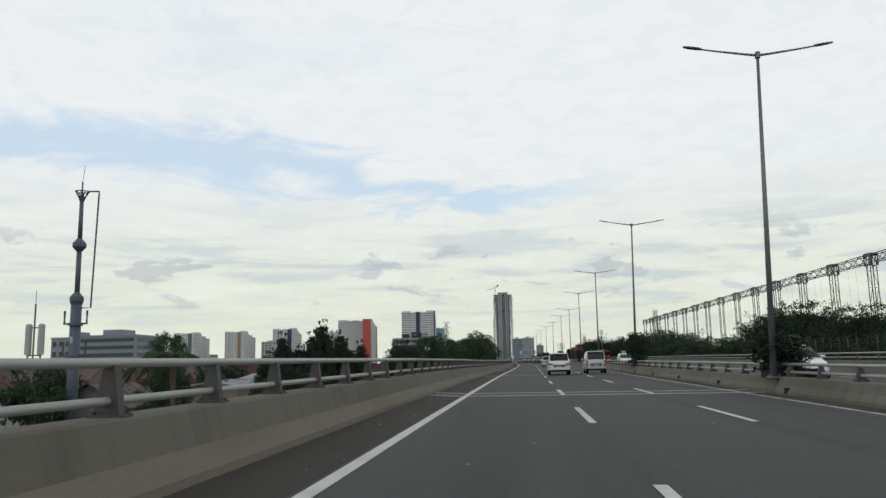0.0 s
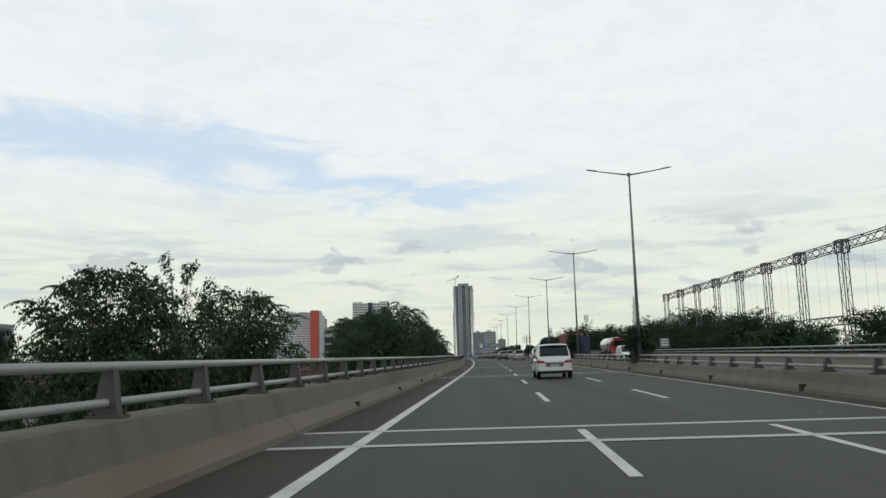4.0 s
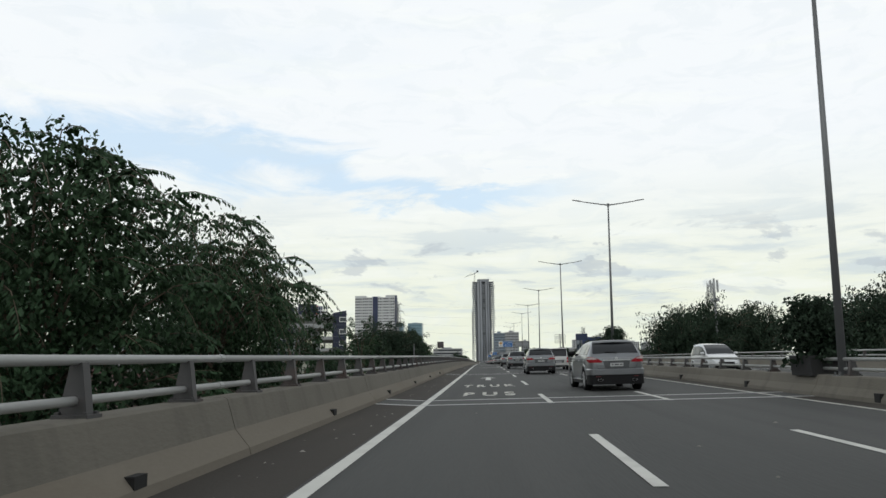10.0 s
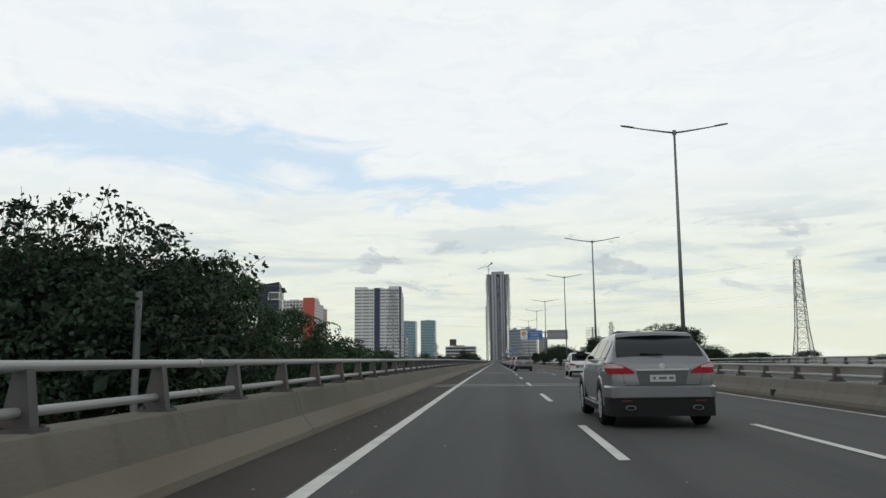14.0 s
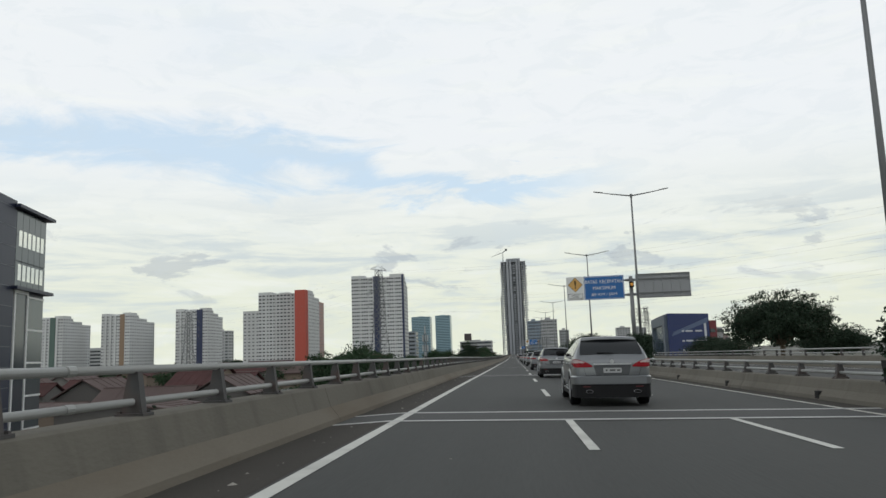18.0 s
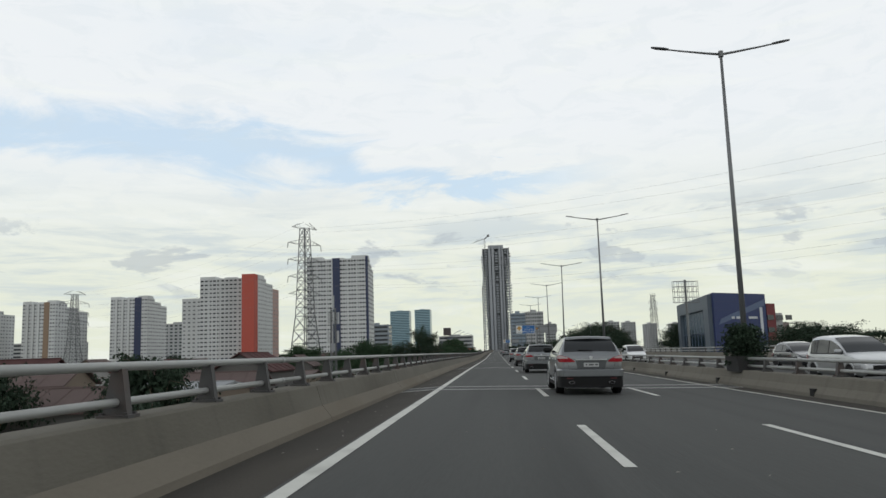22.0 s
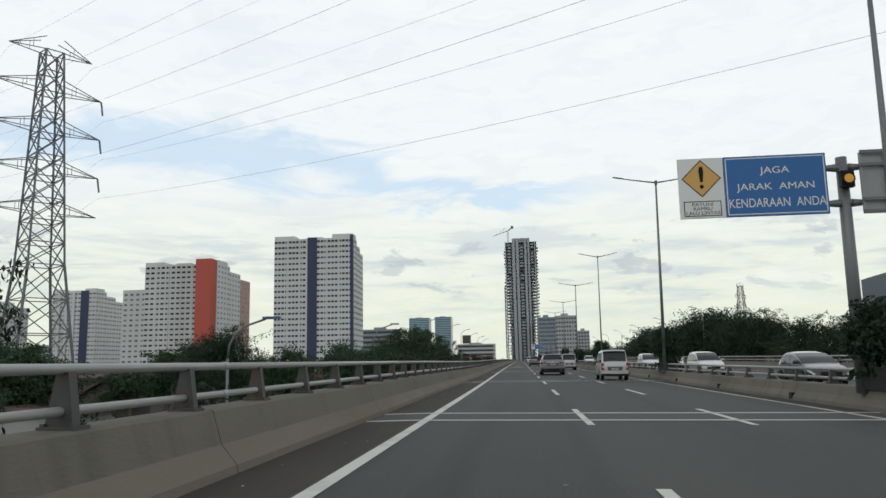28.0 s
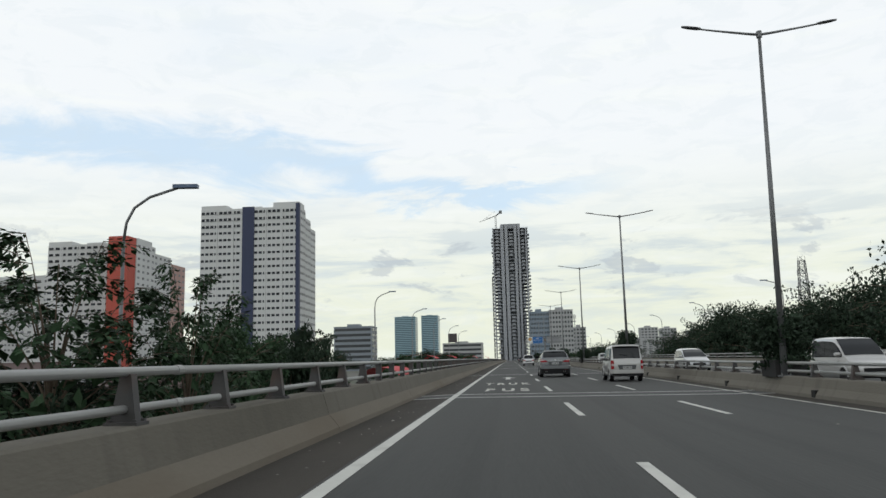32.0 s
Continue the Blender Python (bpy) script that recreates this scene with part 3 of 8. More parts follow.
# tar-sealed patches and cracks in the lanes
for k in range(12):
    y0_ = gr.uniform(5, 760)
    la = gr.choice((-9.4, -8.6, -6.3, -5.4, -3.2, -2.4)) + gr.uniform(-0.3, 0.3)
    bm = bmesh.new()
    rows = []
    n = gr.randint(5, 12)
    for i in range(n):
        y = y0_ + 0.8 * i
        c = la + 0.12 * math.sin(i * 1.3 + k) + gr.uniform(-0.04, 0.04)
        w = gr.uniform(0.008, 0.022) if 0 < i < n - 1 else 0.004
        rows.append((bm.verts.new(on_road(y, c - w, 0.005)), bm.verts.new(on_road(y, c + w, 0.005))))
    for u, v in zip(rows, rows[1:]):
        bm.faces.new((u[0], u[1], v[1], v[0]))
    tagged(part("sealed_crack", bm, mat("tar_seal", (0.022, 0.022, 0.022), 0.6, vary=0.2, scale=4, fine_scale=30)), "wandering crack in the asphalt sealed with tar", "crack", group="sealed cracks", kind="structure")


# ---- lane lettering ----
def letters(text, height, width, material, name, bold=0.0):
    cu = bpy.data.curves.new(name, "FONT")
    cu.body, cu.align_x, cu.align_y, cu.size, cu.offset = text, "CENTER", "CENTER", 1.0, bold
    ob = new(name, cu)
    dg = bpy.context.evaluated_depsgraph_get()
    me = bpy.data.meshes.new_from_object(ob.evaluated_get(dg))
    bpy.data.objects.remove(ob)
    xs = [v.co.x for v in me.vertices]
    ys = [v.co.y for v in me.vertices]
    sx, sy = width / (max(xs) - min(xs)), height / (max(ys) - min(ys))
    me.transform(Matrix.Diagonal((sx, sy, 1, 1)))
    me.materials.clear()
    me.materials.append(material)
    return me


for base in (232.4, 737.0):
    for text, dy, w in (("B U S", 1.6, 1.75), ("T R U K", 8.8, 2.25)):
        me = letters(text, 2.9, w, PAINT_OLD, "lane_word", 0.035)
        p = on_road(base + dy, -9.1, 0.012)
        tagged(part("lane_word", me, None, at=pose(p.x, p.y, p.z, 0, math.degrees(math.atan(-float(np.interp(p.y, TAB_Y, TAB_B)))), road_turn(p.y))), "worn white lane word painted on the asphalt", "marking", kind="structure")
    bm = bmesh.new()
    pts = [(-0.16, 0), (0.16, 0), (0.13, 3.6), (0.5, 3.4), (0, 5.6), (-0.5, 3.4), (-0.13, 3.6)]
    bm.faces.new([bm.verts.new(on_road(base + 16.6 + v, -9.1 + u, 0.012)) for u, v in pts])
    tagged(part("lane_arrow", bm, PAINT), "white arrow painted on the asphalt", "marking", kind="structure")


# ---- lamps of the median ----
def street_lamp():
    t = thing("street_lamp", "tall grey steel median lamp with two slender arms", "street lamp", group="median lamps")
    bm = bmesh.new()
    tube(bm, (0, 0, 0.5), (0, 0, 12.0), 0.115, 12, 0.055)
    part("pole", bm, STEEL, t, smooth=True)
    bm = bmesh.new()
    box(bm, -0.2, 0.2, -0.2, 0.2, 0.5, 0.56)
    for a in (-0.14, 0.14):
        for b in (-0.14, 0.14):
            tube(bm, (a, b, 0.55), (a, b, 0.64), 0.025, 6)
    part("base_plate", bm, STEEL, t)
    bm = bmesh.new()
    tube(bm, (0, 0, 11.9), (0, 0, 12.12), 0.1, 10)
    part("hub", bm, STEEL, t)
    for s in (-1, 1):
        bm = bmesh.new()
        polytube(bm, [(0, 0, 12.0), (s * 0.5, 0, 12.06), (s * 1.5, 0, 12.2), (s * 2.2, 0, 12.31)], [0.05, 0.045, 0.035, 0.03], 8)
        arm = part("arm", bm, STEEL, t, smooth=True)
        bm = bmesh.new()
        pts = [(2.05, 0.04), (2.2, 0.10), (2.56, 0.09), (2.75, 0.03)]
        lo = [bm.verts.new((s * x, w * k, 12.28 + (x - 2.05) * 0.15)) for x, w in pts for k in (-1, 1)]
        hi = [bm.verts.new((s * x, w * k * 0.8, 12.33 + (x - 2.05) * 0.15)) for x, w in pts for k in (-1, 1)]
        for i in range(3):
            q = [2 * i, 2 * i + 1, 2 * i + 3, 2 * i + 2]
            bm.faces.new([lo[v] for v in q])
            bm.faces.new([hi[v] for v in q])
            for u, v in ((2 * i, 2 * i + 2), (2 * i + 1, 2 * i + 3)):
                bm.faces.new((lo[u], lo[v], hi[v], hi[u]))
        bm.faces.new((lo[0], lo[1], hi[1], hi[0]))
        bm.faces.new((lo[6], lo[7], hi[7], hi[6]))
        part("lamp_head", bm, LAMPHEAD, arm)
    return t


# shift along the road and to the side, height and lean of each lamp that stands off true
LAMP_SET = {26.7: (0, 0.04, 12.0, 2.0), 61.3: (0.6, 0.25, 12.0, 1.5), 95.5: (0, 0.05, 11.8, 0.4), 163.0: (-2.0, 0.16, 11.4, 0), 195.8: (0, 0.37, 12.0, 0), 229.0: (-1.0, 0.1, 11.85, 0.6), 262.7: (0, -0.02, 12.05, 0.6), 298.3: (0, 0, 12.1, 0), 333.4: (0, 0, 12.25, 0.6),
            367.7: (1.0, 0.3, 12.4, 0), 403.1: (3.2, 1.0, 13.2, 0), 439.2: (1.0, 0.3, 12.4, 0), 474.3: (2.4, 0.65, 13.0, 0), 510.1: (1.0, 0.25, 12.5, 0), 546.0: (0, 0.19, 12.2, 0), 578.8: (0, 0.0, 12.0, 0.8), 636.9: (0, 0.17, 12.0, 0), 664.6: (0, -0.08, 12.0, 0.7), 699.4: (0, -0.05, 12.05, 0.3), 733.2: (0, 0.06, 12.2, 0.8)}
proto = street_lamp()
for i, y in enumerate(LAMPS):
    dy_, la, h, lean = LAMP_SET.get(y, (0.0, 0.0, 12.05, 0.0))
    p = on_road(y + dy_, la - math.tan(radians(lean)) * h)
    m = pose(p.x, p.y, p.z, 0, lean, road_turn(y))
    if i == 0:
        proto.matrix_basis = m
    else:
        copy_thing(proto, m @ Matrix.Diagonal((0.74 if y == 699.4 else 0.95, 1, h / 12.0, 1)))


# ---- plants ----
def leaf_cloud(verts, faces, centre, spread, count, size, rg, droop=0.3):
    """Small folded leaves scattered in a flattened clump."""
    for _ in range(count):
        d = Vector((rg.gauss(0, 1), rg.gauss(0, 1), rg.gauss(0, 1)))
        d = d.normalized() * (rg.random() ** 0.45)
        c = centre + Vector((d.x * spread, d.y * spread, d.z * spread * 0.62))
        u = Vector((rg.uniform(-1, 1), rg.uniform(-1, 1), rg.uniform(-1, 0.5) - droop)).normalized()
        w = u.cross(Vector((rg.uniform(-1, 1), rg.uniform(-1, 1), rg.uniform(-1, 1)))).normalized()
        n = u.cross(w)
        s = size * rg.uniform(0.6, 1.35)
        k = len(verts)
        verts += [c, c + u * s * 0.5 + w * s * 0.28 + n * s * 0.08, c + u * s, c + u * s * 0.5 - w * s * 0.28 + n * s * 0.08]
        faces += [(k, k + 1, k + 2), (k, k + 2, k + 3)]


def tree_meshes(seed, height, radius, clumps, per, size, trunk_to=0.45, flat=0.55, droop=0.3, arch=0.0):
    rg = random.Random(seed)
    bm = bmesh.new()
    base_r = 0.035 * height + 0.05
    fork = Vector((rg.uniform(-0.3, 0.3), rg.uniform(-0.3, 0.3), height * trunk_to))
    polytube(bm, [(0, 0, -0.2), (0.05, 0, height * trunk_to * 0.5), fork], [base_r * 1.25, base_r, base_r * 0.8], 9)
    verts, faces = [], []
    crown_mid = height * (trunk_to + (1 - trunk_to) * 0.45)
    tips = []
    for k in range(clumps):
        a = 2.399963 * k + rg.uniform(-0.3, 0.3)
        rr = radius * math.sqrt((k + 0.6) / clumps) * rg.uniform(0.82, 1.12)
        top = math.sqrt(max(0.0, 1 - (rr / (radius * 1.15)) ** 2))
        low_z = height * (trunk_to * 0.75)
        z = low_z + (height - low_z) * (0.12 + 0.88 * top * rg.random() ** 0.5) - arch * (rr / radius) ** 2 * height * 0.08
        tips.append(Vector((math.cos(a) * rr, math.sin(a) * rr, z)))
    for k, tip in enumerate(tips):
        if k % 4 == 0:
            mid = fork.lerp(tip, 0.5) + Vector((0, 0, 0.12 * height * (1 - trunk_to)))
            polytube(bm, [fork - Vector((0, 0, 0.15)), mid, tip], [base_r * 0.42, base_r * 0.22, base_r * 0.06], 5)
        s = radius * rg.uniform(0.24, 0.40)
        leaf_cloud(verts, faces, tip, s, per, size, rg, droop)
        leaf_cloud(verts, faces, tip.lerp(Vector((0, 0, crown_mid)), 0.25), s * 0.8, per // 5, size * 2.4, rg, droop)
        out = Vector((tip.x, tip.y, 0)).normalized() if tip.length > 0.1 else Vector((1, 0, 0))
        for j in range(2):
            end = tip + out * s * rg.uniform(0.7, 1.3) + Vector((rg.uniform(-s, s) * 0.6, rg.uniform(-s, s) * 0.6, rg.uniform(-0.5, 0.7) * s - arch * s))
            polytube(bm, [tip, tip.lerp(end, 0.5) + Vector((0, 0, 0.1 * s)), end], [base_r * 0.06, base_r * 0.05, base_r * 0.02], 4)
            for q in range(3):
                leaf_cloud(verts, faces, tip.lerp(end, 0.4 + 0.3 * q), s * 0.28, per // 14, size, rg, droop + arch)
    zmax = max(v.z for v in verts)
    rmax = sorted(math.hypot(v.x, v.y) for v in verts)[int(len(verts) * 0.985)]
    fit = Vector((radius / rmax, radius / rmax, height / zmax))
    verts = [Vector((v.x * fit.x, v.y * fit.y, v.z * fit.z)) for v in verts]
    for v in bm.verts:
        v.co = Vector((v.co.x * fit.x, v.co.y * fit.y, v.co.z * fit.z))
    trunk = mesh_of("trunk", bm, BARK)
    crown = bpy.data.meshes.new("crown")
    crown.from_pydata([tuple(v) for v in verts], [], faces)
    return trunk, crown


def spray_tree(seed, height, radius, limbs, sprays, per, size, leaf, base_at=0.5, core=0.6, reach=1.7, stout=1.0):
    """A lacy tree: arching limbs that end in drooping twigs set with small leaves."""
    rg = random.Random(seed)
    bm, verts, faces = bmesh.new(), [], []
    br = 0.03 * height + 0.05
    fork = Vector((rg.uniform(-0.3, 0.3), rg.uniform(-0.3, 0.3), height * base_at * 0.8))
    polytube(bm, [(0, 0, -0.2), (0.08, 0.05, height * base_at * 0.4), fork], [br * 1.3, br, br * 0.8], 9)
    low, high = height * base_at, height

    def twig(p, d, length, sag, count, width):
        """One drooping twig with leaves hanging off both sides."""
        pts = []
        for i in range(6):
            f = i / 5
            pts.append(p + d * length * f + Vector((0, 0, 0.18 * length * f - sag * length * f * f)))
        polytube(bm, pts[::2] + [pts[-1]], [0.016, 0.012, 0.008, 0.004], 3)
        for _ in range(count):
            f = rg.random() ** 0.8 * 4.999
            i = int(f)
            c = pts[i].lerp(pts[i + 1], f - i)
            side = d.cross(Vector((0, 0, 1))).normalized() * rg.choice((-1, 1)) * rg.uniform(0.3, 1.0)
            u = (side + d * rg.uniform(0.1, 0.7) + Vector((rg.uniform(-0.3, 0.3), rg.uniform(-0.3, 0.3), rg.uniform(-1.0, 0.25)))).normalized()
            c = c + u * rg.uniform(0.0, width) + Vector((0, 0, rg.uniform(-0.5, 0.3) * width))
            s = size * rg.uniform(0.6, 1.3)
            w = u.cross(Vector((rg.uniform(-0.4, 0.4), rg.uniform(-0.4, 0.4), 1))).normalized()
            k = len(verts)
            verts.extend([c, c + u * s * 0.45 + w * s * 0.24, c + u * s, c + u * s * 0.45 - w * s * 0.24])
            faces.extend([(k, k + 1, k + 2), (k, k + 2, k + 3)])

    for k in range(limbs):
        a = 2.399963 * k + rg.uniform(-0.25, 0.25)
        f = (k + 0.5) / limbs
        rr = radius * (0.30 + 0.66 * math.sqrt(max(0.0, 1 - (1.7 * abs(f - 0.40)) ** 2))) * rg.uniform(0.62, 1.0)
        tipz = low + (high - low) * (0.06 + 0.88 * f)
        if f > 0.75:
            rr *= 0.75
        tip = Vector((math.cos(a) * rr, math.sin(a) * rr, tipz))
        start = fork + Vector((0, 0, max(0.0, (tipz - fork.z) * 0.35)))
        mid = start.lerp(tip, 0.5) + Vector((0, 0, 0.10 * radius))
        limb = [start, start.lerp(mid, 0.5) + Vector((0, 0, 0.05 * radius)), mid, mid.lerp(tip, 0.5) + Vector((0, 0, 0.04 * radius)), tip]
        polytube(bm, limb, [br * 0.24 * stout, br * 0.17 * stout, br * 0.10 * stout, br * 0.06 * stout, br * 0.02], 5)
        for j in range(sprays):
            g = (0.9 + 3.1 * ((j + rg.random()) / sprays) ** 0.8) if j else 3.98
            i = min(3, int(g))
            p = limb[i].lerp(limb[i + 1], g - i)
            b = a + rg.uniform(-1.0, 1.0) * (1.5 - 0.25 * g)
            d = Vector((math.cos(b), math.sin(b), rg.uniform(-0.15, 0.45))).normalized()
            twig(p, d, reach * rg.uniform(0.6, 1.15), rg.uniform(0.25, 0.75), per, 0.16)
        if core and f < 0.8:
            c = start.lerp(tip, 0.55)
            leaf_cloud(verts, faces, c, radius * 0.30, int(per * 3 * core), size * 1.9, rg, 0.4)
    zmax = max(v.z for v in verts)
    rmax = sorted(math.hypot(v.x, v.y) for v in verts)[int(len(verts) * 0.985)]
    fit = Vector((radius / rmax, radius / rmax, height / zmax))
    verts = [(v.x * fit.x, v.y * fit.y, v.z * fit.z) for v in verts]
    for v in bm.verts:
        v.co = Vector((v.co.x * fit.x, v.co.y * fit.y, v.co.z * fit.z))
    trunk = mesh_of("trunk", bm, BARK)
    crown = bpy.data.meshes.new("crown")
    crown.from_pydata(verts, [], faces)
    crown.materials.append(leaf)
    return trunk, crown, height, radius


def weeping_tree(seed, height, radius, limbs, fronds, leaf, base_at=0.4, reach=2.0, pairs=22, size=0.24, core=420, hang=0.0):
    """A spreading tree whose limbs arch outwards and end in long combed fronds that hang at the tips."""
    rg = random.Random(seed)
    bm, verts, faces = bmesh.new(), [], []
    br = 0.026 * height + 0.05
    fork = Vector((rg.uniform(-0.3, 0.3), rg.uniform(-0.3, 0.3), height * base_at * 0.85))
    polytube(bm, [(0, 0, -0.2), (0.08, 0.05, height * base_at * 0.4), fork], [br * 1.3, br, br * 0.8], 9)
    up = Vector((0, 0, 1))

    def frond(p, d, length, sag):
        pts = [p + d * length * f + up * (0.22 * length * f - sag * length * f * f) for f in (0, 0.2, 0.4, 0.6, 0.8, 1.0)]
        polytube(bm, pts[::2] + [pts[-1]], [0.018, 0.013, 0.008, 0.004], 3)
        side = d.cross(up).normalized()
        for k in range(pairs):
            f = (0.06 + 0.94 * (k + rg.random() * 0.6) / pairs) * 4.999
            i = int(f)
            c = pts[i].lerp(pts[i + 1], f - i)
            along = (pts[i + 1] - pts[i]).normalized()
            s = size * (1.25 - 0.55 * f / 5) * rg.uniform(0.75, 1.2)
            for sg in (-1, 1):
                u = (side * sg * rg.uniform(0.45, 1.0) + along * rg.uniform(0.25, 0.6) - up * rg.uniform(0.25, 0.95)).normalized()
                w = along.lerp(up, rg.uniform(0, 0.4)).normalized()
                n = len(verts)
                q = c + u * s * 0.08
                verts.extend([q, q + u * s * 0.45 + w * s * 0.20, q + u * s, q + u * s * 0.45 - w * s * 0.20])
                faces.extend([(n, n + 1, n + 2), (n, n + 2, n + 3)])

    for k in range(limbs):
        a = 2.399963 * k + rg.uniform(-0.3, 0.3)
        f = (k + 0.5) / limbs
        rr = radius * math.sqrt(max(0.06, 1 - (0.97 * f) ** 2.0)) * rg.uniform(0.55, 0.95)
        tipz = height * (base_at + (0.90 - base_at) * f ** 0.8) + rg.uniform(-0.03, 0.04) * height
        tip = Vector((math.cos(a) * rr, math.sin(a) * rr, tipz))
        start = fork + up * max(0.0, (tipz - fork.z) * 0.3)
        top = start.lerp(tip, 0.62) + up * 0.12 * radius
        limb = [start, start.lerp(top, 0.5) + up * 0.05 * radius, top, top.lerp(tip, 0.55) + up * 0.04 * radius, tip]
        polytube(bm, limb, [br * 0.15, br * 0.11, br * 0.07, br * 0.04, 0.015], 5)
        for j in range(fronds):
            g = (0.9 + 3.1 * ((j + rg.random()) / fronds) ** 0.8) if j else 3.98
            i = min(3, int(g))
            b = a + rg.uniform(-1.1, 1.1) * (1.5 - 0.25 * g) * (1.0 + 1.2 * f)
            d = Vector((math.cos(b), math.sin(b), rg.uniform(-0.25, 0.35))).normalized()
            frond(limb[i].lerp(limb[i + 1], g - i), d, reach * rg.uniform(0.45, 1.1), rg.uniform(0.3, 0.9) + hang)
        leaf_cloud(verts, faces, tip - up * 0.06 * radius, radius * 0.20, int(core * 0.45), size * 0.8, rg, 0.5)
        leaf_cloud(verts, faces, start.lerp(tip, rg.uniform(0.4, 0.75)) - up * 0.08 * radius, radius * 0.26, int(core * 0.55), size * 0.85, rg, 0.4)
    zmax = max(v.z for v in verts)
    rmax = sorted(math.hypot(v.x, v.y) for v in verts)[int(len(verts) * 0.985)]
    fit = Vector((radius / rmax, radius / rmax, height / zmax))
    for v in bm.verts:
        v.co = Vector((v.co.x * fit.x, v.co.y * fit.y, v.co.z * fit.z))
    trunk = mesh_of("trunk", bm, BARK)
    crown = bpy.data.meshes.new("crown")
    crown.from_pydata([(v.x * fit.x, v.y * fit.y, v.z * fit.z) for v in verts], [], faces)
    crown.materials.append(leaf)
    return trunk, crown, height, radius


def dome_tree(seed, height, radius, deep, clumps, per, size, leaf, core=900):
    """Round-headed tree: knobbly leaf clumps all over a dome with a dense dark inside."""
    rg = random.Random(seed)
    bm = bmesh.new()
    mid = Vector((0, 0, height - deep / 2))
    br = 0.028 * height
    fork = Vector((0.1, -0.1, height - deep * 0.9))
    polytube(bm, [(0, 0, -0.2), (0.12, 0.05, fork.z * 0.5), fork], [br * 1.3, br, br * 0.85], 9)
    verts, faces = [], []
    for k in range(clumps):
        w = 1 - 1.55 * (k + 0.5) / clumps
        a = 2.399963 * k + rg.uniform(-0.25, 0.25)
        q = math.sqrt(max(0.0, 1 - w * w))
        out = Vector((q * math.cos(a), q * math.sin(a), w))
        f = rg.uniform(0.70, 0.98)
        s = radius * rg.uniform(0.16, 0.27)
        c = mid + Vector((out.x * (radius - s) * f, out.y * (radius - s) * f, out.z * (deep / 2 - 0.6 * s) * (0.5 + 0.5 * f)))
        leaf_cloud(verts, faces, c, s, per, size, rg, 0.15)
        leaf_cloud(verts, faces, c.lerp(mid, 0.2), s * 0.8, per // 6, size * 2.2, rg, 0.1)
        if k % 3 == 0:
            polytube(bm, [fork, fork.lerp(c, 0.5) + Vector((0, 0, 0.06 * deep)), c], [br * 0.4, br * 0.2, br * 0.06], 5)
        for j in range(2):
            end = c + (out + Vector((rg.uniform(-0.5, 0.5), rg.uniform(-0.5, 0.5), rg.uniform(-0.2, 0.5)))) * s * 1.1
            polytube(bm, [c, end], [br * 0.05, br * 0.02], 3)
            leaf_cloud(verts, faces, c.lerp(end, 0.85), s * 0.35, per // 8, size, rg, 0.2)
    for k in range(8):
        a = math.pi * k / 4
        leaf_cloud(verts, faces, mid + Vector((math.cos(a) * radius * 0.38, math.sin(a) * radius * 0.38, deep * 0.06 * (k % 3 - 1))), radius * 0.42, core // 8, size * 2.6, rg, 0.1)
    crown = bpy.data.meshes.new("crown")
    crown.from_pydata([tuple(v) for v in verts], [], faces)
    crown.materials.append(leaf)
    return mesh_of("trunk", bm, BARK), crown, height, radius


def tree_kind(seed, height, radius, clumps, per, size, leaf, **kw):
    trunk, crown = tree_meshes(seed, height, radius, clumps, per, size, **kw)
    crown.materials.append(leaf)
    return trunk, crown, height, radius


def plant_tree(kind, x, y, top, radius, label, turn=0.0, base=-7.0, category="tree", group="roadside trees", name="tree"):
    trunk, crown, h, r = kind
    t = thing(name, label, category, (x, y, base), group, turn=turn)
    sc = Matrix.Diagonal((radius / r, radius / r, (top - base) / h, 1))
    part("trunk", trunk, None, t, at=sc)
    part("crown", crown, None, t, at=sc)
    return t


FEATHER = weeping_tree(1, 14.0, 5.0, 64, 5, LEAF, base_at=0.36, reach=1.6, pairs=18, size=0.23, core=420)
FEATHER2 = weeping_tree(2, 15.0, 5.5, 46, 6, LEAF, base_at=0.60, reach=2.2, pairs=22, core=150, hang=0.35)
YOUNG = spray_tree(9, 12.0, 3.0, 22, 7, 40, 0.22, LEAF, base_at=0.5, core=0.08, reach=0.8, stout=0.45)
BROAD = tree_kind(3, 14.0, 7.0, 56, 330, 0.24, LEAF3, trunk_to=0.35)
BROAD2 = tree_kind(4, 12.0, 5.0, 42, 260, 0.26, LEAF, trunk_to=0.35)
SMALL = tree_kind(5, 8.0, 3.2, 28, 220, 0.22, LEAF3, trunk_to=0.3)
GIANT = tree_kind(6, 22.0, 15.0, 110, 190, 0.60, LEAF3, trunk_to=0.3, flat=0.7)
GIANT2 = tree_kind(8, 20.0, 13.0, 100, 190, 0.55, LEAF3, trunk_to=0.3, flat=0.7)

DOME = dome_tree(31, 15.0, 7.4, 9.6, 150, 190, 0.26, LEAF3, core=2200)
DOME2 = dome_tree(32, 18.5, 11.5, 11.0, 170, 150, 0.42, LEAF3, core=2200)
ROUND = dome_tree(33, 11.0, 1.9, 7.0, 70, 120, 0.17, LEAF3, core=1100)

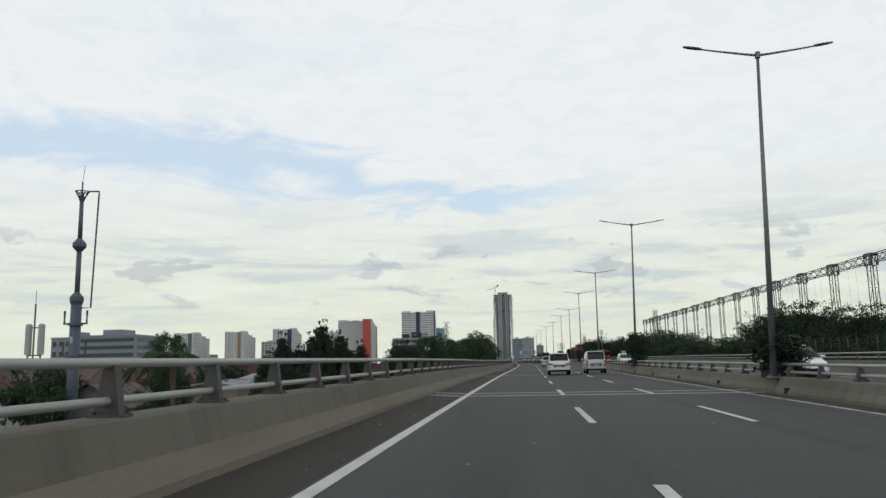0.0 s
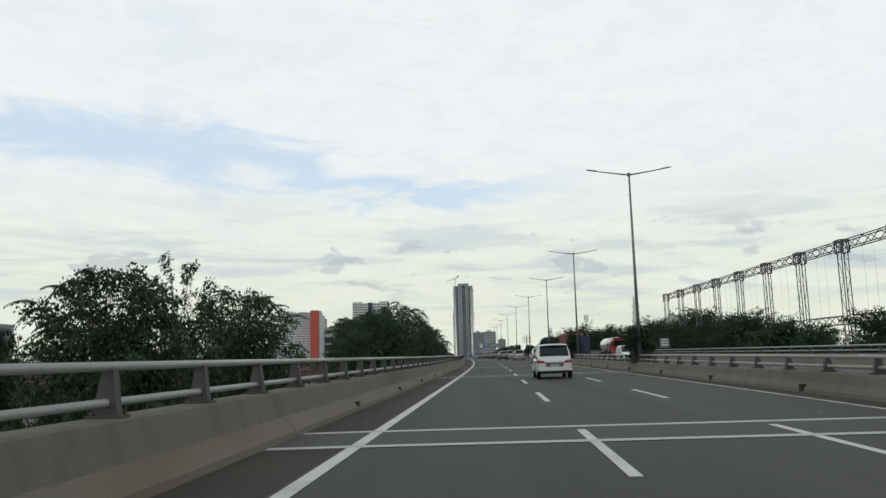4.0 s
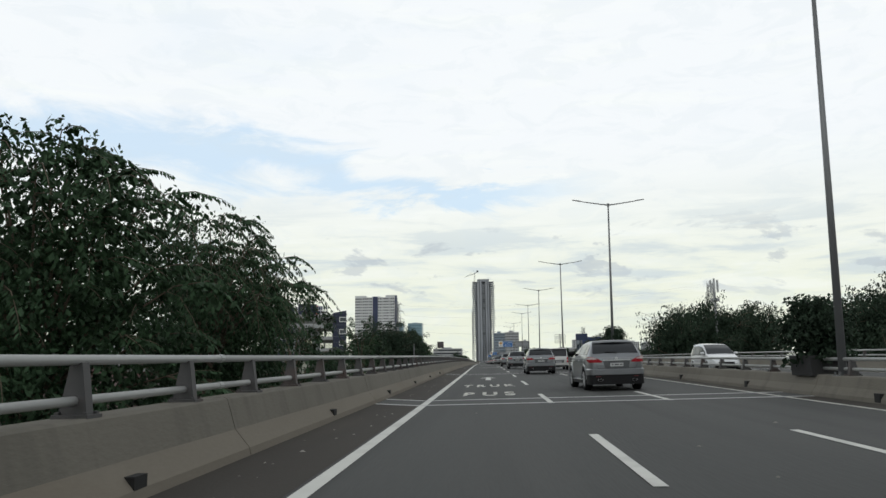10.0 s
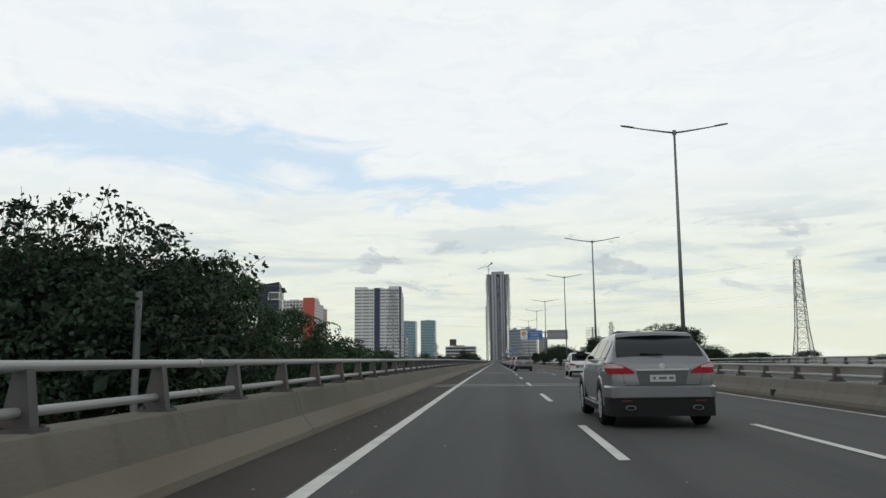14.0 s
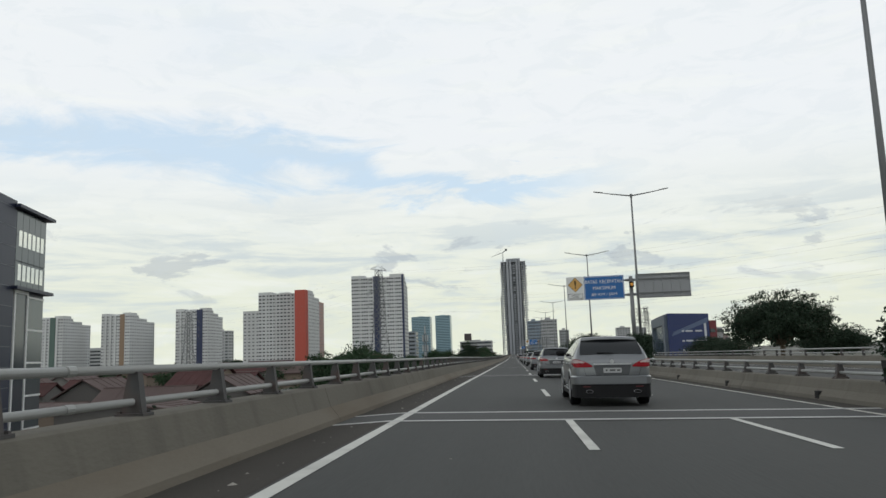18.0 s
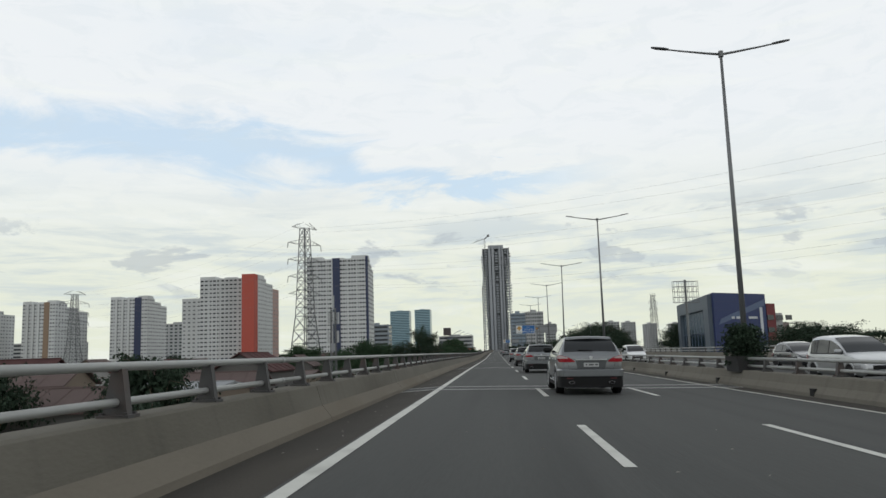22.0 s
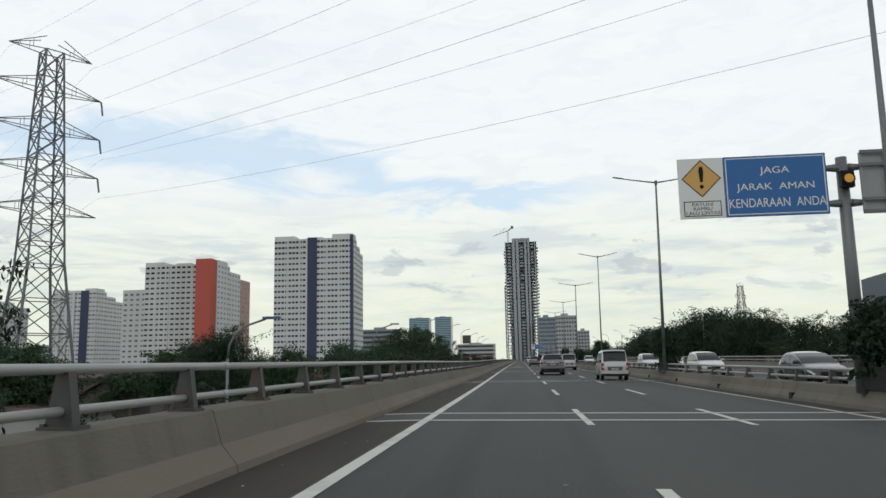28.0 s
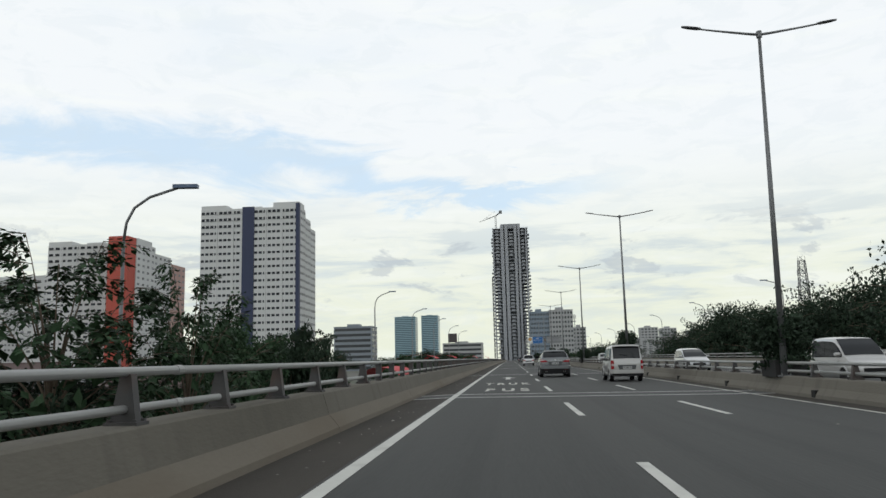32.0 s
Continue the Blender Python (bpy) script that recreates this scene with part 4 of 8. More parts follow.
SHRUB = tree_kind(15, 8.0, 3.2, 26, 60, 0.34, LEAF3, trunk_to=0.3)
GARDEN = tree_kind(13, 14.0, 7.0, 44, 60, 0.55, LEAF3, trunk_to=0.35)
GARDEN2 = tree_kind(14, 12.0, 5.0, 34, 55, 0.50, LEAF, trunk_to=0.35)
SKYLINE = tree_kind(16, 22.0, 15.0, 70, 36, 1.3, LEAF3, trunk_to=0.3, flat=0.7)
SKYLINE2 = tree_kind(18, 20.0, 13.0, 64, 36, 1.2, LEAF3, trunk_to=0.3, flat=0.7)

DARK_TREE = "dense dark-green roadside tree rising beside the viaduct"
LACY_TREE = "feathery green tree with drooping twigs over the parapet"
LEFT_TREES = [
    (ROUND, -20.9, 45, 3.8, 1.0), (ROUND, -21.7, 46, 3.2, 1.1), (ROUND, -20.2, 46.5, 3.2, 0.9), (ROUND, -23.4, 45, 3.1, 0.85), (ROUND, -24.6, 46, 2.0, 1.1), (ROUND, -22.8, 46.5, 2.4, 1.1), (ROUND, -19.0, 47, 2.6, 0.75), (ROUND, -20.0, 40, 0.6, 1.6), (ROUND, -22.5, 41, 0.8, 1.8), (FEATHER, -34.0, 52, 3.9, 2.0), (SMALL, -21.0, 38, 1.8, 1.8), (SMALL, -40.0, 128, 4.6, 3.4), (DOME, -25.0, 98, 3.8, 3.0), (FEATHER, -23.5, 111, 5.4, 3.6), (YOUNG, -21.6, 113, 5.9, 2.2), (FEATHER, -22.0, 122, 5.4, 3.6),
    (FEATHER, -20.0, 158, 6.4, 4.4), (FEATHER, -23.8, 168, 6.6, 4.6), (FEATHER, -22.2, 175, 6.8, 4.4), (FEATHER2, -20.3, 180, 8.8, 5.2), (BROAD2, -21.5, 177, 3.0, 3.0), (FEATHER, -21.5, 192, 5.0, 3.6), (SMALL, -22.5, 184, 3.6, 3.6), (SMALL, -22.5, 193, 3.2, 3.2), (SMALL, -23.0, 202, 2.8, 3.2),
    (FEATHER, -22.6, 214, 4.8, 3.2), (FEATHER, -22.0, 228, 8.4, 5.6), (FEATHER2, -19.8, 236, 7.4, 4.8), (FEATHER, -20.6, 240, 6.0, 3.6), (YOUNG, -20.2, 250, 5.8, 3.4), (SMALL, -24.0, 262, 2.0, 2.6), (SMALL, -23.0, 272, 2.6, 2.4),
    (YOUNG, -21.3, 281, 5.6, 2.8), 
    (DOME, -24.0, 322, 6.2, 7.0), (FEATHER, -21.4, 327, 6.0, 4.2), (FEATHER, -20.8, 338, 4.5, 3.6), (BROAD2, -39.5, 328, 1.4, 3.2), (BROAD2, -20.5, 348, 3.6, 5.0), (DOME, -27.4, 390, 3.4, 4.0), (ROUND, -22.6, 387, 2.7, 2.2), (DOME, -31.0, 392, 2.4, 3.6), (BROAD2, -27.0, 470, 3.3, 6.0), (SMALL, -31.0, 530, 2.0, 4.0),
    (BROAD, -23.0, 631, 7.2, 4.4), (BROAD2, -32.0, 622, 4.6, 5.5), (BROAD, -34.0, 680, 5.0, 4.8), (BROAD2, -41.0, 690, 4.2, 6.0), (BROAD2, -28.0, 678, 3.0, 4.2), (BROAD2, -47.0, 672, 3.2, 6.0), (BROAD2, -62.0, 690, 5.0, 7.0), (FEATHER, -21.6, 705, 5.5, 4.2), (FEATHER, -20.8, 713, 5.5, 3.6), (BROAD2, -22.0, 684, 3.4, 4.4), (SMALL, -20.6, 692, 3.2, 3.2), (BROAD2, -25.0, 691, 3.8, 4.2), (BROAD2, -24.0, 718, 4.8, 3.6),
    (YOUNG, -21.4, 727, 5.2, 4.0), (YOUNG, -19.2, 731, 4.6, 2.8), (SMALL, -22.5, 728, 1.8, 3.2), (BROAD2, -23.5, 745, 4.4, 4.0), (SMALL, -24.5, 760, 4.4, 3.4), (SMALL, -26.0, 775, 4.2, 3.0), (BROAD2, -36.0, 800, 3.0, 6.0), (BROAD2, -30.0, 850, 3.0, 7.0), (BROAD, -32.0, 930, 5.0, 9.0), (BROAD2, -30.0, 1020, 5.0, 9.0),
]
for i, (k, la, y, top, r) in enumerate(LEFT_TREES):
    p = on_road(y, la)
    plant_tree(k, p.x, y, p.z + top, r, LACY_TREE if k in (FEATHER, FEATHER2, YOUNG) else DARK_TREE, turn=67 * i)
SHRUBS = [(y, -19.4, 1.0) for y in (214, 222, 230, 238, 330, 334, 341, 349)] + [(y, -20.5, 0.6) for y in (452, 462, 474, 640, 648, 656, 665, 674, 683, 692, 700, 709, 718, 728, 738)] + [(y, -23.0, 0.6) for y in (158, 168, 178, 188, 198)]
ur = random.Random(17)
for k in range(66):
    y = 20 + 11.4 * k + ur.uniform(-4, 4)
    SHRUBS.append((y, ur.uniform(-31, -21.5), ur.uniform(-2.6, 0.2)))
SHRUBS = [q for q in SHRUBS if not 290 < q[0] < 326]
for i, (y, la, top) in enumerate(SHRUBS):
    p = on_road(y, la - 0.7 * (i % 3))
    plant_tree(SHRUB, p.x, y, p.z + top - 0.4 * (i % 2), 3.6, "dense dark shrub crowding up to the parapet", turn=43 * i, category="shrub", group="roadside shrubs", name="shrub")
RIGHT_TREES = [
    (BROAD, 16.8, 86, 3.4, 4.0), (DOME, 23.2, 92, 6.6, 7.0), (DOME, 23, 74, 5.2, 5.2), (BROAD, 19.5, 64, 3.2, 4.4), (BROAD2, 22, 84, 3.6, 6), (BROAD, 25, 100, 5.0, 7), (BROAD2, 23, 122, 4.6, 6), (BROAD, 24, 145, 5.0, 7), (BROAD2, 23, 162, 4.6, 6), (BROAD, 25, 182, 6.6, 7), (BROAD, 26, 204, 6.6, 7), (GIANT2, 36, 232, 9.5, 12),
    (BROAD2, 27, 255, 4.0, 6), (GIANT, 25.0, 333, 12.0, 9.0), (GIANT2, 37, 346, 11.0, 9.0), (BROAD2, 34, 430, 2.4, 6), (DOME2, 45.5, 546, 11.6, 11.5), (DOME2, 64, 566, 5.6, 8), (GIANT2, 60, 650, 6.0, 12), (GIANT, 43, 307, 12.6, 11.5),
    (BROAD, 28, 114, 8.2, 6.0), (BROAD, 29, 128, 7.6, 6.0),
    (BROAD, 29, 722, 6.9, 6), (DOME, 30, 747, 8.0, 7), (GIANT2, 31, 774, 11.2, 11), (GIANT, 33, 806, 11.0, 12), (GIANT2, 31, 840, 10.0, 11), (GIANT2, 36, 880, 8.0, 14), (GIANT, 70, 790, 13.0, 13), (GIANT2, 60, 950, 9.0, 18), (BROAD, 24, 1000, 5.0, 9), (BROAD2, 26, 1080, 5.0, 9), (GIANT, 45, 1120, 10.0, 18),
]
for i, (k, la, y, top, r) in enumerate(RIGHT_TREES):
    p = on_road(y, la)
    plant_tree(k, p.x, y, p.z + top, r, "broad dark-green tree beyond the far carriageway", turn=51 * i)


def palm(y, lat, top, reach):
    p = on_road(y, lat)
    h = p.z + top + 7.0
    t = thing("palm_tree", "small palm with drooping feathered fronds below the railing", "palm", (p.x, y, -7.0))
    bm = bmesh.new()
    polytube(bm, [(0, 0, 0), (0.1, 0, h * 0.5), (0, 0, h - 1.0)], [0.22, 0.16, 0.13], 8)
    part("trunk", bm, BARK, t)
    rg = random.Random(4)
    for k in range(13):
        a = 2.399963 * k
        d = Vector((math.cos(a), math.sin(a), 0))
        lift = rg.uniform(0.2, 1.0)
        bm = bmesh.new()
        side = d.cross(Vector((0, 0, 1)))
        pts = [Vector((0, 0, h - 1.0)) + d * reach * f + Vector((0, 0, lift * (f - 0.1) - (0.9 + 0.9 * lift) * f * f * 1.1)) for f in (0, 0.2, 0.4, 0.6, 0.8, 1.0)]
        polytube(bm, pts, [0.03, 0.025, 0.02, 0.015, 0.01, 0.006], 4)
        for j in range(34):
            f = 0.12 + 0.86 * j / 34
            i = min(4, int(f * 5))
            c = pts[i].lerp(pts[i + 1], f * 5 - i)
            for sg in (-1, 1):
                tip = c + side * sg * 0.42 * (1 - 0.5 * f) + d * 0.18 + Vector((0, 0, -0.22 - 0.1 * rg.random()))
                bm.faces.new([bm.verts.new(v) for v in (c, c + d * 0.05, tip)])
        part("frond", bm, LEAF2, t)


palm(27.0, -21.6, 2.7, 1.9)


def bush_kind(seed, count):
    rg = random.Random(seed)
    verts, faces = [], []
    for k in range(26):
        a, z = rg.uniform(0, 6.28), rg.uniform(0.15, 0.95)
        rr = 0.8 * math.sqrt(max(0.05, 1 - (2 * z - 1) ** 2 * 0.75))
        leaf_cloud(verts, faces, Vector((math.cos(a) * rr * 0.75, math.sin(a) * rr * 0.75, z * 1.7)), 0.42, count, 0.11, rg, 0.1)
    for k in range(14):
        a, z = 2.4 * k, 0.1 + 0.85 * k / 14
        leaf_cloud(verts, faces, Vector((math.cos(a) * 0.3, math.sin(a) * 0.3, z * 1.6)), 0.5, 60, 0.22, rg, 0.1)
    me = bpy.data.meshes.new("foliage")
    me.from_pydata([tuple(v) for v in verts], [], faces)
    return me


BUSH = bush_kind(11, 190)
BUSH.materials.append(LEAF3)


def planter(y, lat=0.15, h=1.0, w=1.0):
    p = on_road(y, lat, 0.50)
    t = thing("planter", "dark concrete planter box filled with a dense clipped shrub", "planter", tuple(p), "median planters", turn=road_turn(y))
    bm = bmesh.new()
    pr = [(-0.48, 0), (0.48, 0), (0.52, 0.55), (-0.52, 0.55)]
    a = [bm.verts.new((x, -0.7, z)) for x, z in pr]
    b = [bm.verts.new((x, 0.7, z)) for x, z in pr]
    bm.faces.new(a)
    bm.faces.new(b[::-1])
    for k in range(4):
        bm.faces.new((a[k], b[k], b[(k + 1) % 4], a[(k + 1) % 4]))
    part("tub", bm, mat("planter_tub", (0.022, 0.022, 0.022), 0.9, vary=0.2, scale=2, fine_scale=20), t)
    part("foliage", BUSH, None, t, at=Matrix.Translation((0, 0, 0.12)) @ Matrix.Diagonal((w, w * 1.1, h * 1.12, 1)))


for i, y in enumerate(LAMPS):
    if 20 < y < 1000:
        planter(y + 0.8, h=0.72 if y < 30 else 1.05 + 0.25 * ((i * 7) % 3 - 1), w=1.0 + 0.12 * ((i * 5) % 3 - 1))
for y in (199.0, 701.5):
    planter(y, h=1.3, w=1.15)


def hedge(y0, y1, lat, h):
    verts, faces = [], []
    rg = random.Random(int(y0))
    n = int((y1 - y0) / 0.55)
    for k in range(n):
        y = y0 + (y1 - y0) * k / n
        for j in range(3):
            p = on_road(y, lat + rg.uniform(-0.6, 0.6), rg.uniform(0.05, 1.0) * h)
            leaf_cloud(verts, faces, p - on_road(y0, lat), 0.55, 60, 0.16, rg, 0.1)
    me = bpy.data.meshes.new("foliage")
    me.from_pydata([tuple(v) for v in verts], [], faces)
    me.materials.append(LEAF3)
    t = thing("hedge", "long dark clipped hedge behind the far parapet", "hedge", tuple(on_road(y0, lat)), "hedges")
    part("foliage", me, None, t)
    bm = bmesh.new()
    for k in range(0, n, 3):
        p = on_road(y0 + (y1 - y0) * k / n, lat) - on_road(y0, lat)
        tube(bm, p + Vector((0, 0, -7.0)), p + Vector((0, 0, h)), 0.05, 5)
    part("stems", bm, BARK, t)


hedge(30, 55, 15.6, 2.6)
hedge(55.5, 82, 15.8, 2.4)


# ---- buildings ----
def slab_box(x0, x1, y0, y1, z0, z1):
    bm = bmesh.new()
    box(bm, x0, x1, y0, y1, z0, z1)
    return bm


def window_mesh(w, h, glass):
    bm = bmesh.new()
    box(bm, -w / 2, w / 2, -0.06, 0.10, 0, h)
    box(bm, -w / 2 - 0.12, w / 2 + 0.12, -0.22, 0.0, -0.14, -0.02)
    return mesh_of("window", bm, glass)


def facade(parent, p, turn, width, z0, floor_h, floors, cols, w, h, skip=(), limit=300, glass=None):
    """Rows of windows on one face; p is its lower left corner seen from outside, turn its heading."""
    glass = glass or GLASS
    me = window_mesh(w, h, glass)
    spare, made = bmesh.new(), 0
    ca, sa = math.cos(radians(turn)), math.sin(radians(turn))
    for r in range(floors - 1, -1, -1):
        for c in range(cols):
            u = width * (c + 0.5) / cols
            if any(a <= u / width <= b for a, b in skip):
                continue
            z = z0 + floor_h * r + floor_h * 0.3
            x, y = p[0] + ca * u, p[1] + sa * u
            if made < limit:
                part("window", me, None, parent, at=pose(x, y, z, 0, 0, turn))
                made += 1
            else:
                n0 = len(spare.verts)
                vs = box(spare, -w / 2, w / 2, -0.06, 0.1, 0, h)
                bmesh.ops.transform(spare, matrix=pose(x, y, z, 0, 0, turn), verts=vs)
    if len(spare.verts):
        tagged(part("window_grid", spare, glass, parent), kind="stuff")
    else:
        spare.free()


def apartment(label, x0, x1, y0, depth, top, wall, stripe, stripe_at, floors, cols, steps=3, wall2=None, edge=None, proud=0.0, limit=200, drop=3.0, wing=None, pane=None):
    t = thing("apartment_tower", label, "apartment tower", ((x0 + x1) / 2, y0, -7.0), "apartment towers")
    hw, h = (x1 - x0) / 2, top + 7.0
    part("wall", slab_box(-hw, hw, 0, depth / steps, 0, h), wall, t)
    for k in range(1, steps):
        part("rear_wing", slab_box(-hw + 0.6 * k, hw - 0.7 * k, depth / steps * k + 0.02, depth / steps * (k + 1), 0, h - drop * k), (wall2 if wall2 and k == steps - 1 else wall), t)
    a, b = -hw + 2 * hw * stripe_at[0], -hw + 2 * hw * stripe_at[1]
    part("stripe", slab_box(a, b, -0.5 - proud, -0.02, 0, h + (0.6 if not proud else 2.0)), stripe, t, "full-height coloured stripe")
    part("parapet", slab_box(-hw, -hw * 0.48, 0.3, depth / steps * 0.8, h, h + 1.8), wall, t)
    part("parapet", slab_box(hw * 0.48, hw, 0.3, depth / steps * 0.8, h, h + 2.2), wall, t)
    part("roof_room", slab_box(-hw * 0.2, hw * 0.2, 3, depth / steps - 1, h, h + 1.2), wall, t)
    if edge:
        part("edge_stripe", slab_box(hw - 1.3, hw + 0.25, -0.25, 2.0, 0, h + 1.5), edge, t)
    fh = h / floors
    facade(t, (-hw, -0.03), 0, 2 * hw, 0, fh, floors, cols, min(2.2, 2 * hw / cols * 0.70), fh * 0.34, [(stripe_at[0] - 0.015, stripe_at[1] + 0.015)], limit, pane or APTGLASS)
    rib = 0.3 if pane else 1.1
    for k in range(1, 6):
        u = -hw + 2 * hw * k / 6
        if not a - 1.0 < u < b + 1.0:
            part("wall_rib", slab_box(u - rib, u + rib, -rib, -0.01, 0, h - 0.5), wall, t)
    d1 = depth / steps
    for k in range(steps):
        facade(t, (hw - 0.7 * k + 0.03, d1 * k), 90, d1, 0, fh, floors - (k + 0) * 1, 4, 2.0, fh * 0.36, limit=3, glass=APTGLASS)
    if wing:
        w = part("low_wing", slab_box(wing[0] - (x0 + x1) / 2, -hw - 0.02, 3, 15, 0, wing[1] + 7), wall, t)
        facade(t, (wing[0] - (x0 + x1) / 2, 2.97), 0, x0 - wing[0], 0, fh, int((wing[1] + 7) / fh), 4, 2.0, fh * 0.36, limit=3, glass=APTGLASS)
    return t


apartment("white high-rise flats with a navy centre stripe and rows of windows", -143, -97, 1036, 34, 72.5, WHITE_WALL, NAVY, (0.43, 0.55), 25, 22, edge=NAVY, limit=50, pane=mat("deep_window", (0.030, 0.034, 0.042), 0.5, vary=0.3, scale=0.15, fine_scale=0.6, island=0.6, spec=0.2))
apartment("pale flats with a bold orange tower block on the corner", -240, -192, 1071, 60, 65.0, WHITE_WALL, ORANGE, (0.78, 0.99), 22, 14, wall2=PINK, proud=8.0, wing=(-256, 50), limit=24, pane=MATS["deep_window"])
apartment("white flats with a navy stripe near the corner", -366, -330, 1166, 44, 60.0, WHITE_WALL, NAVY, (0.66, 0.84), 20, 12, limit=12)
apartment("white flats with a brown stripe near the corner", -431, -400, 1133, 56, 56.0, WHITE_WALL, BROWN, (0.66, 0.82), 19, 12, limit=12)
apartment("white flats with a dull green stripe near the corner", -516, -478, 1140, 54, 56.0, WHITE_WALL, GREENST, (0.62, 0.78), 19, 12, limit=12)


def skeleton_tower():
    t = thing("unfinished_tower", "unfinished concrete high-rise with bare floor slabs", "tower", (-3.5, 1452, -7.0))
    h, n = 138.0, 40
    # core concrete coloured darker, for the shade behind slabs and fins
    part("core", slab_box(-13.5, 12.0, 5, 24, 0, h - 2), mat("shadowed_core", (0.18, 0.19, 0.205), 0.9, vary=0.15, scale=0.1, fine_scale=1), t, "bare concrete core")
    fh = h / n
    fin = mat("fin_concrete", (0.34, 0.355, 0.38), 0.9, vary=0.14, scale=0.06, fine_scale=0.6)
    tr = random.Random(5)
    for k in range(n):
        bm = bmesh.new()
        box(bm, -17.6, 17.3, 0.6, 26, fh * (k + 1) - 0.45, fh * (k + 1))
        # balcony trays that stick out past both corners
        for s in (-1, 1):
            out = tr.uniform(0.6, 2.0) if 5 < k < n - 2 else 0.3
            lo = 17.0 if s > 0 else -17.3 - out
            box(bm, lo, lo + out + 0.3, 1.5, 9.0, fh * (k + 1) - 0.5, fh * (k + 1) + 0.75)
        part("floor_slab", bm, RAWCON, t)
    for x0, x1 in ((-17.5, -16.4), (-9.8, -6.6), (-5.4, -2.4), (3.8, 6.4), (7.6, 9.6), (15.0, 16.2)):
        part("fin_wall", slab_box(x0, x1, 0, 6, 0, h + (3.5 if -10 < x0 < 8 else 0)), fin, t)
    for x0, x1 in ((-14.8, -11.0), (-1.4, 2.6), (10.8, 13.8)):
        bm = bmesh.new()
        for k in range(n):
            if tr.random() < 0.86:
                box(bm, x0 + tr.uniform(0, 0.5), x1 - tr.uniform(0, 0.5), 1.0, 1.4, fh * k, fh * k + fh * 0.52)
        tagged(part("spandrel_grid", bm, RAWCON, t), kind="stuff")
    part("crown_block", slab_box(-9, 10, 2, 20, h, h + 4.5), RAWCON, t)
    bm = bmesh.new()
    for a in (-0.7, 0.7):
        for b in (-0.7, 0.7):
            tube(bm, (-14 + a, 10 + b, h - 30), (-14 + a, 10 + b, h + 15), 0.16, 5)
    for k in range(22):
        z = h - 30 + 2 * k
        tube(bm, (-14.7, 9.3, z), (-13.3, 9.3, z + 2), 0.1, 4)
        tube(bm, (-13.3, 9.3, z), (-14.7, 9.3, z + 2), 0.1, 4)
    c = part("crane_mast", bm, LATTICE, t, "tower crane mast")
    bm = bmesh.new()
    tube(bm, (-15, 10, h + 14.5), (-31, 10, h + 9.0), 0.5, 5, 0.2)
    tube(bm, (-14, 10, h + 14.5), (-9, 10, h + 18.5), 0.7, 5)
    box(bm, -10.5, -7.5, 9, 11, h + 17, h + 20)
    tube(bm, (-14, 10, h + 20), (-28, 10, h + 10), 0.12, 4)
    part("crane_jib", bm, LATTICE, c)
    bm = bmesh.new()
    for k in range(18):
        box(bm, -19.6, -18.3, 4, 7, k * 5.0, k * 5.0 + 4.4)
    part("hoist_mast", bm, LATTICE, t)


skeleton_tower()


def plain_block(name, label, x0, x1, y0, depth, top, wall, floors, cols, glass=GLASS, limit=60, ribbon=False, roof=None):
    t = thing(name, label, "building", ((x0 + x1) / 2, y0, -7.0), "city buildings")
    hw, h = (x1 - x0) / 2, top + 7
    part("wall", slab_box(-hw, hw, 0, depth, 0, h), wall, t)
    fh = h / floors
    if ribbon:
        for k in range(floors):
            part("window_band", slab_box(-hw * 0.94, hw * 0.94, -0.15, 0.1, fh * k + fh * 0.3, fh * k + fh * 0.78), glass, t)
            part("window_band", slab_box(hw - 0.1, hw + 0.15, depth * 0.06, depth * 0.94, fh * k + fh * 0.3, fh * k + fh * 0.78), glass, t)
    else:
        facade(t, (-hw, -0.03), 0, 2 * hw, 0, fh, floors, cols, 2 * hw / cols * 0.55, fh * 0.45, limit=limit)
        facade(t, (hw + 0.03, 0), 90, depth, 0, fh, floors, max(2, cols // 2), depth / max(2, cols // 2) * 0.5, fh * 0.45, limit=limit // 2)
    part("roof_edge", slab_box(-hw - 0.2, hw + 0.2, -0.2, depth + 0.2, h, h + 0.8), roof or wall, t)
    part("plant_room", slab_box(-hw * 0.4, hw * 0.25, depth * 0.3, depth * 0.7, h + 0.8, h + 3.6), wall, t)
    return t


plain_block("office_block", "blue-grey hotel with tall glass bays and a white frame", 12.5, 30, 1420, 30, 44, mat("hotel_blue", (0.20, 0.25, 0.30), 0.6, vary=0.1, scale=0.1, fine_scale=1), 12, 12, GLASSBLUE, 16)
plain_block("office_block", "pale hotel wing with a grid of windows", 30.2, 52, 1418, 32, 45, GREY_WALL, 12, 8, GLASS, 16)
plain_block("office_block", "small pale tower behind the hotel", 62, 76, 1560, 20, 34, GREY_WALL, 10, 4, GLASS, 20)
for a, b, top in ((-408, -338, 150), (-318, -262, 152)):
    plain_block("glass_tower", "slim blue glass office tower far across the city", a, b, 3210, 60, top, TOWERGLASS, 26, 6, GLASSBLUE, 0, True)
plain_block("office_block", "long low pale building with a roof billboard", -128, -60, 2000, 40, 30, GREY_WALL, 5, 14, GLASS, 20, True)
part("sign_box", slab_box(-118, -103, 1996, 2000, 32, 47), mat("billboard_dark", (0.06, 0.05, 0.05), 0.6))
tagged(bpy.data.objects["sign_box"], "dark square roof billboard on a low building", "billboard")
plain_block("office_block", "grey office block with dark window bands", -190, -150, 1480, 30, 38, mat("grey_office", (0.22, 0.25, 0.28), 0.6, vary=0.1, scale=0.1, fine_scale=1), 8, 8, GLASS, 20, True)
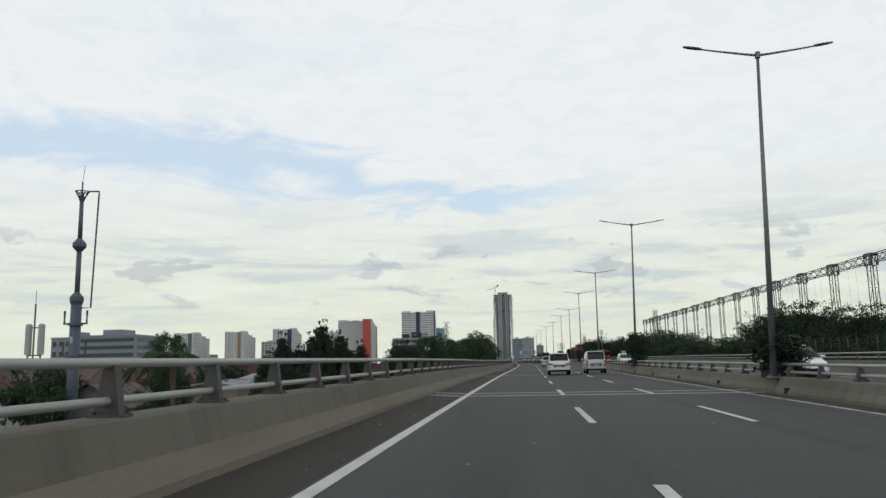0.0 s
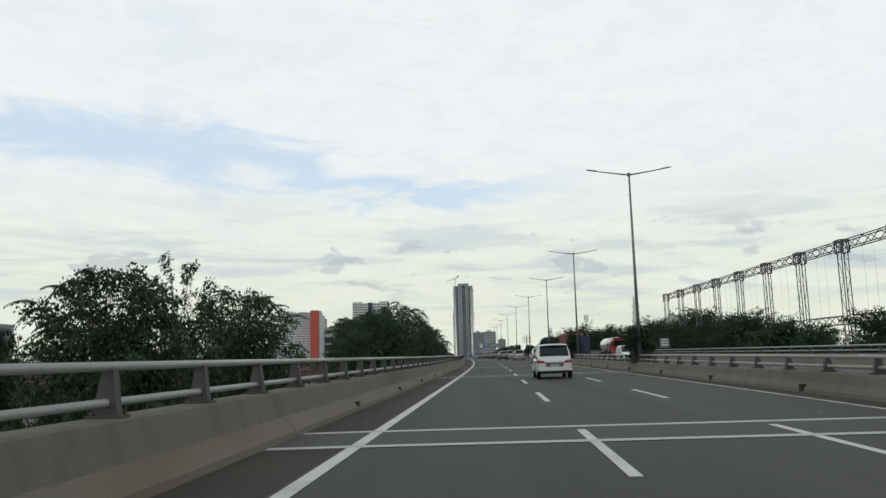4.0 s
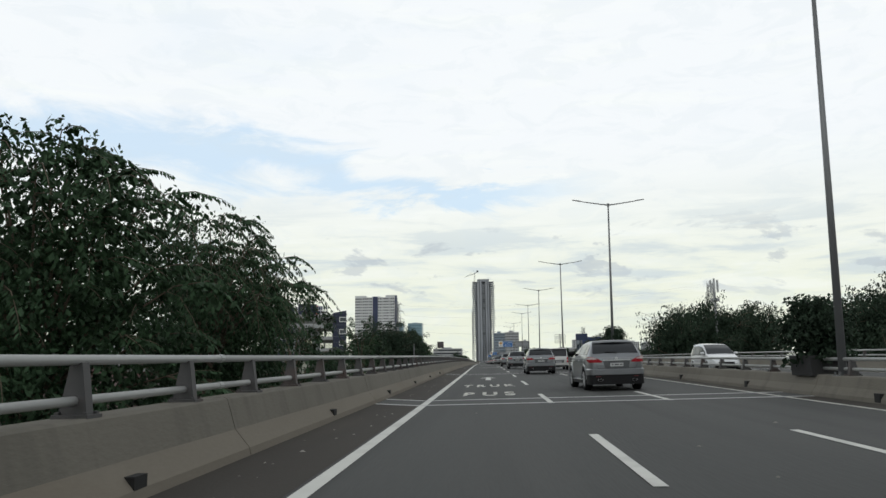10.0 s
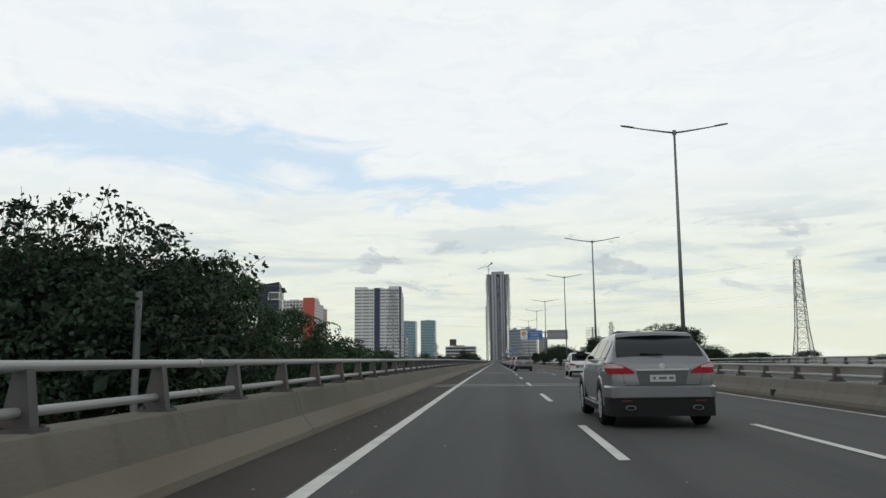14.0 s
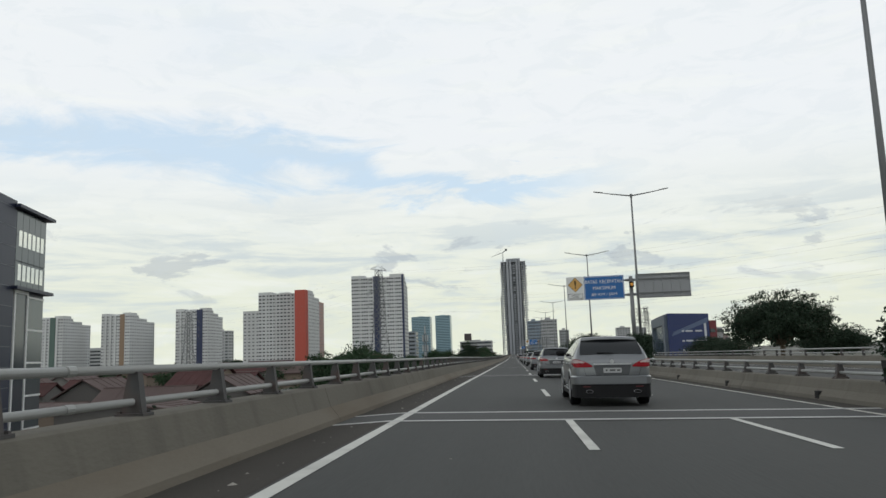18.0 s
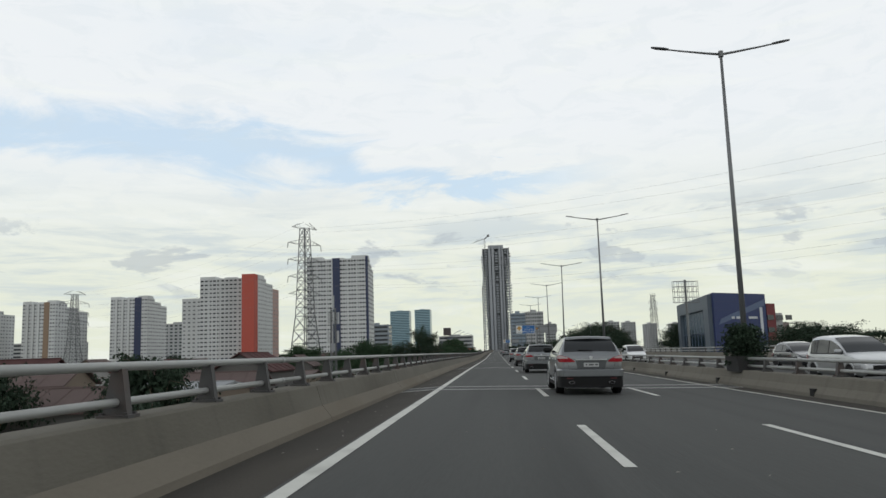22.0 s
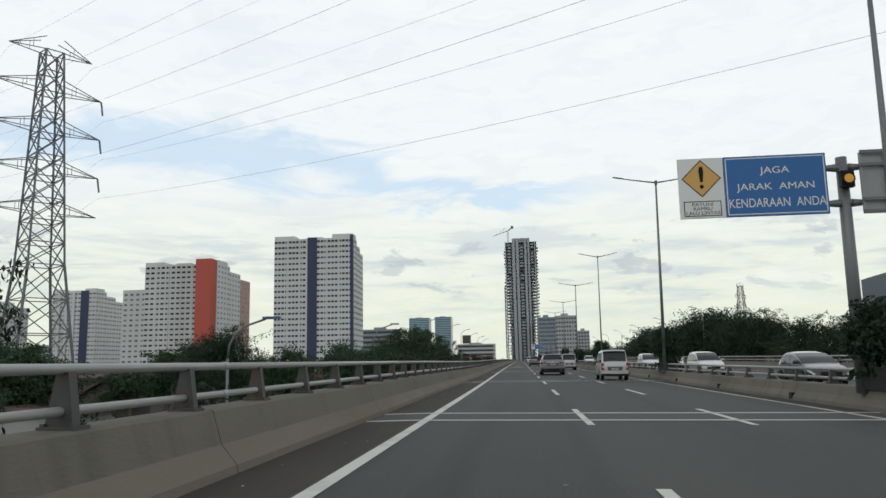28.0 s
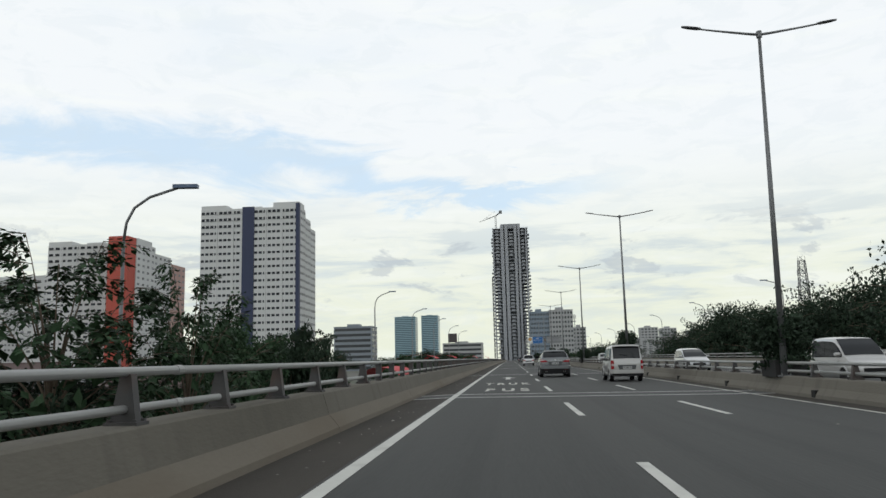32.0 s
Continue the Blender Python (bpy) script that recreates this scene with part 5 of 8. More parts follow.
plain_block("office_block", "blue-grey curtain-wall offices with stepped roof", -194, -165, 326, 30, 16.2, mat("bluegrey_office", (0.20, 0.235, 0.27), 0.5, vary=0.1, scale=0.1, fine_scale=1), 7, 10, GLASS, 40, True)
plain_block("office_block", "grey office wing with a dark glazed end", -207, -194.3, 330, 26, 15.8, mat("grey_office", (0.22, 0.25, 0.28), 0.6, vary=0.1, scale=0.1, fine_scale=1), 5, 4, GLASS, 30)
plain_block("office_block", "low grey slab of offices on the skyline", -700, -600, 1500, 40, 30, GREY_WALL, 7, 12, GLASS, 30, True)
for k, (x, y, w, top) in enumerate(((190, 1900, 26, 44), (230, 1950, 24, 44), (262, 1900, 22, 38), (330, 2000, 24, 40), (365, 2020, 22, 38), (410, 2050, 22, 36), (150, 1750, 40, 22), (-560, 1700, 40, 60), (-660, 1300, 30, 34), (-740, 1350, 36, 30))):
    plain_block("far_block", "distant pale apartment block on the skyline", x, x + w, y, 24, top, GREY_WALL, 12, 5, GLASS, 4)


def corner_office():
    t = thing("corner_office", "pale office with open recessed floors and a navy tiled corner", "office building", (-39.8, 443, -7.0), turn=13)
    navy = mat("navy_tiles", (0.020, 0.026, 0.052), 0.38, vary=0.2, scale=0.4, fine_scale=4, spec=0.35)
    joint = mat("pale_joint", (0.16, 0.17, 0.19), 0.6)
    frame_grey = mat("office_frame", (0.33, 0.34, 0.34), 0.7, vary=0.12, scale=0.5, fine_scale=5)
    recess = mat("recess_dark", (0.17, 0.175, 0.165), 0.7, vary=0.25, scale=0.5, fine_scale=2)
    slat_grey = mat("slat_grey", (0.21, 0.215, 0.215), 0.6, vary=0.1, scale=0.6, fine_scale=6)
    glazing = mat("pale_glazing", (0.07, 0.08, 0.09), 0.10, 0.1, vary=0.2, scale=0.6, fine_scale=4)
    pane = mat("pale_pane", (0.13, 0.15, 0.16), 0.14, 0.3, vary=0.15, scale=0.2, fine_scale=1, island=0.2)
    # corner block whose roof line rises to the street corner
    bm = bmesh.new()
    lo = [bm.verts.new((x, y, 0)) for x, y in ((-4.1, 0), (0, 0), (0, 8.3), (-4.1, 8.3))]
    hi = [bm.verts.new((x, y, z)) for x, y, z in ((-4.1, 0, 23.9), (0, 0, 24.6), (0, 8.3, 24.5), (-4.1, 8.3, 23.8))]
    bm.faces.new(lo[::-1])
    bm.faces.new(hi)
    for k in range(4):
        bm.faces.new((lo[k], lo[(k + 1) % 4], hi[(k + 1) % 4], hi[k]))
    block = part("navy_block", bm, navy, t, "dark navy tiled corner")
    for k in range(13):
        z = 1.9 + 1.82 * k
        part("tile_joint", slab_box(-4.1, 0.02, -0.02, -0.004, z, z + 0.05), joint, block)
        part("tile_joint", slab_box(0.004, 0.02, 0, 8.3, z, z + 0.05), joint, block)
    for z in (10.1, 13.8, 17.4, 21.2):
        w = part("window", slab_box(-2.0, 0.06, -0.06, 3.3, z, z + 1.2), glazing, t, "white framed corner window")
        for x0, x1, y0, y1, a, b in ((-2.15, 0.12, -0.14, -0.05, z + 1.2, z + 1.36), (-2.15, 0.12, -0.14, -0.05, z - 0.16, z), (0.05, 0.14, -0.05, 3.45, z + 1.2, z + 1.36), (0.05, 0.14, -0.05, 3.45, z - 0.16, z), (-2.15, -2.0, -0.13, -0.05, z, z + 1.2), (0.05, 0.13, 3.3, 3.45, z, z + 1.2), (-0.04, 0.12, -0.12, 0.04, z, z + 1.2)):
            part("window_frame", slab_box(x0, x1, y0, y1, a, b), SIGNWHITE, w)
        part("glazing_bar", slab_box(0.05, 0.10, 1.6, 1.68, z, z + 1.2), SIGNWHITE, w)
    # glazed stair bay with two projecting fins
    part("stair_bay", slab_box(-4.1, -0.12, 8.3, 15.3, 0, 23.8), navy, t)
    for k in range(3):
        for j in range(5):
            part("glass_pane", slab_box(-0.11, -0.03, 8.45 + 1.37 * j, 9.75 + 1.37 * j, 16.6 + 2.4 * k, 18.92 + 2.4 * k), pane, t)
    # pale mirror panes catch the sky to read as bright windows
    for z in (17.2, 20.4):
        for j in range(6):
            part("bright_window", slab_box(-0.03, -0.015, 9.0 + 1.0 * j, 9.7 + 1.0 * j, z, z + 1.5), mat("sky_mirror", (0.85, 0.86, 0.80), 0.10, 0.9), t)
    part("roof_fin", slab_box(-4.2, 0.55, 7.7, 16.2, 23.85, 24.15), navy, t)
    part("roof_fin", slab_box(-3.5, 0.55, 7.7, 16.2, 16.25, 16.55), navy, t)
    tall = part("tall_window", slab_box(-0.11, -0.03, 8.7, 11.2, 0.5, 16.0), glazing, t, "tall white framed stair window")
    for y0, y1, a, b in ((8.45, 8.7, 0.3, 16.25), (11.2, 11.45, 0.3, 16.25), (8.7, 11.2, 15.95, 16.25)):
        part("window_frame", slab_box(-0.11, 0.08, y0, y1, a, b), SIGNWHITE, tall)
    for k in range(5):
        part("glass_pane", slab_box(-0.11, -0.05, 11.55, 15.2, 0.4 + 3.1 * k, 3.3 + 3.1 * k), pane, t)
        part("window_frame", slab_box(-0.11, 0.0, 11.5, 15.25, 3.3 + 3.1 * k, 3.48 + 3.1 * k), SIGNWHITE, t)
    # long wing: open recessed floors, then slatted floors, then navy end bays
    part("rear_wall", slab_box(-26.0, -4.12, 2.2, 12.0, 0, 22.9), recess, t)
    part("parapet", slab_box(-26.0, -4.12, 0.2, 12.2, 22.92, 23.35), frame_grey, t)
    for k in range(6):
        z = 1.4 + 3.65 * k
        part("floor_band", slab_box(-26.0, -4.12, 0.35, 2.18, z - 0.45, z + (0.45 if k < 5 else 0.9)), frame_grey, t)
    part("floor_band", slab_box(-26.0, -4.12, 0.35, 2.18, 22.3, 22.9), frame_grey, t)
    for x in (-10.0, -16.0, -21.5):
        part("column", slab_box(x - 0.14, x + 0.14, 0.28, 2.18, 0, 22.9), frame_grey, t)
    for k in range(5):
        z = 1.9 + 3.65 * k
        if k < 4:
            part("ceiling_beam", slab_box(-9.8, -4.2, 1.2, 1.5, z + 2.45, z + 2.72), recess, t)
        for x0, x1, h in ((-8.0, -6.9, 1.6), (-6.4, -4.3, 1.6 if k > 1 else 1.9)):
            # pale mirror pane stands in for daylight showing through the floor
            w = part("bright_window", slab_box(x0, x1, 2.1, 2.18, z + 0.05, z + h), mat("sky_mirror", (0.85, 0.86, 0.80), 0.10, 0.9), t, "pale mirror window standing in for daylight seen through")
            n = 3 if x1 - x0 < 1.5 else 5
            for q in range(1, n):
                u = x0 + (x1 - x0) * q / n
                part("glazing_bar", slab_box(u - 0.03, u + 0.03, 2.06, 2.1, z + 0.05, z + h), recess, w)
            part("glazing_bar", slab_box(x0, x1, 2.06, 2.1, z + h * 0.55, z + h * 0.55 + 0.05), recess, w)
        part("cupboard", slab_box(-9.6, -8.5, 1.7, 2.18, z + 0.02, z + 1.9), slat_grey, t)
        bm = bmesh.new()
        for q in range(26):
            u = -15.7 + 5.5 * q / 26
            box(bm, u, u + 0.11, 0.42, 0.60, z - 0.03, z + 2.72)
        part("slat_screen", bm, slat_grey, t, "grey screen of upright slats")
        # backing sheet darkened in colour for the shadow behind the slats
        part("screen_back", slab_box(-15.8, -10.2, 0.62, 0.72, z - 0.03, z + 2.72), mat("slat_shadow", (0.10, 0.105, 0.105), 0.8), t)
        for x0, x1 in ((-21.3, -16.2), (-25.9, -21.7)):
            part("navy_panel", slab_box(x0, x1, 0.5, 0.7, z - 0.03, z + 2.72), navy, t)
    part("roof_box", slab_box(-15.0, -9.4, 2.6, 9, 23.36, 26.7), navy, t, "navy rooftop box")
    part("roof_cap", slab_box(-15.2, -9.2, 2.4, 9.2, 26.72, 26.85), STEEL, t)
    part("roof_box", slab_box(-20.6, -16.4, 2.6, 9, 23.36, 25.6), navy, t, "navy rooftop box")
    part("roof_cap", slab_box(-20.8, -16.2, 2.4, 9.2, 25.62, 25.75), STEEL, t)
    for k in range(7):
        a = -42 + 14 * k
        part("emblem_ray", slab_box(-0.055, 0.055, -0.02, 0.0, 0.25, 1.25), mat("emblem_pale", (0.28, 0.30, 0.33), 0.6), t, at=pose(-13.3, 2.59, 24.5, 0, a, 0))
    bm = bmesh.new()
    for x in (-9.4, -8.2, -7.0, -5.8):
        tube(bm, (x, 1.0, 23.3), (x, 1.0, 26.0), 0.05, 5)
        tube(bm, (x, 1.0, 25.6), (x, 2.2, 23.4), 0.04, 5)
    for z in (23.6, 24.75, 26.0):
        tube(bm, (-9.4, 1.0, z), (-5.8, 1.0, z), 0.05, 5)
    part("sign_frame", bm, STEEL, t)
    for n, z0, z1 in ((5, 24.95, 25.85), (5, 23.85, 24.6)):
        for q in range(n):
            u = -9.3 + 0.7 * q
            part("sign_bar", slab_box(u, u + 0.5, 0.85, 0.95, z0, z1), NAVY, t)
    bm = bmesh.new()
    tube(bm, (-10.2, 3.2, 26.8), (-10.2, 3.2, 30.3), 0.05, 5)
    part("mast", bm, STEEL, t)


corner_office()


def footprint(pts, z0, z1):
    bm = bmesh.new()
    a, b = [bm.verts.new((x, y, z0)) for x, y in pts], [bm.verts.new((x, y, z1)) for x, y in pts]
    bm.faces.new(a[::-1])
    bm.faces.new(b)
    for k in range(len(pts)):
        bm.faces.new((a[k], a[(k + 1) % len(pts)], b[(k + 1) % len(pts)], b[k]))
    return bm


def blue_store():
    t = thing("blue_warehouse", "large royal-blue clad showroom with a glazed grey side", "showroom", (66, 715, -7.0))
    h = 23.3
    pale = mat("pale_louvre", (0.52, 0.54, 0.57), 0.5)
    grey = mat("portal_grey", (0.10, 0.125, 0.155), 0.55, 0.1, vary=0.12, scale=0.2, fine_scale=2)
    # sky mirrored in the upper panes is put into a paler glass colour
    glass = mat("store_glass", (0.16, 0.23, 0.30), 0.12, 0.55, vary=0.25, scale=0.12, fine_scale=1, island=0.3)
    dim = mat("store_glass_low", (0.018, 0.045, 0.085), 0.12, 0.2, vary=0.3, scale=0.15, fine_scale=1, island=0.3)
    part("blue_block", footprint([(0, 0), (21, 17.3), (28, 60), (5.6, 68)], 0, h), BLUEPANEL, t)
    front = pose(0, 0, 0, 0, 0, math.degrees(math.atan2(17.3, 21.0)))
    for k in range(8):
        part("panel_joint", slab_box(0.1, 27.1, -0.07, -0.02, 2.6 * k + 2.4, 2.6 * k + 2.46), NAVY, t, at=front)
    for u0, u1, z in ((8.5, 10, 15.4), (11, 15.5, 15.4), (17.5, 22, 15.4), (8.5, 10, 11.2), (11, 15.5, 11.2), (17.5, 22, 11.2), (8.5, 10, 7.2), (11, 12.5, 7.2)):
        part("window_band", slab_box(u0, u1, -0.15, 0.1, z, z + 0.7), pale, t, at=front)
    part("stair_window", slab_box(23.6, 25.0, -0.16, 0.1, 10.5, 19.0), pale, t, "tall white stair window", at=front)
    # a broad slanting band across the blue front
    bm = bmesh.new()
    f = [bm.verts.new(v) for v in ((1.8, -0.12, 13.6), (3.2, -0.12, 15.4), (26.4, -0.12, 21.6), (26.4, -0.12, 19.6))]
    b = [bm.verts.new((v.co.x, -0.02, v.co.z)) for v in f]
    bm.faces.new(f)
    for q in range(4):
        bm.faces.new((f[q], f[(q + 1) % 4], b[(q + 1) % 4], b[q]))
    part("slanting_band", bm, mat("band_blue", (0.075, 0.11, 0.20), 0.5, vary=0.1, scale=0.3, fine_scale=2), t, "paler slanting band", at=front)
    side = pose(0, 0, 0, 0, 0, -4.7)
    # portal of grey cladding round the glazed side
    part("portal_post", slab_box(-1.3, -0.03, 2.5, 10.5, 0, h - 0.4), grey, t, at=side)
    part("portal_post", slab_box(-1.3, -0.03, 60.5, 67.0, 0, h - 0.4), grey, t, at=side)
    part("portal_beam", slab_box(-1.3, -0.03, 10.5, 60.5, h - 4.6, h - 0.4), grey, t, at=side)
    for k in range(8):
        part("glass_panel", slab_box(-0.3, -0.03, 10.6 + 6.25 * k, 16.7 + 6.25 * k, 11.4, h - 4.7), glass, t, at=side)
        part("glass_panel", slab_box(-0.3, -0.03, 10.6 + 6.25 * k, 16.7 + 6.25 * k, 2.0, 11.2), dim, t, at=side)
        part("mullion", slab_box(-0.42, -0.3, 16.62 + 6.25 * k, 16.85 + 6.25 * k, 2.0, h - 4.7), grey, t, at=side)
    for k in range(3):
        part("annex", footprint([(21.3 + 3.5 * k, 17.6 + 4 * k), (25 + 3.5 * k, 20.6 + 4 * k), (31 + 3 * k, 50), (28 + 2 * k, 50)], 0, h - 3 - 3 * k), (mat("annex_red", (0.16, 0.035, 0.04), 0.8), mat("annex_pale", (0.38, 0.38, 0.38), 0.85), mat("annex_wall", (0.25, 0.20, 0.19), 0.85))[k], t)
        for q in range(4):
            part("window", slab_box(27.6 + 5.2 * k, 31.0 + 5.2 * k, -0.2 - 0.05 * k, 0.0, 3 + 4 * q, 4.6 + 4 * q), GLASS, t, at=front)


blue_store()


def mosque():
    t = thing("mosque", "small white mosque with green trim and a patterned dome", "mosque", (-21.9, 326, -7.0))
    cream = mat("mosque_white", (0.46, 0.47, 0.40), 0.8, vary=0.08, scale=0.3, fine_scale=3)
    gt = mat("mosque_green", (0.055, 0.085, 0.058), 0.7)
    h = 8.7
    part("hall", slab_box(-3.9, 7.4, 0, 14, 0, h), cream, t)
    for x in (-3.9, -1.75, 0.85, 4.3):
        part("pilaster", slab_box(x, x + 0.75, -0.35, 0.0, 0, h + 0.05), gt, t)
        for q in range(4):
            part("lattice_panel", slab_box(x + 0.15, x + 0.6, -0.4, -0.35, h - 0.9 - 0.9 * q, h - 0.3 - 0.9 * q), cream, t)
    for x0, wide in ((-1.0, 0.95), (1.65, 1.38), (5.1, 1.0)):
        bm = bmesh.new()
        fr = [(-0.05, 0), (-0.05, 6.4), (0.93, 8.1), (1.9, 6.4), (1.9, 0), (1.6, 0), (1.6, 6.2), (0.93, 7.4), (0.25, 6.2), (0.25, 0)]
        a = [bm.verts.new((x0 + u * wide, -0.28, v)) for u, v in fr]
        b = [bm.verts.new((x0 + u * wide, -0.02, v)) for u, v in fr]
        for k in range(10):
            bm.faces.new((a[k], a[(k + 1) % 10], b[(k + 1) % 10], b[k]))
        for q in ((0, 1, 8, 9), (1, 2, 7, 8), (2, 3, 6, 7), (3, 4, 5, 6)):
            bm.faces.new([a[i] for i in q])
        part("arch_frame", bm, gt, t)
        bm = bmesh.new()
        bm.faces.new([bm.verts.new((x0 + u * wide, -0.04, v)) for u, v in ((0.45, 0), (1.4, 0), (1.4, 5.6), (0.93, 6.5), (0.45, 5.6))])
        part("doorway", bm, GLASS, t)
    part("cornice", slab_box(-4.1, 7.6, -0.45, 14.3, h, h + 0.25), gt, t)
    part("upper_room", slab_box(-1.6, 3.4, 2.0, 8, h + 0.25, h + 1.5), gt, t, "dark green upper storey")
    bm = bmesh.new()
    tube(bm, (-2.2, 2.2, h + 0.25), (-2.2, 2.2, h + 2.2), 0.90, 20)
    part("drum", bm, gt, t, "green drum with pale lattice")
    for k in range(14):
        a = 2 * math.pi * k / 14
        for q in (0, 1):
            part("lattice_bar", slab_box(-2.2 + 0.91 * math.cos(a) - 0.10, -2.2 + 0.91 * math.cos(a) + 0.10, 2.2 + 0.91 * math.sin(a) - 0.06, 2.2 + 0.91 * math.sin(a) + 0.06, h + 0.75 + 0.75 * q, h + 1.25 + 0.75 * q), cream, t)
    bm = bmesh.new()
    bmesh.ops.create_uvsphere(bm, u_segments=20, v_segments=12, radius=0.66, matrix=Matrix.Translation((-2.2, 2.2, h + 2.55)) @ Matrix.Diagonal((1, 1, 1.35, 1)))
    part("dome", bm, mat("dome_cream", (0.40, 0.42, 0.26), 0.6, vary=0.2, scale=2.0, fine_scale=8), t, smooth=True)


mosque()


# ---- low houses along the left ----
def house(x, y, w, d, h, turn, roof, wall, flat=False, detail=True):
    t = thing("house", "small rendered house with a " + ("flat metal" if flat else "pitched clay") + " roof below the viaduct", "house", (x, y, -7.0), "low houses", turn=turn)
    bm = slab_box(-w / 2, w / 2, -d / 2, d / 2, 0, h)
    for s in (-1, 1):
        bm.faces.new([bm.verts.new((u, s * d / 2, z)) for u, z in ((-w / 2, h), (w / 2, h), (0, h + (0.4 if flat else 0.30 * w - 0.1)))])
    part("wall", bm, wall, t)
    bm = bmesh.new()
    e, r = 0.5, (0.5 if flat else 0.30 * w)
    for s in (-1, 1):
        q = [(s * (w / 2 + e), -d / 2 - e, h - 0.1), (s * (w / 2 + e), d / 2 + e, h - 0.1), (0, d / 2 + e, h + r), (0, -d / 2 - e, h + r)]
        lo = [bm.verts.new(v) for v in q]
        hi = [bm.verts.new((v[0], v[1], v[2] + 0.16)) for v in q]
        bm.faces.new(lo)
        bm.faces.new(hi)
        for k in range(4):
            bm.faces.new((lo[k], lo[(k + 1) % 4], hi[(k + 1) % 4], hi[k]))
    # ridge cap, ribs down the slopes and a vent or tank on top
    for s in (-1, 1):
        for q in range(1, 5):
            y_ = -d / 2 + d * q / 5
            a, b = Vector((s * (w / 2 + e), y_, h + 0.07)), Vector((s * 0.05, y_, h + r + 0.16))
            tube(bm, a, b, 0.05, 3)
    tube(bm, (0, -d / 2 - e, h + r + 0.15), (0, d / 2 + e, h + r + 0.15), 0.13, 5)
    part("roof", bm, roof, t)
    if not detail:
        return
    for k in range(2):
        part("window", slab_box(w / 2 - 0.05, w / 2 + 0.08, -d * 0.3 + k * d * 0.4, -d * 0.3 + k * d * 0.4 + 1.2, h * 0.45, h * 0.45 + 1.2), GLASS, t)
    part("door", slab_box(w / 2 - 0.05, w / 2 + 0.06, -0.5, 0.4, 0, 2.05), BARK, t)


hr = random.Random(21)
walls = [HOUSE, mat("house_white", (0.34, 0.34, 0.33), 0.9, vary=0.15, scale=0.4, fine_scale=3), mat("house_dark", (0.11, 0.105, 0.10), 0.9, vary=0.2, scale=0.4, fine_scale=3), mat("house_ochre", (0.20, 0.16, 0.125), 0.9, vary=0.15, scale=0.4, fine_scale=3)]
DARKTILE = mat("dark_tile_roof", (0.10, 0.07, 0.065), 0.85, vary=0.3, scale=0.4, fine_scale=3)
for row in range(6):
    for k in range(46):
        y = -10 + 19 * k + hr.uniform(-4, 4)
        la = -41 - 14.5 * row - hr.uniform(0, 5) - (row > 4) * 26
        x = float(np.interp(y, TAB_Y, TAB_X)) + la
        if (-62 < x < -36 and 430 < y < 475) or (-40 < x < -8 and 312 < y < 362) or (-66 < x < -46 and 685 < y < 712):
            continue
        if row == 0 and hr.random() < 0.30:
            continue
        fl = hr.random() < 0.45
        house(x, y, hr.uniform(5.5, 9.5), hr.uniform(7, 13), (hr.uniform(3.2, 6.4) + 0.15 * row) * (0.6 if -58 < x < -34 and 318 < y < 364 else 1.0), hr.choice((0, 90, 8, 82)), hr.choice((ZINC, ZINC, DARKTILE)) if fl else hr.choice((TILE, TILE, DARKTILE, DARKTILE)), hr.choice(walls), fl, row < 1)

# garden trees among the houses
for k in range(96):
    y = 10 + 9.0 * k + hr.uniform(-5, 5)
    la = -hr.uniform(34, 80) if k % 2 else -hr.uniform(60, 190)
    x = float(np.interp(y, TAB_Y, TAB_X)) + la
    plant_tree(hr.choice((GARDEN2, GARDEN2, GARDEN)), x, y, hr.uniform(-1.5, 1.4) + 0.012 * -la, hr.uniform(3, 5.5), "dark garden tree among the low houses", turn=hr.uniform(0, 360), group="garden trees")
for k in range(46):
    x = -900 + 40 * k + hr.uniform(-15, 15)
    if -110 < x < 120:
        continue
    y = 1250 + hr.uniform(-80, 160)
    plant_tree(hr.choice((SKYLINE, SKYLINE2)), x, y, hr.uniform(4, 11), hr.uniform(16, 24), "distant belt of dark trees on the skyline", turn=hr.uniform(0, 360), group="skyline trees")
for k in range(14):
    x = hr.choice((-1, 1)) * hr.uniform(22, 70)
    y = 1180 + 14 * k
    plant_tree(hr.choice((GARDEN, GARDEN2)), x, y, hr.uniform(2, 7), hr.uniform(7, 11), "distant dark tree beside the road", turn=hr.uniform(0, 360), group="skyline trees")


# ---- lattice structures ----
def lattice_leg(bm, corners0, corners1, panels, r, rb):
    """A tapering four-cornered lattice from one square of corners to another."""
    c0, c1 = [Vector(c) for c in corners0], [Vector(c) for c in corners1]
    for a, b in zip(c0, c1):
        tube(bm, a, b, r, 5)
    for k in range(panels):
        u, v = k / panels, (k + 1) / panels
        for i in range(4):
            j = (i + 1) % 4
            p, q = c0[i].lerp(c1[i], u), c0[j].lerp(c1[j], u)
            s, w = c0[i].lerp(c1[i], v), c0[j].lerp(c1[j], v)
            tube(bm, p, w, rb, 4)
            tube(bm, q, s, rb, 4)
            tube(bm, s, w, rb, 4)


def square(h, z):
    return [(-h, -h, z), (h, -h, z), (h, h, z), (-h, h, z)]




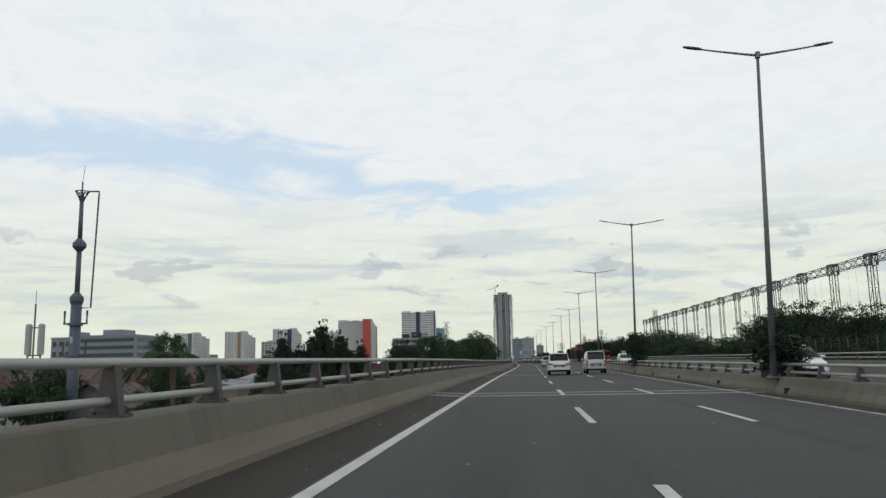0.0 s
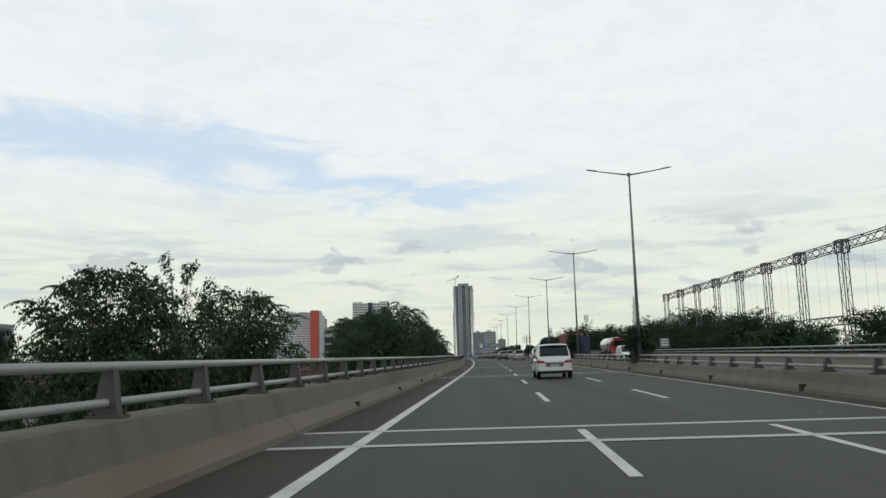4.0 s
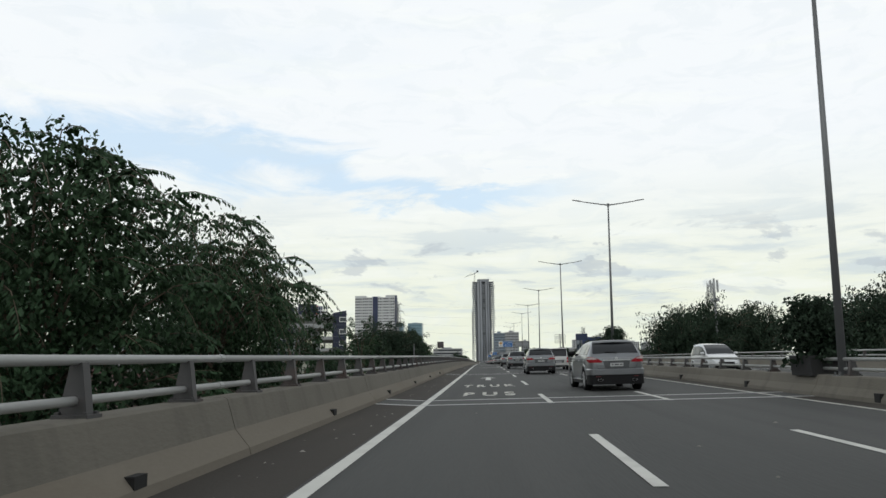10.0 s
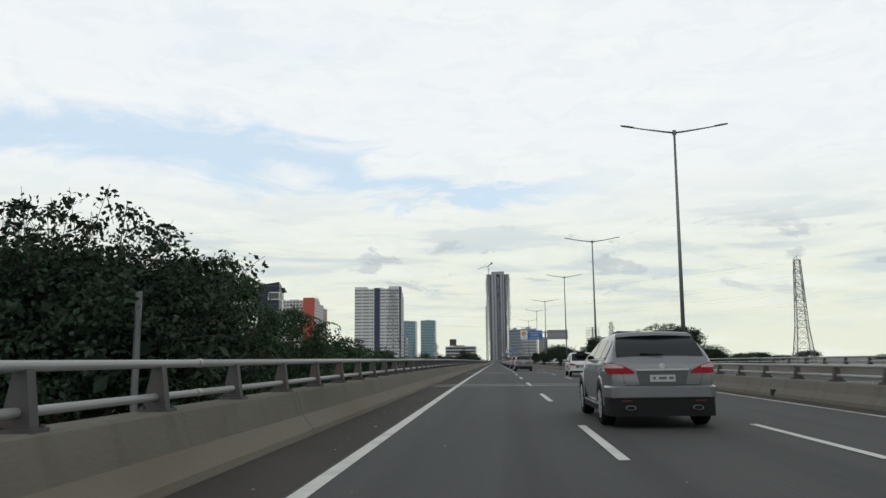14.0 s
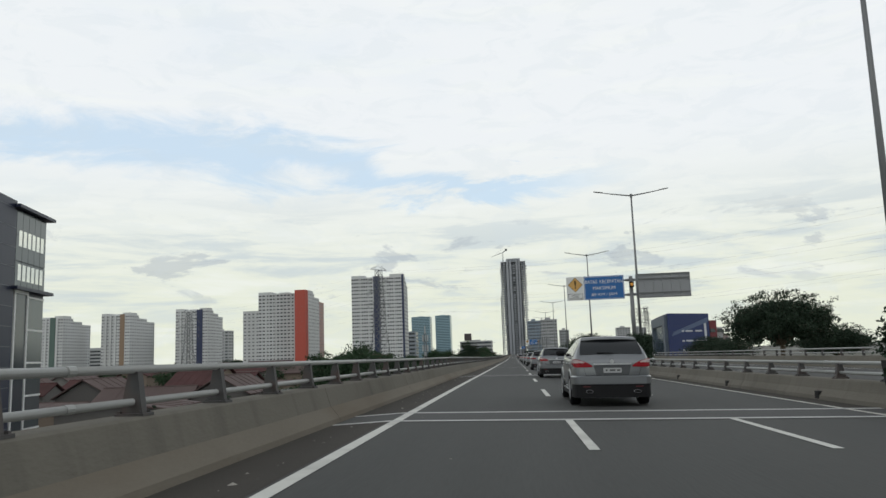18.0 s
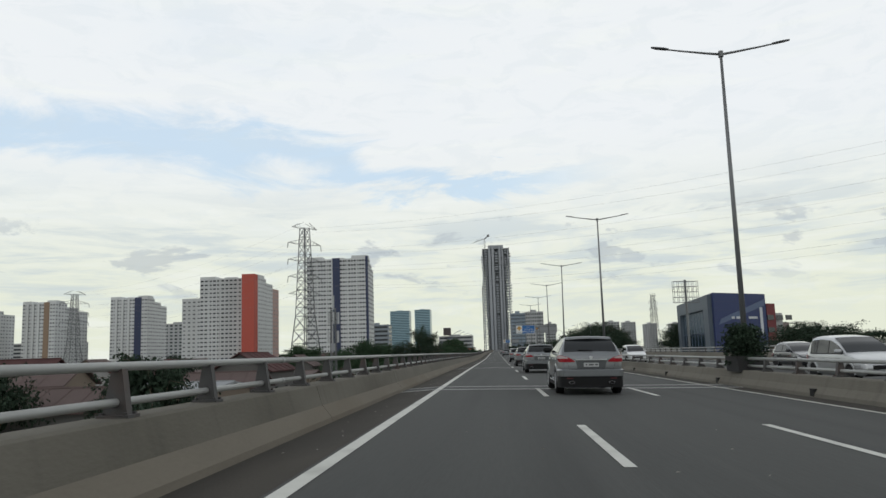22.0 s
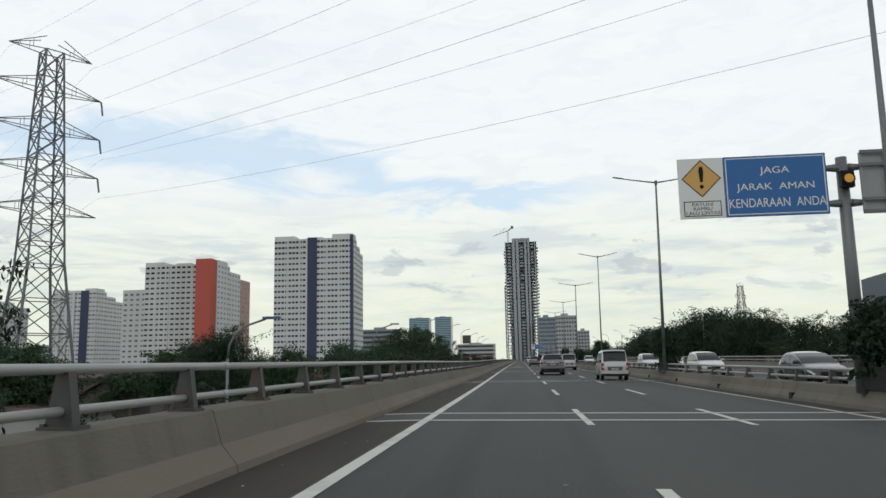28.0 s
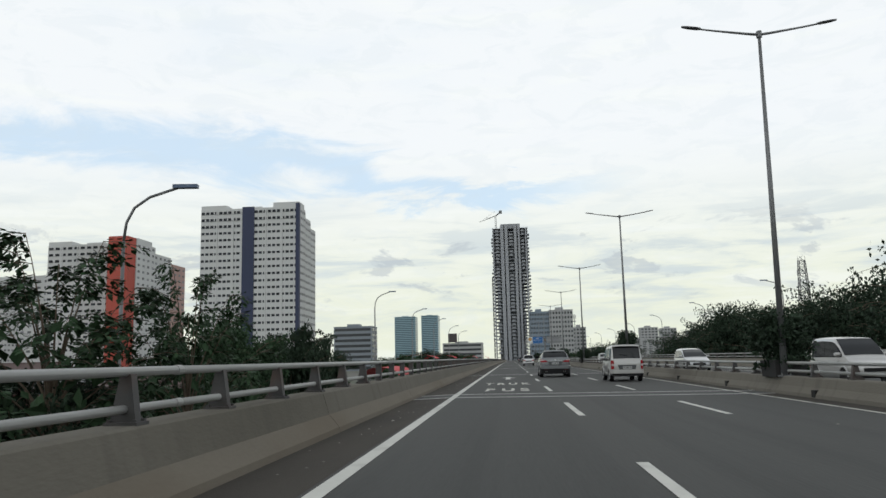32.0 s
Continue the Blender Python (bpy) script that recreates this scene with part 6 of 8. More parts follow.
def pylon(x, y, top, turn, label, arms=5):
    t = thing("power_pylon", label, "power pylon", (x, y, -7.0), "power pylons", turn=turn)
    h = top + 7
    for nm, z0, z1, a, b, n in (("lower_body", 0, h * 0.42, 3.9, 2.0, 5), ("upper_body", h * 0.42, h * 0.97, 2.0, 1.0, 10)):
        bm = bmesh.new()
        lattice_leg(bm, square(a, z0), square(b, z1), n, 0.17 if z0 == 0 else 0.13, 0.075)
        part(nm, bm, LATTICE, t)
    for k in range(arms):
        z = h * (0.97 - 0.105 * k)
        w = 5.2 if k else 3.8
        for s in (-1, 1):
            bm = bmesh.new()
            tip = Vector((s * (w + 1.0), 0, z + (0.3 if k else 0.0)))
            for d in (-0.9, 0.9):
                tube(bm, (s * 1.0, d, z + 1.6), tip, 0.06, 4)
                tube(bm, (s * 1.0, d, z), tip, 0.06, 4)
                for q in (0.35, 0.7):
                    u = Vector((s * 1.0, d, z + 1.6)).lerp(tip, q)
                    v = Vector((s * 1.0, d, z)).lerp(tip, q)
                    tube(bm, u, v, 0.035, 4)
            a = part("cross_arm", bm, LATTICE, t)
            if 0 < k < 4:
                bm = bmesh.new()
                tube(bm, tip, tip + Vector((0.25 * s, 0, -1.7)), 0.11, 6)
                part("insulator", bm, WIRE, a)
    return t


PY_A, PY_B, PY_C = (-54.7, 699.0), (113.5, 583.0), (-182.0, 795.0)
tA = math.degrees(math.atan2(PY_B[1] - PY_A[1], PY_B[0] - PY_A[0])) + 90
pylon(*PY_A, 40.2, tA, "tall grey steel lattice pylon with five pairs of arms")
pylon(*PY_B, 38.5, tA, "grey steel lattice pylon beyond the far carriageway")
pylon(*PY_C, 32.0, tA, "grey steel lattice pylon among the flats")
pylon(100, 980, 34, tA, "thin distant lattice pylon on the skyline", 4)
pylon(-433, 1000, 30, tA, "thin distant lattice pylon on the skyline", 4)


def cables(p, q, zs0, zs1, sag, spread, turn):
    ca, sa = math.cos(radians(turn)), math.sin(radians(turn))
    for k, (z0, z1) in enumerate(zip(zs0, zs1)):
        for s in (-1, 1):
            o = s * spread[k]
            a = Vector((p[0] + ca * o, p[1] + sa * o, z0))
            b = Vector((q[0] + ca * o, q[1] + sa * o, z1))
            pts = [a.lerp(b, i / 28) - Vector((0, 0, sag * 4 * (i / 28) * (1 - i / 28))) for i in range(29)]
            bm = bmesh.new()
            polytube(bm, pts, 0.011, 4)
            tagged(part("power_cable", bm, WIRE), "thin sagging power cable strung between pylons", "cable", group="power cables")


ZA = [46.5 * (0.97 - 0.105 * k) - 7 - (1.7 if k else 0) for k in range(4)]
ZB = [45.5 * (0.97 - 0.105 * k) - 7 - (1.7 if k else 0) for k in range(4)]
ZC = [39.0 * (0.97 - 0.105 * k) - 7 - (1.7 if k else 0) for k in range(4)]
cables(PY_A, PY_B, ZA, ZB, 5.0, (4.8, 6.4, 6.4, 6.4), tA)
cables(PY_A, PY_C, ZA, ZC, 4.0, (4.8, 6.4, 6.4, 6.4), tA)


def net_frame():
    """Portal row of a driving range: lattice columns, lattice beams and net ropes."""
    t = thing("net_frame", "long row of steel lattice columns carrying a lattice beam", "steel frame", (43.0, 0, 0))
    n, y0, dy = 22, 18.25, 10.45
    def top(y):
        return 12.4 + 0.003 * (y - 120)
    for k in range(n):
        y = y0 + dy * k
        bm = bmesh.new()
        zt = top(y)
        for a in (-0.35, 0.35):
            for b in (-0.45, 0.45):
                tube(bm, (a, y + b, -7), (a, y + b, zt), 0.06, 5)
            for q in range(10):
                u, v = -7 + (zt + 7) * q / 10, -7 + (zt + 7) * (q + 1) / 10
                tube(bm, (a, y - 0.45 * (-1) ** q, u), (a, y + 0.45 * (-1) ** q, v), 0.032, 4)
                tube(bm, (a, y - 0.45, v), (a, y + 0.45, v), 0.032, 4)
        for a in (-0.42, 0.42):
            for c in (-1.25, -0.1, 0.12):
                tube(bm, (a, y - 0.75, zt + c), (a, y + 0.75, zt + c), 0.08, 4)
            for b in (-0.75, 0.75):
                tube(bm, (a, y + b, zt - 1.25), (a, y + b, zt + 0.12), 0.08, 4)
            tube(bm, (a, y - 0.75, zt - 1.25), (a, y + 0.75, zt), 0.06, 4)
        for b in (-0.75, 0.75):
            tube(bm, (-0.42, y + b, zt + 0.12), (0.42, y + b, zt + 0.12), 0.07, 4)
        part("column", bm, mat("dark_lattice", (0.11, 0.115, 0.12), 0.6, 0.2, vary=0.2, scale=0.6, fine_scale=10), t)
        if k < n - 1:
            for z in (top(y) - 0.9, 3.6):
                bm = bmesh.new()
                e = y + dy
                for a in (-0.4, 0.4):
                    for c in (0, 0.9):
                        tube(bm, (a, y + 0.5, z + c), (a, e - 0.5, z + c), 0.07, 4)
                    for q in range(6):
                        u, v = y + 0.5 + (dy - 1) * q / 6, y + 0.5 + (dy - 1) * (q + 1) / 6
                        tube(bm, (a, u, z + (0.9 if q % 2 else 0)), (a, v, z + (0 if q % 2 else 0.9)), 0.045, 4)
                part("beam", bm, MATS["dark_lattice"], t)
            bm = bmesh.new()
            for q in (2, 3):
                polytube(bm, [(0, y + dy * q / 5, top(y) - 0.9), (0.2, y + dy * q / 5 + 0.3, 8), (0, y + dy * q / 5, 4.3)], 0.010, 3)
            part("net_rope", bm, LATTICE, t)


net_frame()


def cell_mast():
    t = thing("cell_mast", "slim steel cellular mast with clustered panel antennas", "cell mast", (-21.9, 591.5, -7.0))
    bm = bmesh.new()
    lattice_leg(bm, square(0.45, 0), square(0.3, 15.2), 14, 0.05, 0.03)
    part("mast", bm, LATTICE, t)
    bm = bmesh.new()
    tube(bm, (0, 0, 15.0), (0, 0, 17.1), 0.16, 10)
    part("omni_antenna", bm, mat("antenna_grey", (0.42, 0.43, 0.43), 0.6), t)
    for lvl, zz in enumerate((12.9, 10.2)):
        for k in range(5):
            a = 2 * math.pi * k / 5 + lvl
            r = 0.75
            ob = part("panel_antenna", slab_box(-0.13, 0.13, -0.07, 0.07, 0, 1.7), mat("antenna_grey", (0.42, 0.43, 0.43), 0.6), t, at=pose(r * math.cos(a), r * math.sin(a), zz, 0, 0, math.degrees(a)))
        bm = bmesh.new()
        for k in range(5):
            a = 2 * math.pi * k / 5 + lvl
            tube(bm, (0, 0, zz + 0.5), (0.75 * math.cos(a), 0.75 * math.sin(a), zz + 0.5), 0.03, 5)
        part("bracket", bm, LATTICE, t)
    part("cabinet", slab_box(-0.3, 0.35, -0.4, -0.15, 9.0, 10.1), SIGNBACK, t)


cell_mast()


def monopole():
    t = thing("monopole", "dark blue-grey telecom monopole with flared joints and a cable loop", "telecom mast", (-32.95, 55.5, -6.0))
    pm = mat("monopole_paint", (0.085, 0.105, 0.135), 0.55, 0.15, vary=0.15, scale=1.5, fine_scale=12)
    for z0, z1, r0, r1 in ((0, 12.0, 0.46, 0.40), (12.0, 16.4, 0.20, 0.19), (16.4, 20.5, 0.18, 0.15)):
        bm = bmesh.new()
        tube(bm, (0, 0, z0), (0, 0, z1), r0, 14, r1)
        part("shaft", bm, pm, t, smooth=True)
    # flared joints: two cones base to base round a narrow drum
    for z, r, q in ((12.3, 0.52, 0.40), (16.5, 0.52, 0.19)):
        bm = bmesh.new()
        tube(bm, (0, 0, z - 0.5), (0, 0, z - 0.14), q, 10, r)
        tube(bm, (0, 0, z - 0.14), (0, 0, z + 0.14), r, 10)
        tube(bm, (0, 0, z + 0.14), (0, 0, z + 0.52), r, 10, 0.2)
        part("flared_joint", bm, pm, t)
    bm = bmesh.new()
    for k in range(10):
        a = math.pi * k / 5
        tube(bm, (0.17 * math.cos(a), 0.17 * math.sin(a), 20.2), (0.5 * math.cos(a), 0.5 * math.sin(a), 20.8), 0.035, 4)
        b = math.pi * (k + 1) / 5
        tube(bm, (0.5 * math.cos(a), 0.5 * math.sin(a), 20.8), (0.5 * math.cos(b), 0.5 * math.sin(b), 20.8), 0.05, 4)
    tube(bm, (0, 0, 20.0), (0, 0, 20.35), 0.17, 10, 0.30)
    part("top_crown", bm, pm, t)
    bm = bmesh.new()
    polytube(bm, [(0.4, 0, 20.8), (1.42, 0, 20.75), (1.40, 0, 20.6), (1.15, 0, 11.6), (0.3, 0, 11.6)], 0.065, 6)
    part("cable_loop", bm, pm, t)
    for z in (10.35, 7.9):
        bm = bmesh.new()
        tube(bm, (0, 0, z - 0.1), (0, 0, z + 0.1), 0.56, 12)
        part("collar", bm, pm, t)
    part("service_hatch", slab_box(-0.1, 0.1, -0.47, -0.40, 8.9, 9.4), mat("antenna_grey", (0.42, 0.43, 0.43), 0.6), t)
    bm = bmesh.new()
    tube(bm, (0, 0, 20.4), (0, 0, 21.6), 0.06, 6)
    tube(bm, (0, 0, 21.6), (0.15, 0, 22.9), 0.02, 5)
    part("lightning_rod", bm, pm, t)
    for k, zz in enumerate((10.4, 8.0)):
        for s in (-1, 1):
            bm = bmesh.new()
            polytube(bm, [(0, 0, zz), (s * 0.9, 0, zz), (s * 0.9, 0, zz + 1.0)], 0.10, 6)
            part("antenna_arm", bm, pm, t)
    m = thing("small_mast", "short mast with two tall white antenna drums", "telecom mast", (-37.45, 57.5, -7.0))
    bm = bmesh.new()
    tube(bm, (-0.1, 0, 0), (-0.1, 0, 13.2), 0.07, 6)
    tube(bm, (-0.1, 0, 13.2), (-0.1, 0, 14.3), 0.025, 5)
    for z in (9.1, 11.3):
        tube(bm, (-0.6, 0, z), (0.6, 0, z), 0.05, 5)
    part("pole", bm, STEEL, m)
    for u in (-0.55, 0.52):
        bm = bmesh.new()
        tube(bm, (u, 0, 9.15), (u, 0, 11.5), 0.26, 14)
        tube(bm, (u, 0, 11.5), (u, 0, 11.62), 0.26, 14, 0.12)
        part("antenna_drum", bm, mat("antenna_grey", (0.42, 0.43, 0.43), 0.6), m, smooth=False)
        bm = bmesh.new()
        tube(bm, (u, 0, 8.4), (u, 0, 9.15), 0.07, 6)
        part("drum_foot", bm, STEEL, m)


monopole()


# ---- curved lamps of the side roads ----
def curved_lamp(x, y, top, reach, turn, base=-7.0):
    t = thing("curved_lamp", "grey side-road lamp with a curved arm and flat head", "street lamp", (x, y, base), "side road lamps", turn=turn)
    h = top - base
    bm = bmesh.new()
    tube(bm, (0, 0, 0), (0, 0, h - 2.0), 0.10, 8, 0.07)
    part("pole", bm, STEEL, t, smooth=True)
    bm = bmesh.new()
    polytube(bm, [(0, 0, h - 2.0), (0.08, 0, h - 1.3), (0.35, 0, h - 0.75), (0.9, 0, h - 0.35), (reach, 0, h - 0.02)], 0.055, 8)
    arm = part("arm", bm, STEEL, t, smooth=True)
    part("lamp_head", slab_box(reach - 0.15, reach + 0.75, -0.14, 0.14, h - 0.03, h + 0.10), mat("solar_head", (0.08, 0.12, 0.20), 0.4), arm)


for k, (y, la) in enumerate(((655.5, -23.6), (696.5, -23.9), (733.5, -22.9), (800.0, -25.5), (836.0, -25.5), (868.0, -25.0), (902.0, -24.5), (938.0, -24.5))):
    p = on_road(y, la)
    curved_lamp(p.x, y, (3.3, 4.9, 7.6, 9.7, 9.9, 9.9, 9.9, 9.9)[k], 1.9, 8)
for k in range(9):
    y = 770 + 40 * k
    p = on_road(y, 27)
    curved_lamp(p.x, y, 10.5, 1.9, 172)
for y in (318.0, 392.0):
    p = on_road(y, -19.5)
    t = thing("wooden_post", "plain dark pole rising past the parapet", "pole", (p.x, y, -7.0))
    bm = bmesh.new()
    tube(bm, (0, 0, 0), (0, 0, 11.0), 0.13, 8, 0.1)
    part("shaft", bm, STEEL, t)


# ---- overhead signs ----
def words(text, width, height, cx, cz, y, material, parent, name="lettering"):
    me = letters(text, height, width, material, name)
    return part(name, me, None, parent, at=pose(cx, y, cz, 90, 0, 0))


def overhead_sign(y, lat_pole, lines_, plate, lat0, lat1, split, back0, back1, zlo, zhi, amber):
    o = on_road(y, 0)
    t = thing("overhead_sign", "steel T gantry with blue message board and grey sign back", "road sign", tuple(o), "overhead signs")
    bm = bmesh.new()
    tube(bm, (lat_pole, 0.15, 0.4), (lat_pole, 0.15, zhi - 0.1), 0.17, 14, 0.14)
    part("pole", bm, STEEL, t, smooth=True)
    for z in (zhi - 0.38, zlo + 0.28):
        bm = bmesh.new()
        tube(bm, (lat0 + 0.3, 0.12, z), (back1 - 0.2, 0.12, z), 0.07, 10)
        part("arm", bm, STEEL, t)
        for s in (-1, 1):
            bm = bmesh.new()
            tube(bm, (lat_pole + s * 0.16, 0.12, z), (lat_pole + s * 0.42, 0.12, z), 0.11, 10, 0.08)
            part("collar", bm, STEEL, t)
    board = part("message_board", slab_box(split, lat1, -0.05, 0.02, zlo, zhi), SIGNBLUE, t, "blue board with white capitals")
    bm = bmesh.new()
    for a, b, c, d in ((split + 0.04, lat1 - 0.04, zhi - 0.07, zhi - 0.045), (split + 0.04, lat1 - 0.04, zlo + 0.045, zlo + 0.07), (split + 0.04, split + 0.065, zlo + 0.045, zhi - 0.045), (lat1 - 0.065, lat1 - 0.04, zlo + 0.045, zhi - 0.045)):
        box(bm, a, b, -0.056, -0.05, c, d)
    part("border", bm, SIGNWHITE, board)
    w, h = lat1 - split, zhi - zlo
    for k, (text, frac) in enumerate(lines_):
        words(text, w * frac, h * 0.145, (split + lat1) / 2, zhi - h * (0.25 + 0.27 * k), -0.058, SIGNWHITE, board)
    warn = part("warning_board", slab_box(lat0, split - 0.02, -0.05, 0.02, zlo, zhi), SIGNWHITE, t, "white board with an amber diamond")
    cx, cz, r = (lat0 + split) / 2, zlo + h * 0.66, h * 0.315
    for rr, m_, yy in ((r, BLACK, -0.054), (r - 0.035, SIGNYEL, -0.058)):
        bm = bmesh.new()
        f = [bm.verts.new((cx + u * rr, yy, cz + v * rr)) for u, v in ((0, 1), (1, 0), (0, -1), (-1, 0))]
        b = [bm.verts.new((v.co.x, yy + 0.005, v.co.z)) for v in f]
        bm.faces.new(f)
        for i in range(4):
            bm.faces.new((f[i], f[(i + 1) % 4], b[(i + 1) % 4], b[i]))
        part("diamond", bm, m_, warn)
    bm = bmesh.new()
    pts = [(-0.035, -0.10), (0.035, -0.10), (0.065, 0.2), (0.04, 0.32), (-0.04, 0.32), (-0.065, 0.2)]
    bm.faces.new([bm.verts.new((cx + u, -0.062, cz + v)) for u, v in pts])
    bm.faces.new([bm.verts.new((cx + 0.055 * math.cos(a * 0.785), -0.062, cz - 0.22 + 0.055 * math.sin(a * 0.785))) for a in range(8)])
    part("exclamation_mark", bm, BLACK, warn)
    bm = bmesh.new()
    px0, px1, pz0, pz1 = lat0 + 0.1, split - 0.12, zlo + 0.05, zlo + 0.05 + h * 0.25
    for a, b, c, d in ((px0, px1, pz1 - 0.02, pz1), (px0, px1, pz0, pz0 + 0.02), (px0, px0 + 0.02, pz0, pz1), (px1 - 0.02, px1, pz0, pz1)):
        box(bm, a, b, -0.056, -0.05, c, d)
    part("plate_border", bm, BLACK, warn)
    for k, (text, frac) in enumerate(plate):
        words(text, (px1 - px0) * frac, h * 0.055, (px0 + px1) / 2, pz1 - h * (0.058 + 0.071 * k), -0.056, BLACK, warn)
    back = part("rear_board", slab_box(back0, back1, 0.02, 0.08, zlo - 0.02, zhi - 0.02), SIGNBACK, t, "grey ribbed back of a sign board")
    n = 6
    for k in range(n + 1):
        x = back0 + (back1 - back0) * k / n
        part("rib", slab_box(x - 0.03, x + 0.03, -0.05, 0.02, zlo, zhi - 0.04), SIGNBACK, back)
    for z in (zhi - 0.4, zlo + 0.3, zlo - 0.02, zhi - 0.06):
        part("rail", slab_box(back0 - 0.02, back1 + 0.02, -0.09, -0.05, z, z + 0.08), mat("sign_rail", (0.16, 0.165, 0.17), 0.6, 0.2), back)
    bm = bmesh.new()
    box(bm, lat_pole - 0.16, lat_pole + 0.16, -0.18, 0.0, zhi - 0.95, zhi - 0.52)
    tube(bm, (lat_pole, -0.17, zhi - 0.74), (lat_pole, -0.24, zhi - 0.74), 0.16, 12)
    lamp = part("beacon", bm, BLACK, t)
    bm = bmesh.new()
    tube(bm, (lat_pole, -0.2, zhi - 0.74), (lat_pole, -0.25, zhi - 0.74), 0.115, 14)
    part("lens", bm, glow("amber_beacon", (1.0, 0.42, 0.06), 2.2 if amber else 0.0), lamp, "lit amber lens" if amber else "")


overhead_sign(443.66, 0.42, (("BATAS  KECEPATAN", 0.93), ("MAKSIMUM", 0.56), ("80 KM / JAM", 0.63)), (("PATUHI", 0.5), ("RAMBU", 0.45), ("LALU LINTAS", 0.8)), -4.34, -0.12, -3.05, 0.77, 4.65, 5.39, 7.14, True)
overhead_sign(638.2, -0.28, (("JAGA", 0.29), ("JARAK  AMAN", 0.76), ("KENDARAAN  ANDA", 0.94)), (("PATUHI", 0.55), ("RAMBU", 0.5), ("LALU LINTAS", 0.9)), -4.47, -0.74, -3.30, 0.12, 3.75, 4.95, 6.55, False)
overhead_sign(893.0, -0.4, (("JAGA", 0.29), ("JARAK  AMAN", 0.76)), (("PATUHI", 0.55),), -4.6, -0.9, -3.4, 0.1, 3.6, 4.7, 6.3, False)


def small_sign(y, lat, zlo, zhi, w, material, label, plain=False):
    p = on_road(y, lat)
    t = thing("road_sign", label, "road sign", tuple(p))
    bm = bmesh.new()
    tube(bm, (0, 0, 0), (0, 0, zhi - 0.1), 0.05, 8)
    part("pole", bm, STEEL, t)
    b = part("board", slab_box(-w / 2, w / 2, -0.05, -0.01, zlo, zhi), material, t)
    if not plain:
        for k in range(3):
            part("text_bar", slab_box(-w * 0.35, w * 0.35, -0.056, -0.05, zhi - 0.28 - 0.32 * k, zhi - 0.16 - 0.32 * k), SIGNWHITE, b)


small_sign(279.5, -0.2, 2.6, 3.2, 1.1, mat("navy_board", (0.018, 0.030, 0.075), 0.6), "small dark blue board on a pole in the median", True)
small_sign(180.0, 13.55, 1.5, 2.7, 1.2, mat("dull_board", (0.16, 0.17, 0.17), 0.6), "small grey board with white bars on the far parapet")
small_sign(163.5, 1.0, 0.9, 2.9, 1.5, mat("navy_board", (0.018, 0.030, 0.075), 0.6), "tall dark blue board standing by a lamp", True)


def scaffold_board():
    t = thing("billboard_frame", "bare lattice back of a billboard on a single column", "billboard", (48.0, 672.5, -7.0), turn=18)
    bm = bmesh.new()
    tube(bm, (0, 0, 0), (0, 0, 24.0), 0.28, 10)
    part("column", bm, STEEL, t)
    for z in (18.4, 19.7, 21.0, 22.3, 23.6):
        bm = bmesh.new()
        for d in (-0.4, 0.4):
            tube(bm, (-3.3, d, z), (3.3, d, z), 0.06, 5)
        part("rail", bm, LATTICE, t)
    for x in (-3.3, -2.0, -0.8, 0.8, 2.0, 3.3):
        bm = bmesh.new()
        for d in (-0.4, 0.4):
            tube(bm, (x, d, 18.4), (x, d, 23.6), 0.05, 5)
        tube(bm, (x, -0.4, 18.4), (x, 0.4, 19.7), 0.03, 4)
        tube(bm, (x, 0.4, 21.0), (x, -0.4, 22.3), 0.03, 4)
        part("upright", bm, LATTICE, t)


scaffold_board()


def cell_pole(x, y, top, label):
    t = thing("antenna_pole", label, "cell mast", (x, y, -7.0))
    h = top + 7
    bm = bmesh.new()
    tube(bm, (0, 0, 0), (0, 0, h), 0.28, 10, 0.16)
    part("pole", bm, SIGNBACK, t)
    for k in range(3):
        a = 2.1 * k + 0.3
        part("panel_antenna", slab_box(-0.15, 0.15, -0.08, 0.08, 0, 2.0), mat("antenna_grey", (0.42, 0.43, 0.43), 0.6), t, at=pose(0.6 * math.cos(a), 0.6 * math.sin(a), h - 2.2, 0, 0, math.degrees(a)))
    bm = bmesh.new()
    tube(bm, (0, 0, h - 3.6), (0, 0, h - 3.2), 0.7, 12)
    part("platform", bm, SIGNBACK, t)


cell_pole(41.0, 330.0, 14.0, "grey antenna pole among the trees")
cell_pole(28.0, 1080.0, 22.0, "thin antenna pole beside the road")


# ---- vehicles ----
def prism(bm, side, w0, w1=None):
    """Extrude a side outline (y, z) across x; w1: half-widths by point."""
    n = len(side)
    ws = w1 or [w0] * n
    a = [bm.verts.new((-w, y, z)) for (y, z), w in zip(side, ws)]
    b = [bm.verts.new((w, y, z)) for (y, z), w in zip(side, ws)]
    for k in range(n):
        bm.faces.new((a[k], b[k], b[(k + 1) % n], a[(k + 1) % n]))
    bm.faces.new(a)
    bm.faces.new(b[::-1])


def quad(bm, pts, thick=0.012):
    pts = [Vector(p) for p in pts]
    n = (pts[1] - pts[0]).cross(pts[2] - pts[0]).normalized() * thick
    a = [bm.verts.new(p) for p in pts]
    b = [bm.verts.new(p + n) for p in pts]
    k = len(pts)
    bm.faces.new(a)
    bm.faces.new(b)
    for i in range(k):
        bm.faces.new((a[i], a[(i + 1) % k], b[(i + 1) % k], b[i]))


def sheet(bm, rows, closed=False):
    """Skin a grid of points."""
    vs = [[bm.verts.new(p) for p in r] for r in rows]
    for u, v in zip(vs, vs[1:]):
        m = len(u)
        for k in range(m if closed else m - 1):
            bm.faces.new((u[k], u[(k + 1) % m], v[(k + 1) % m], v[k]))
    return vs


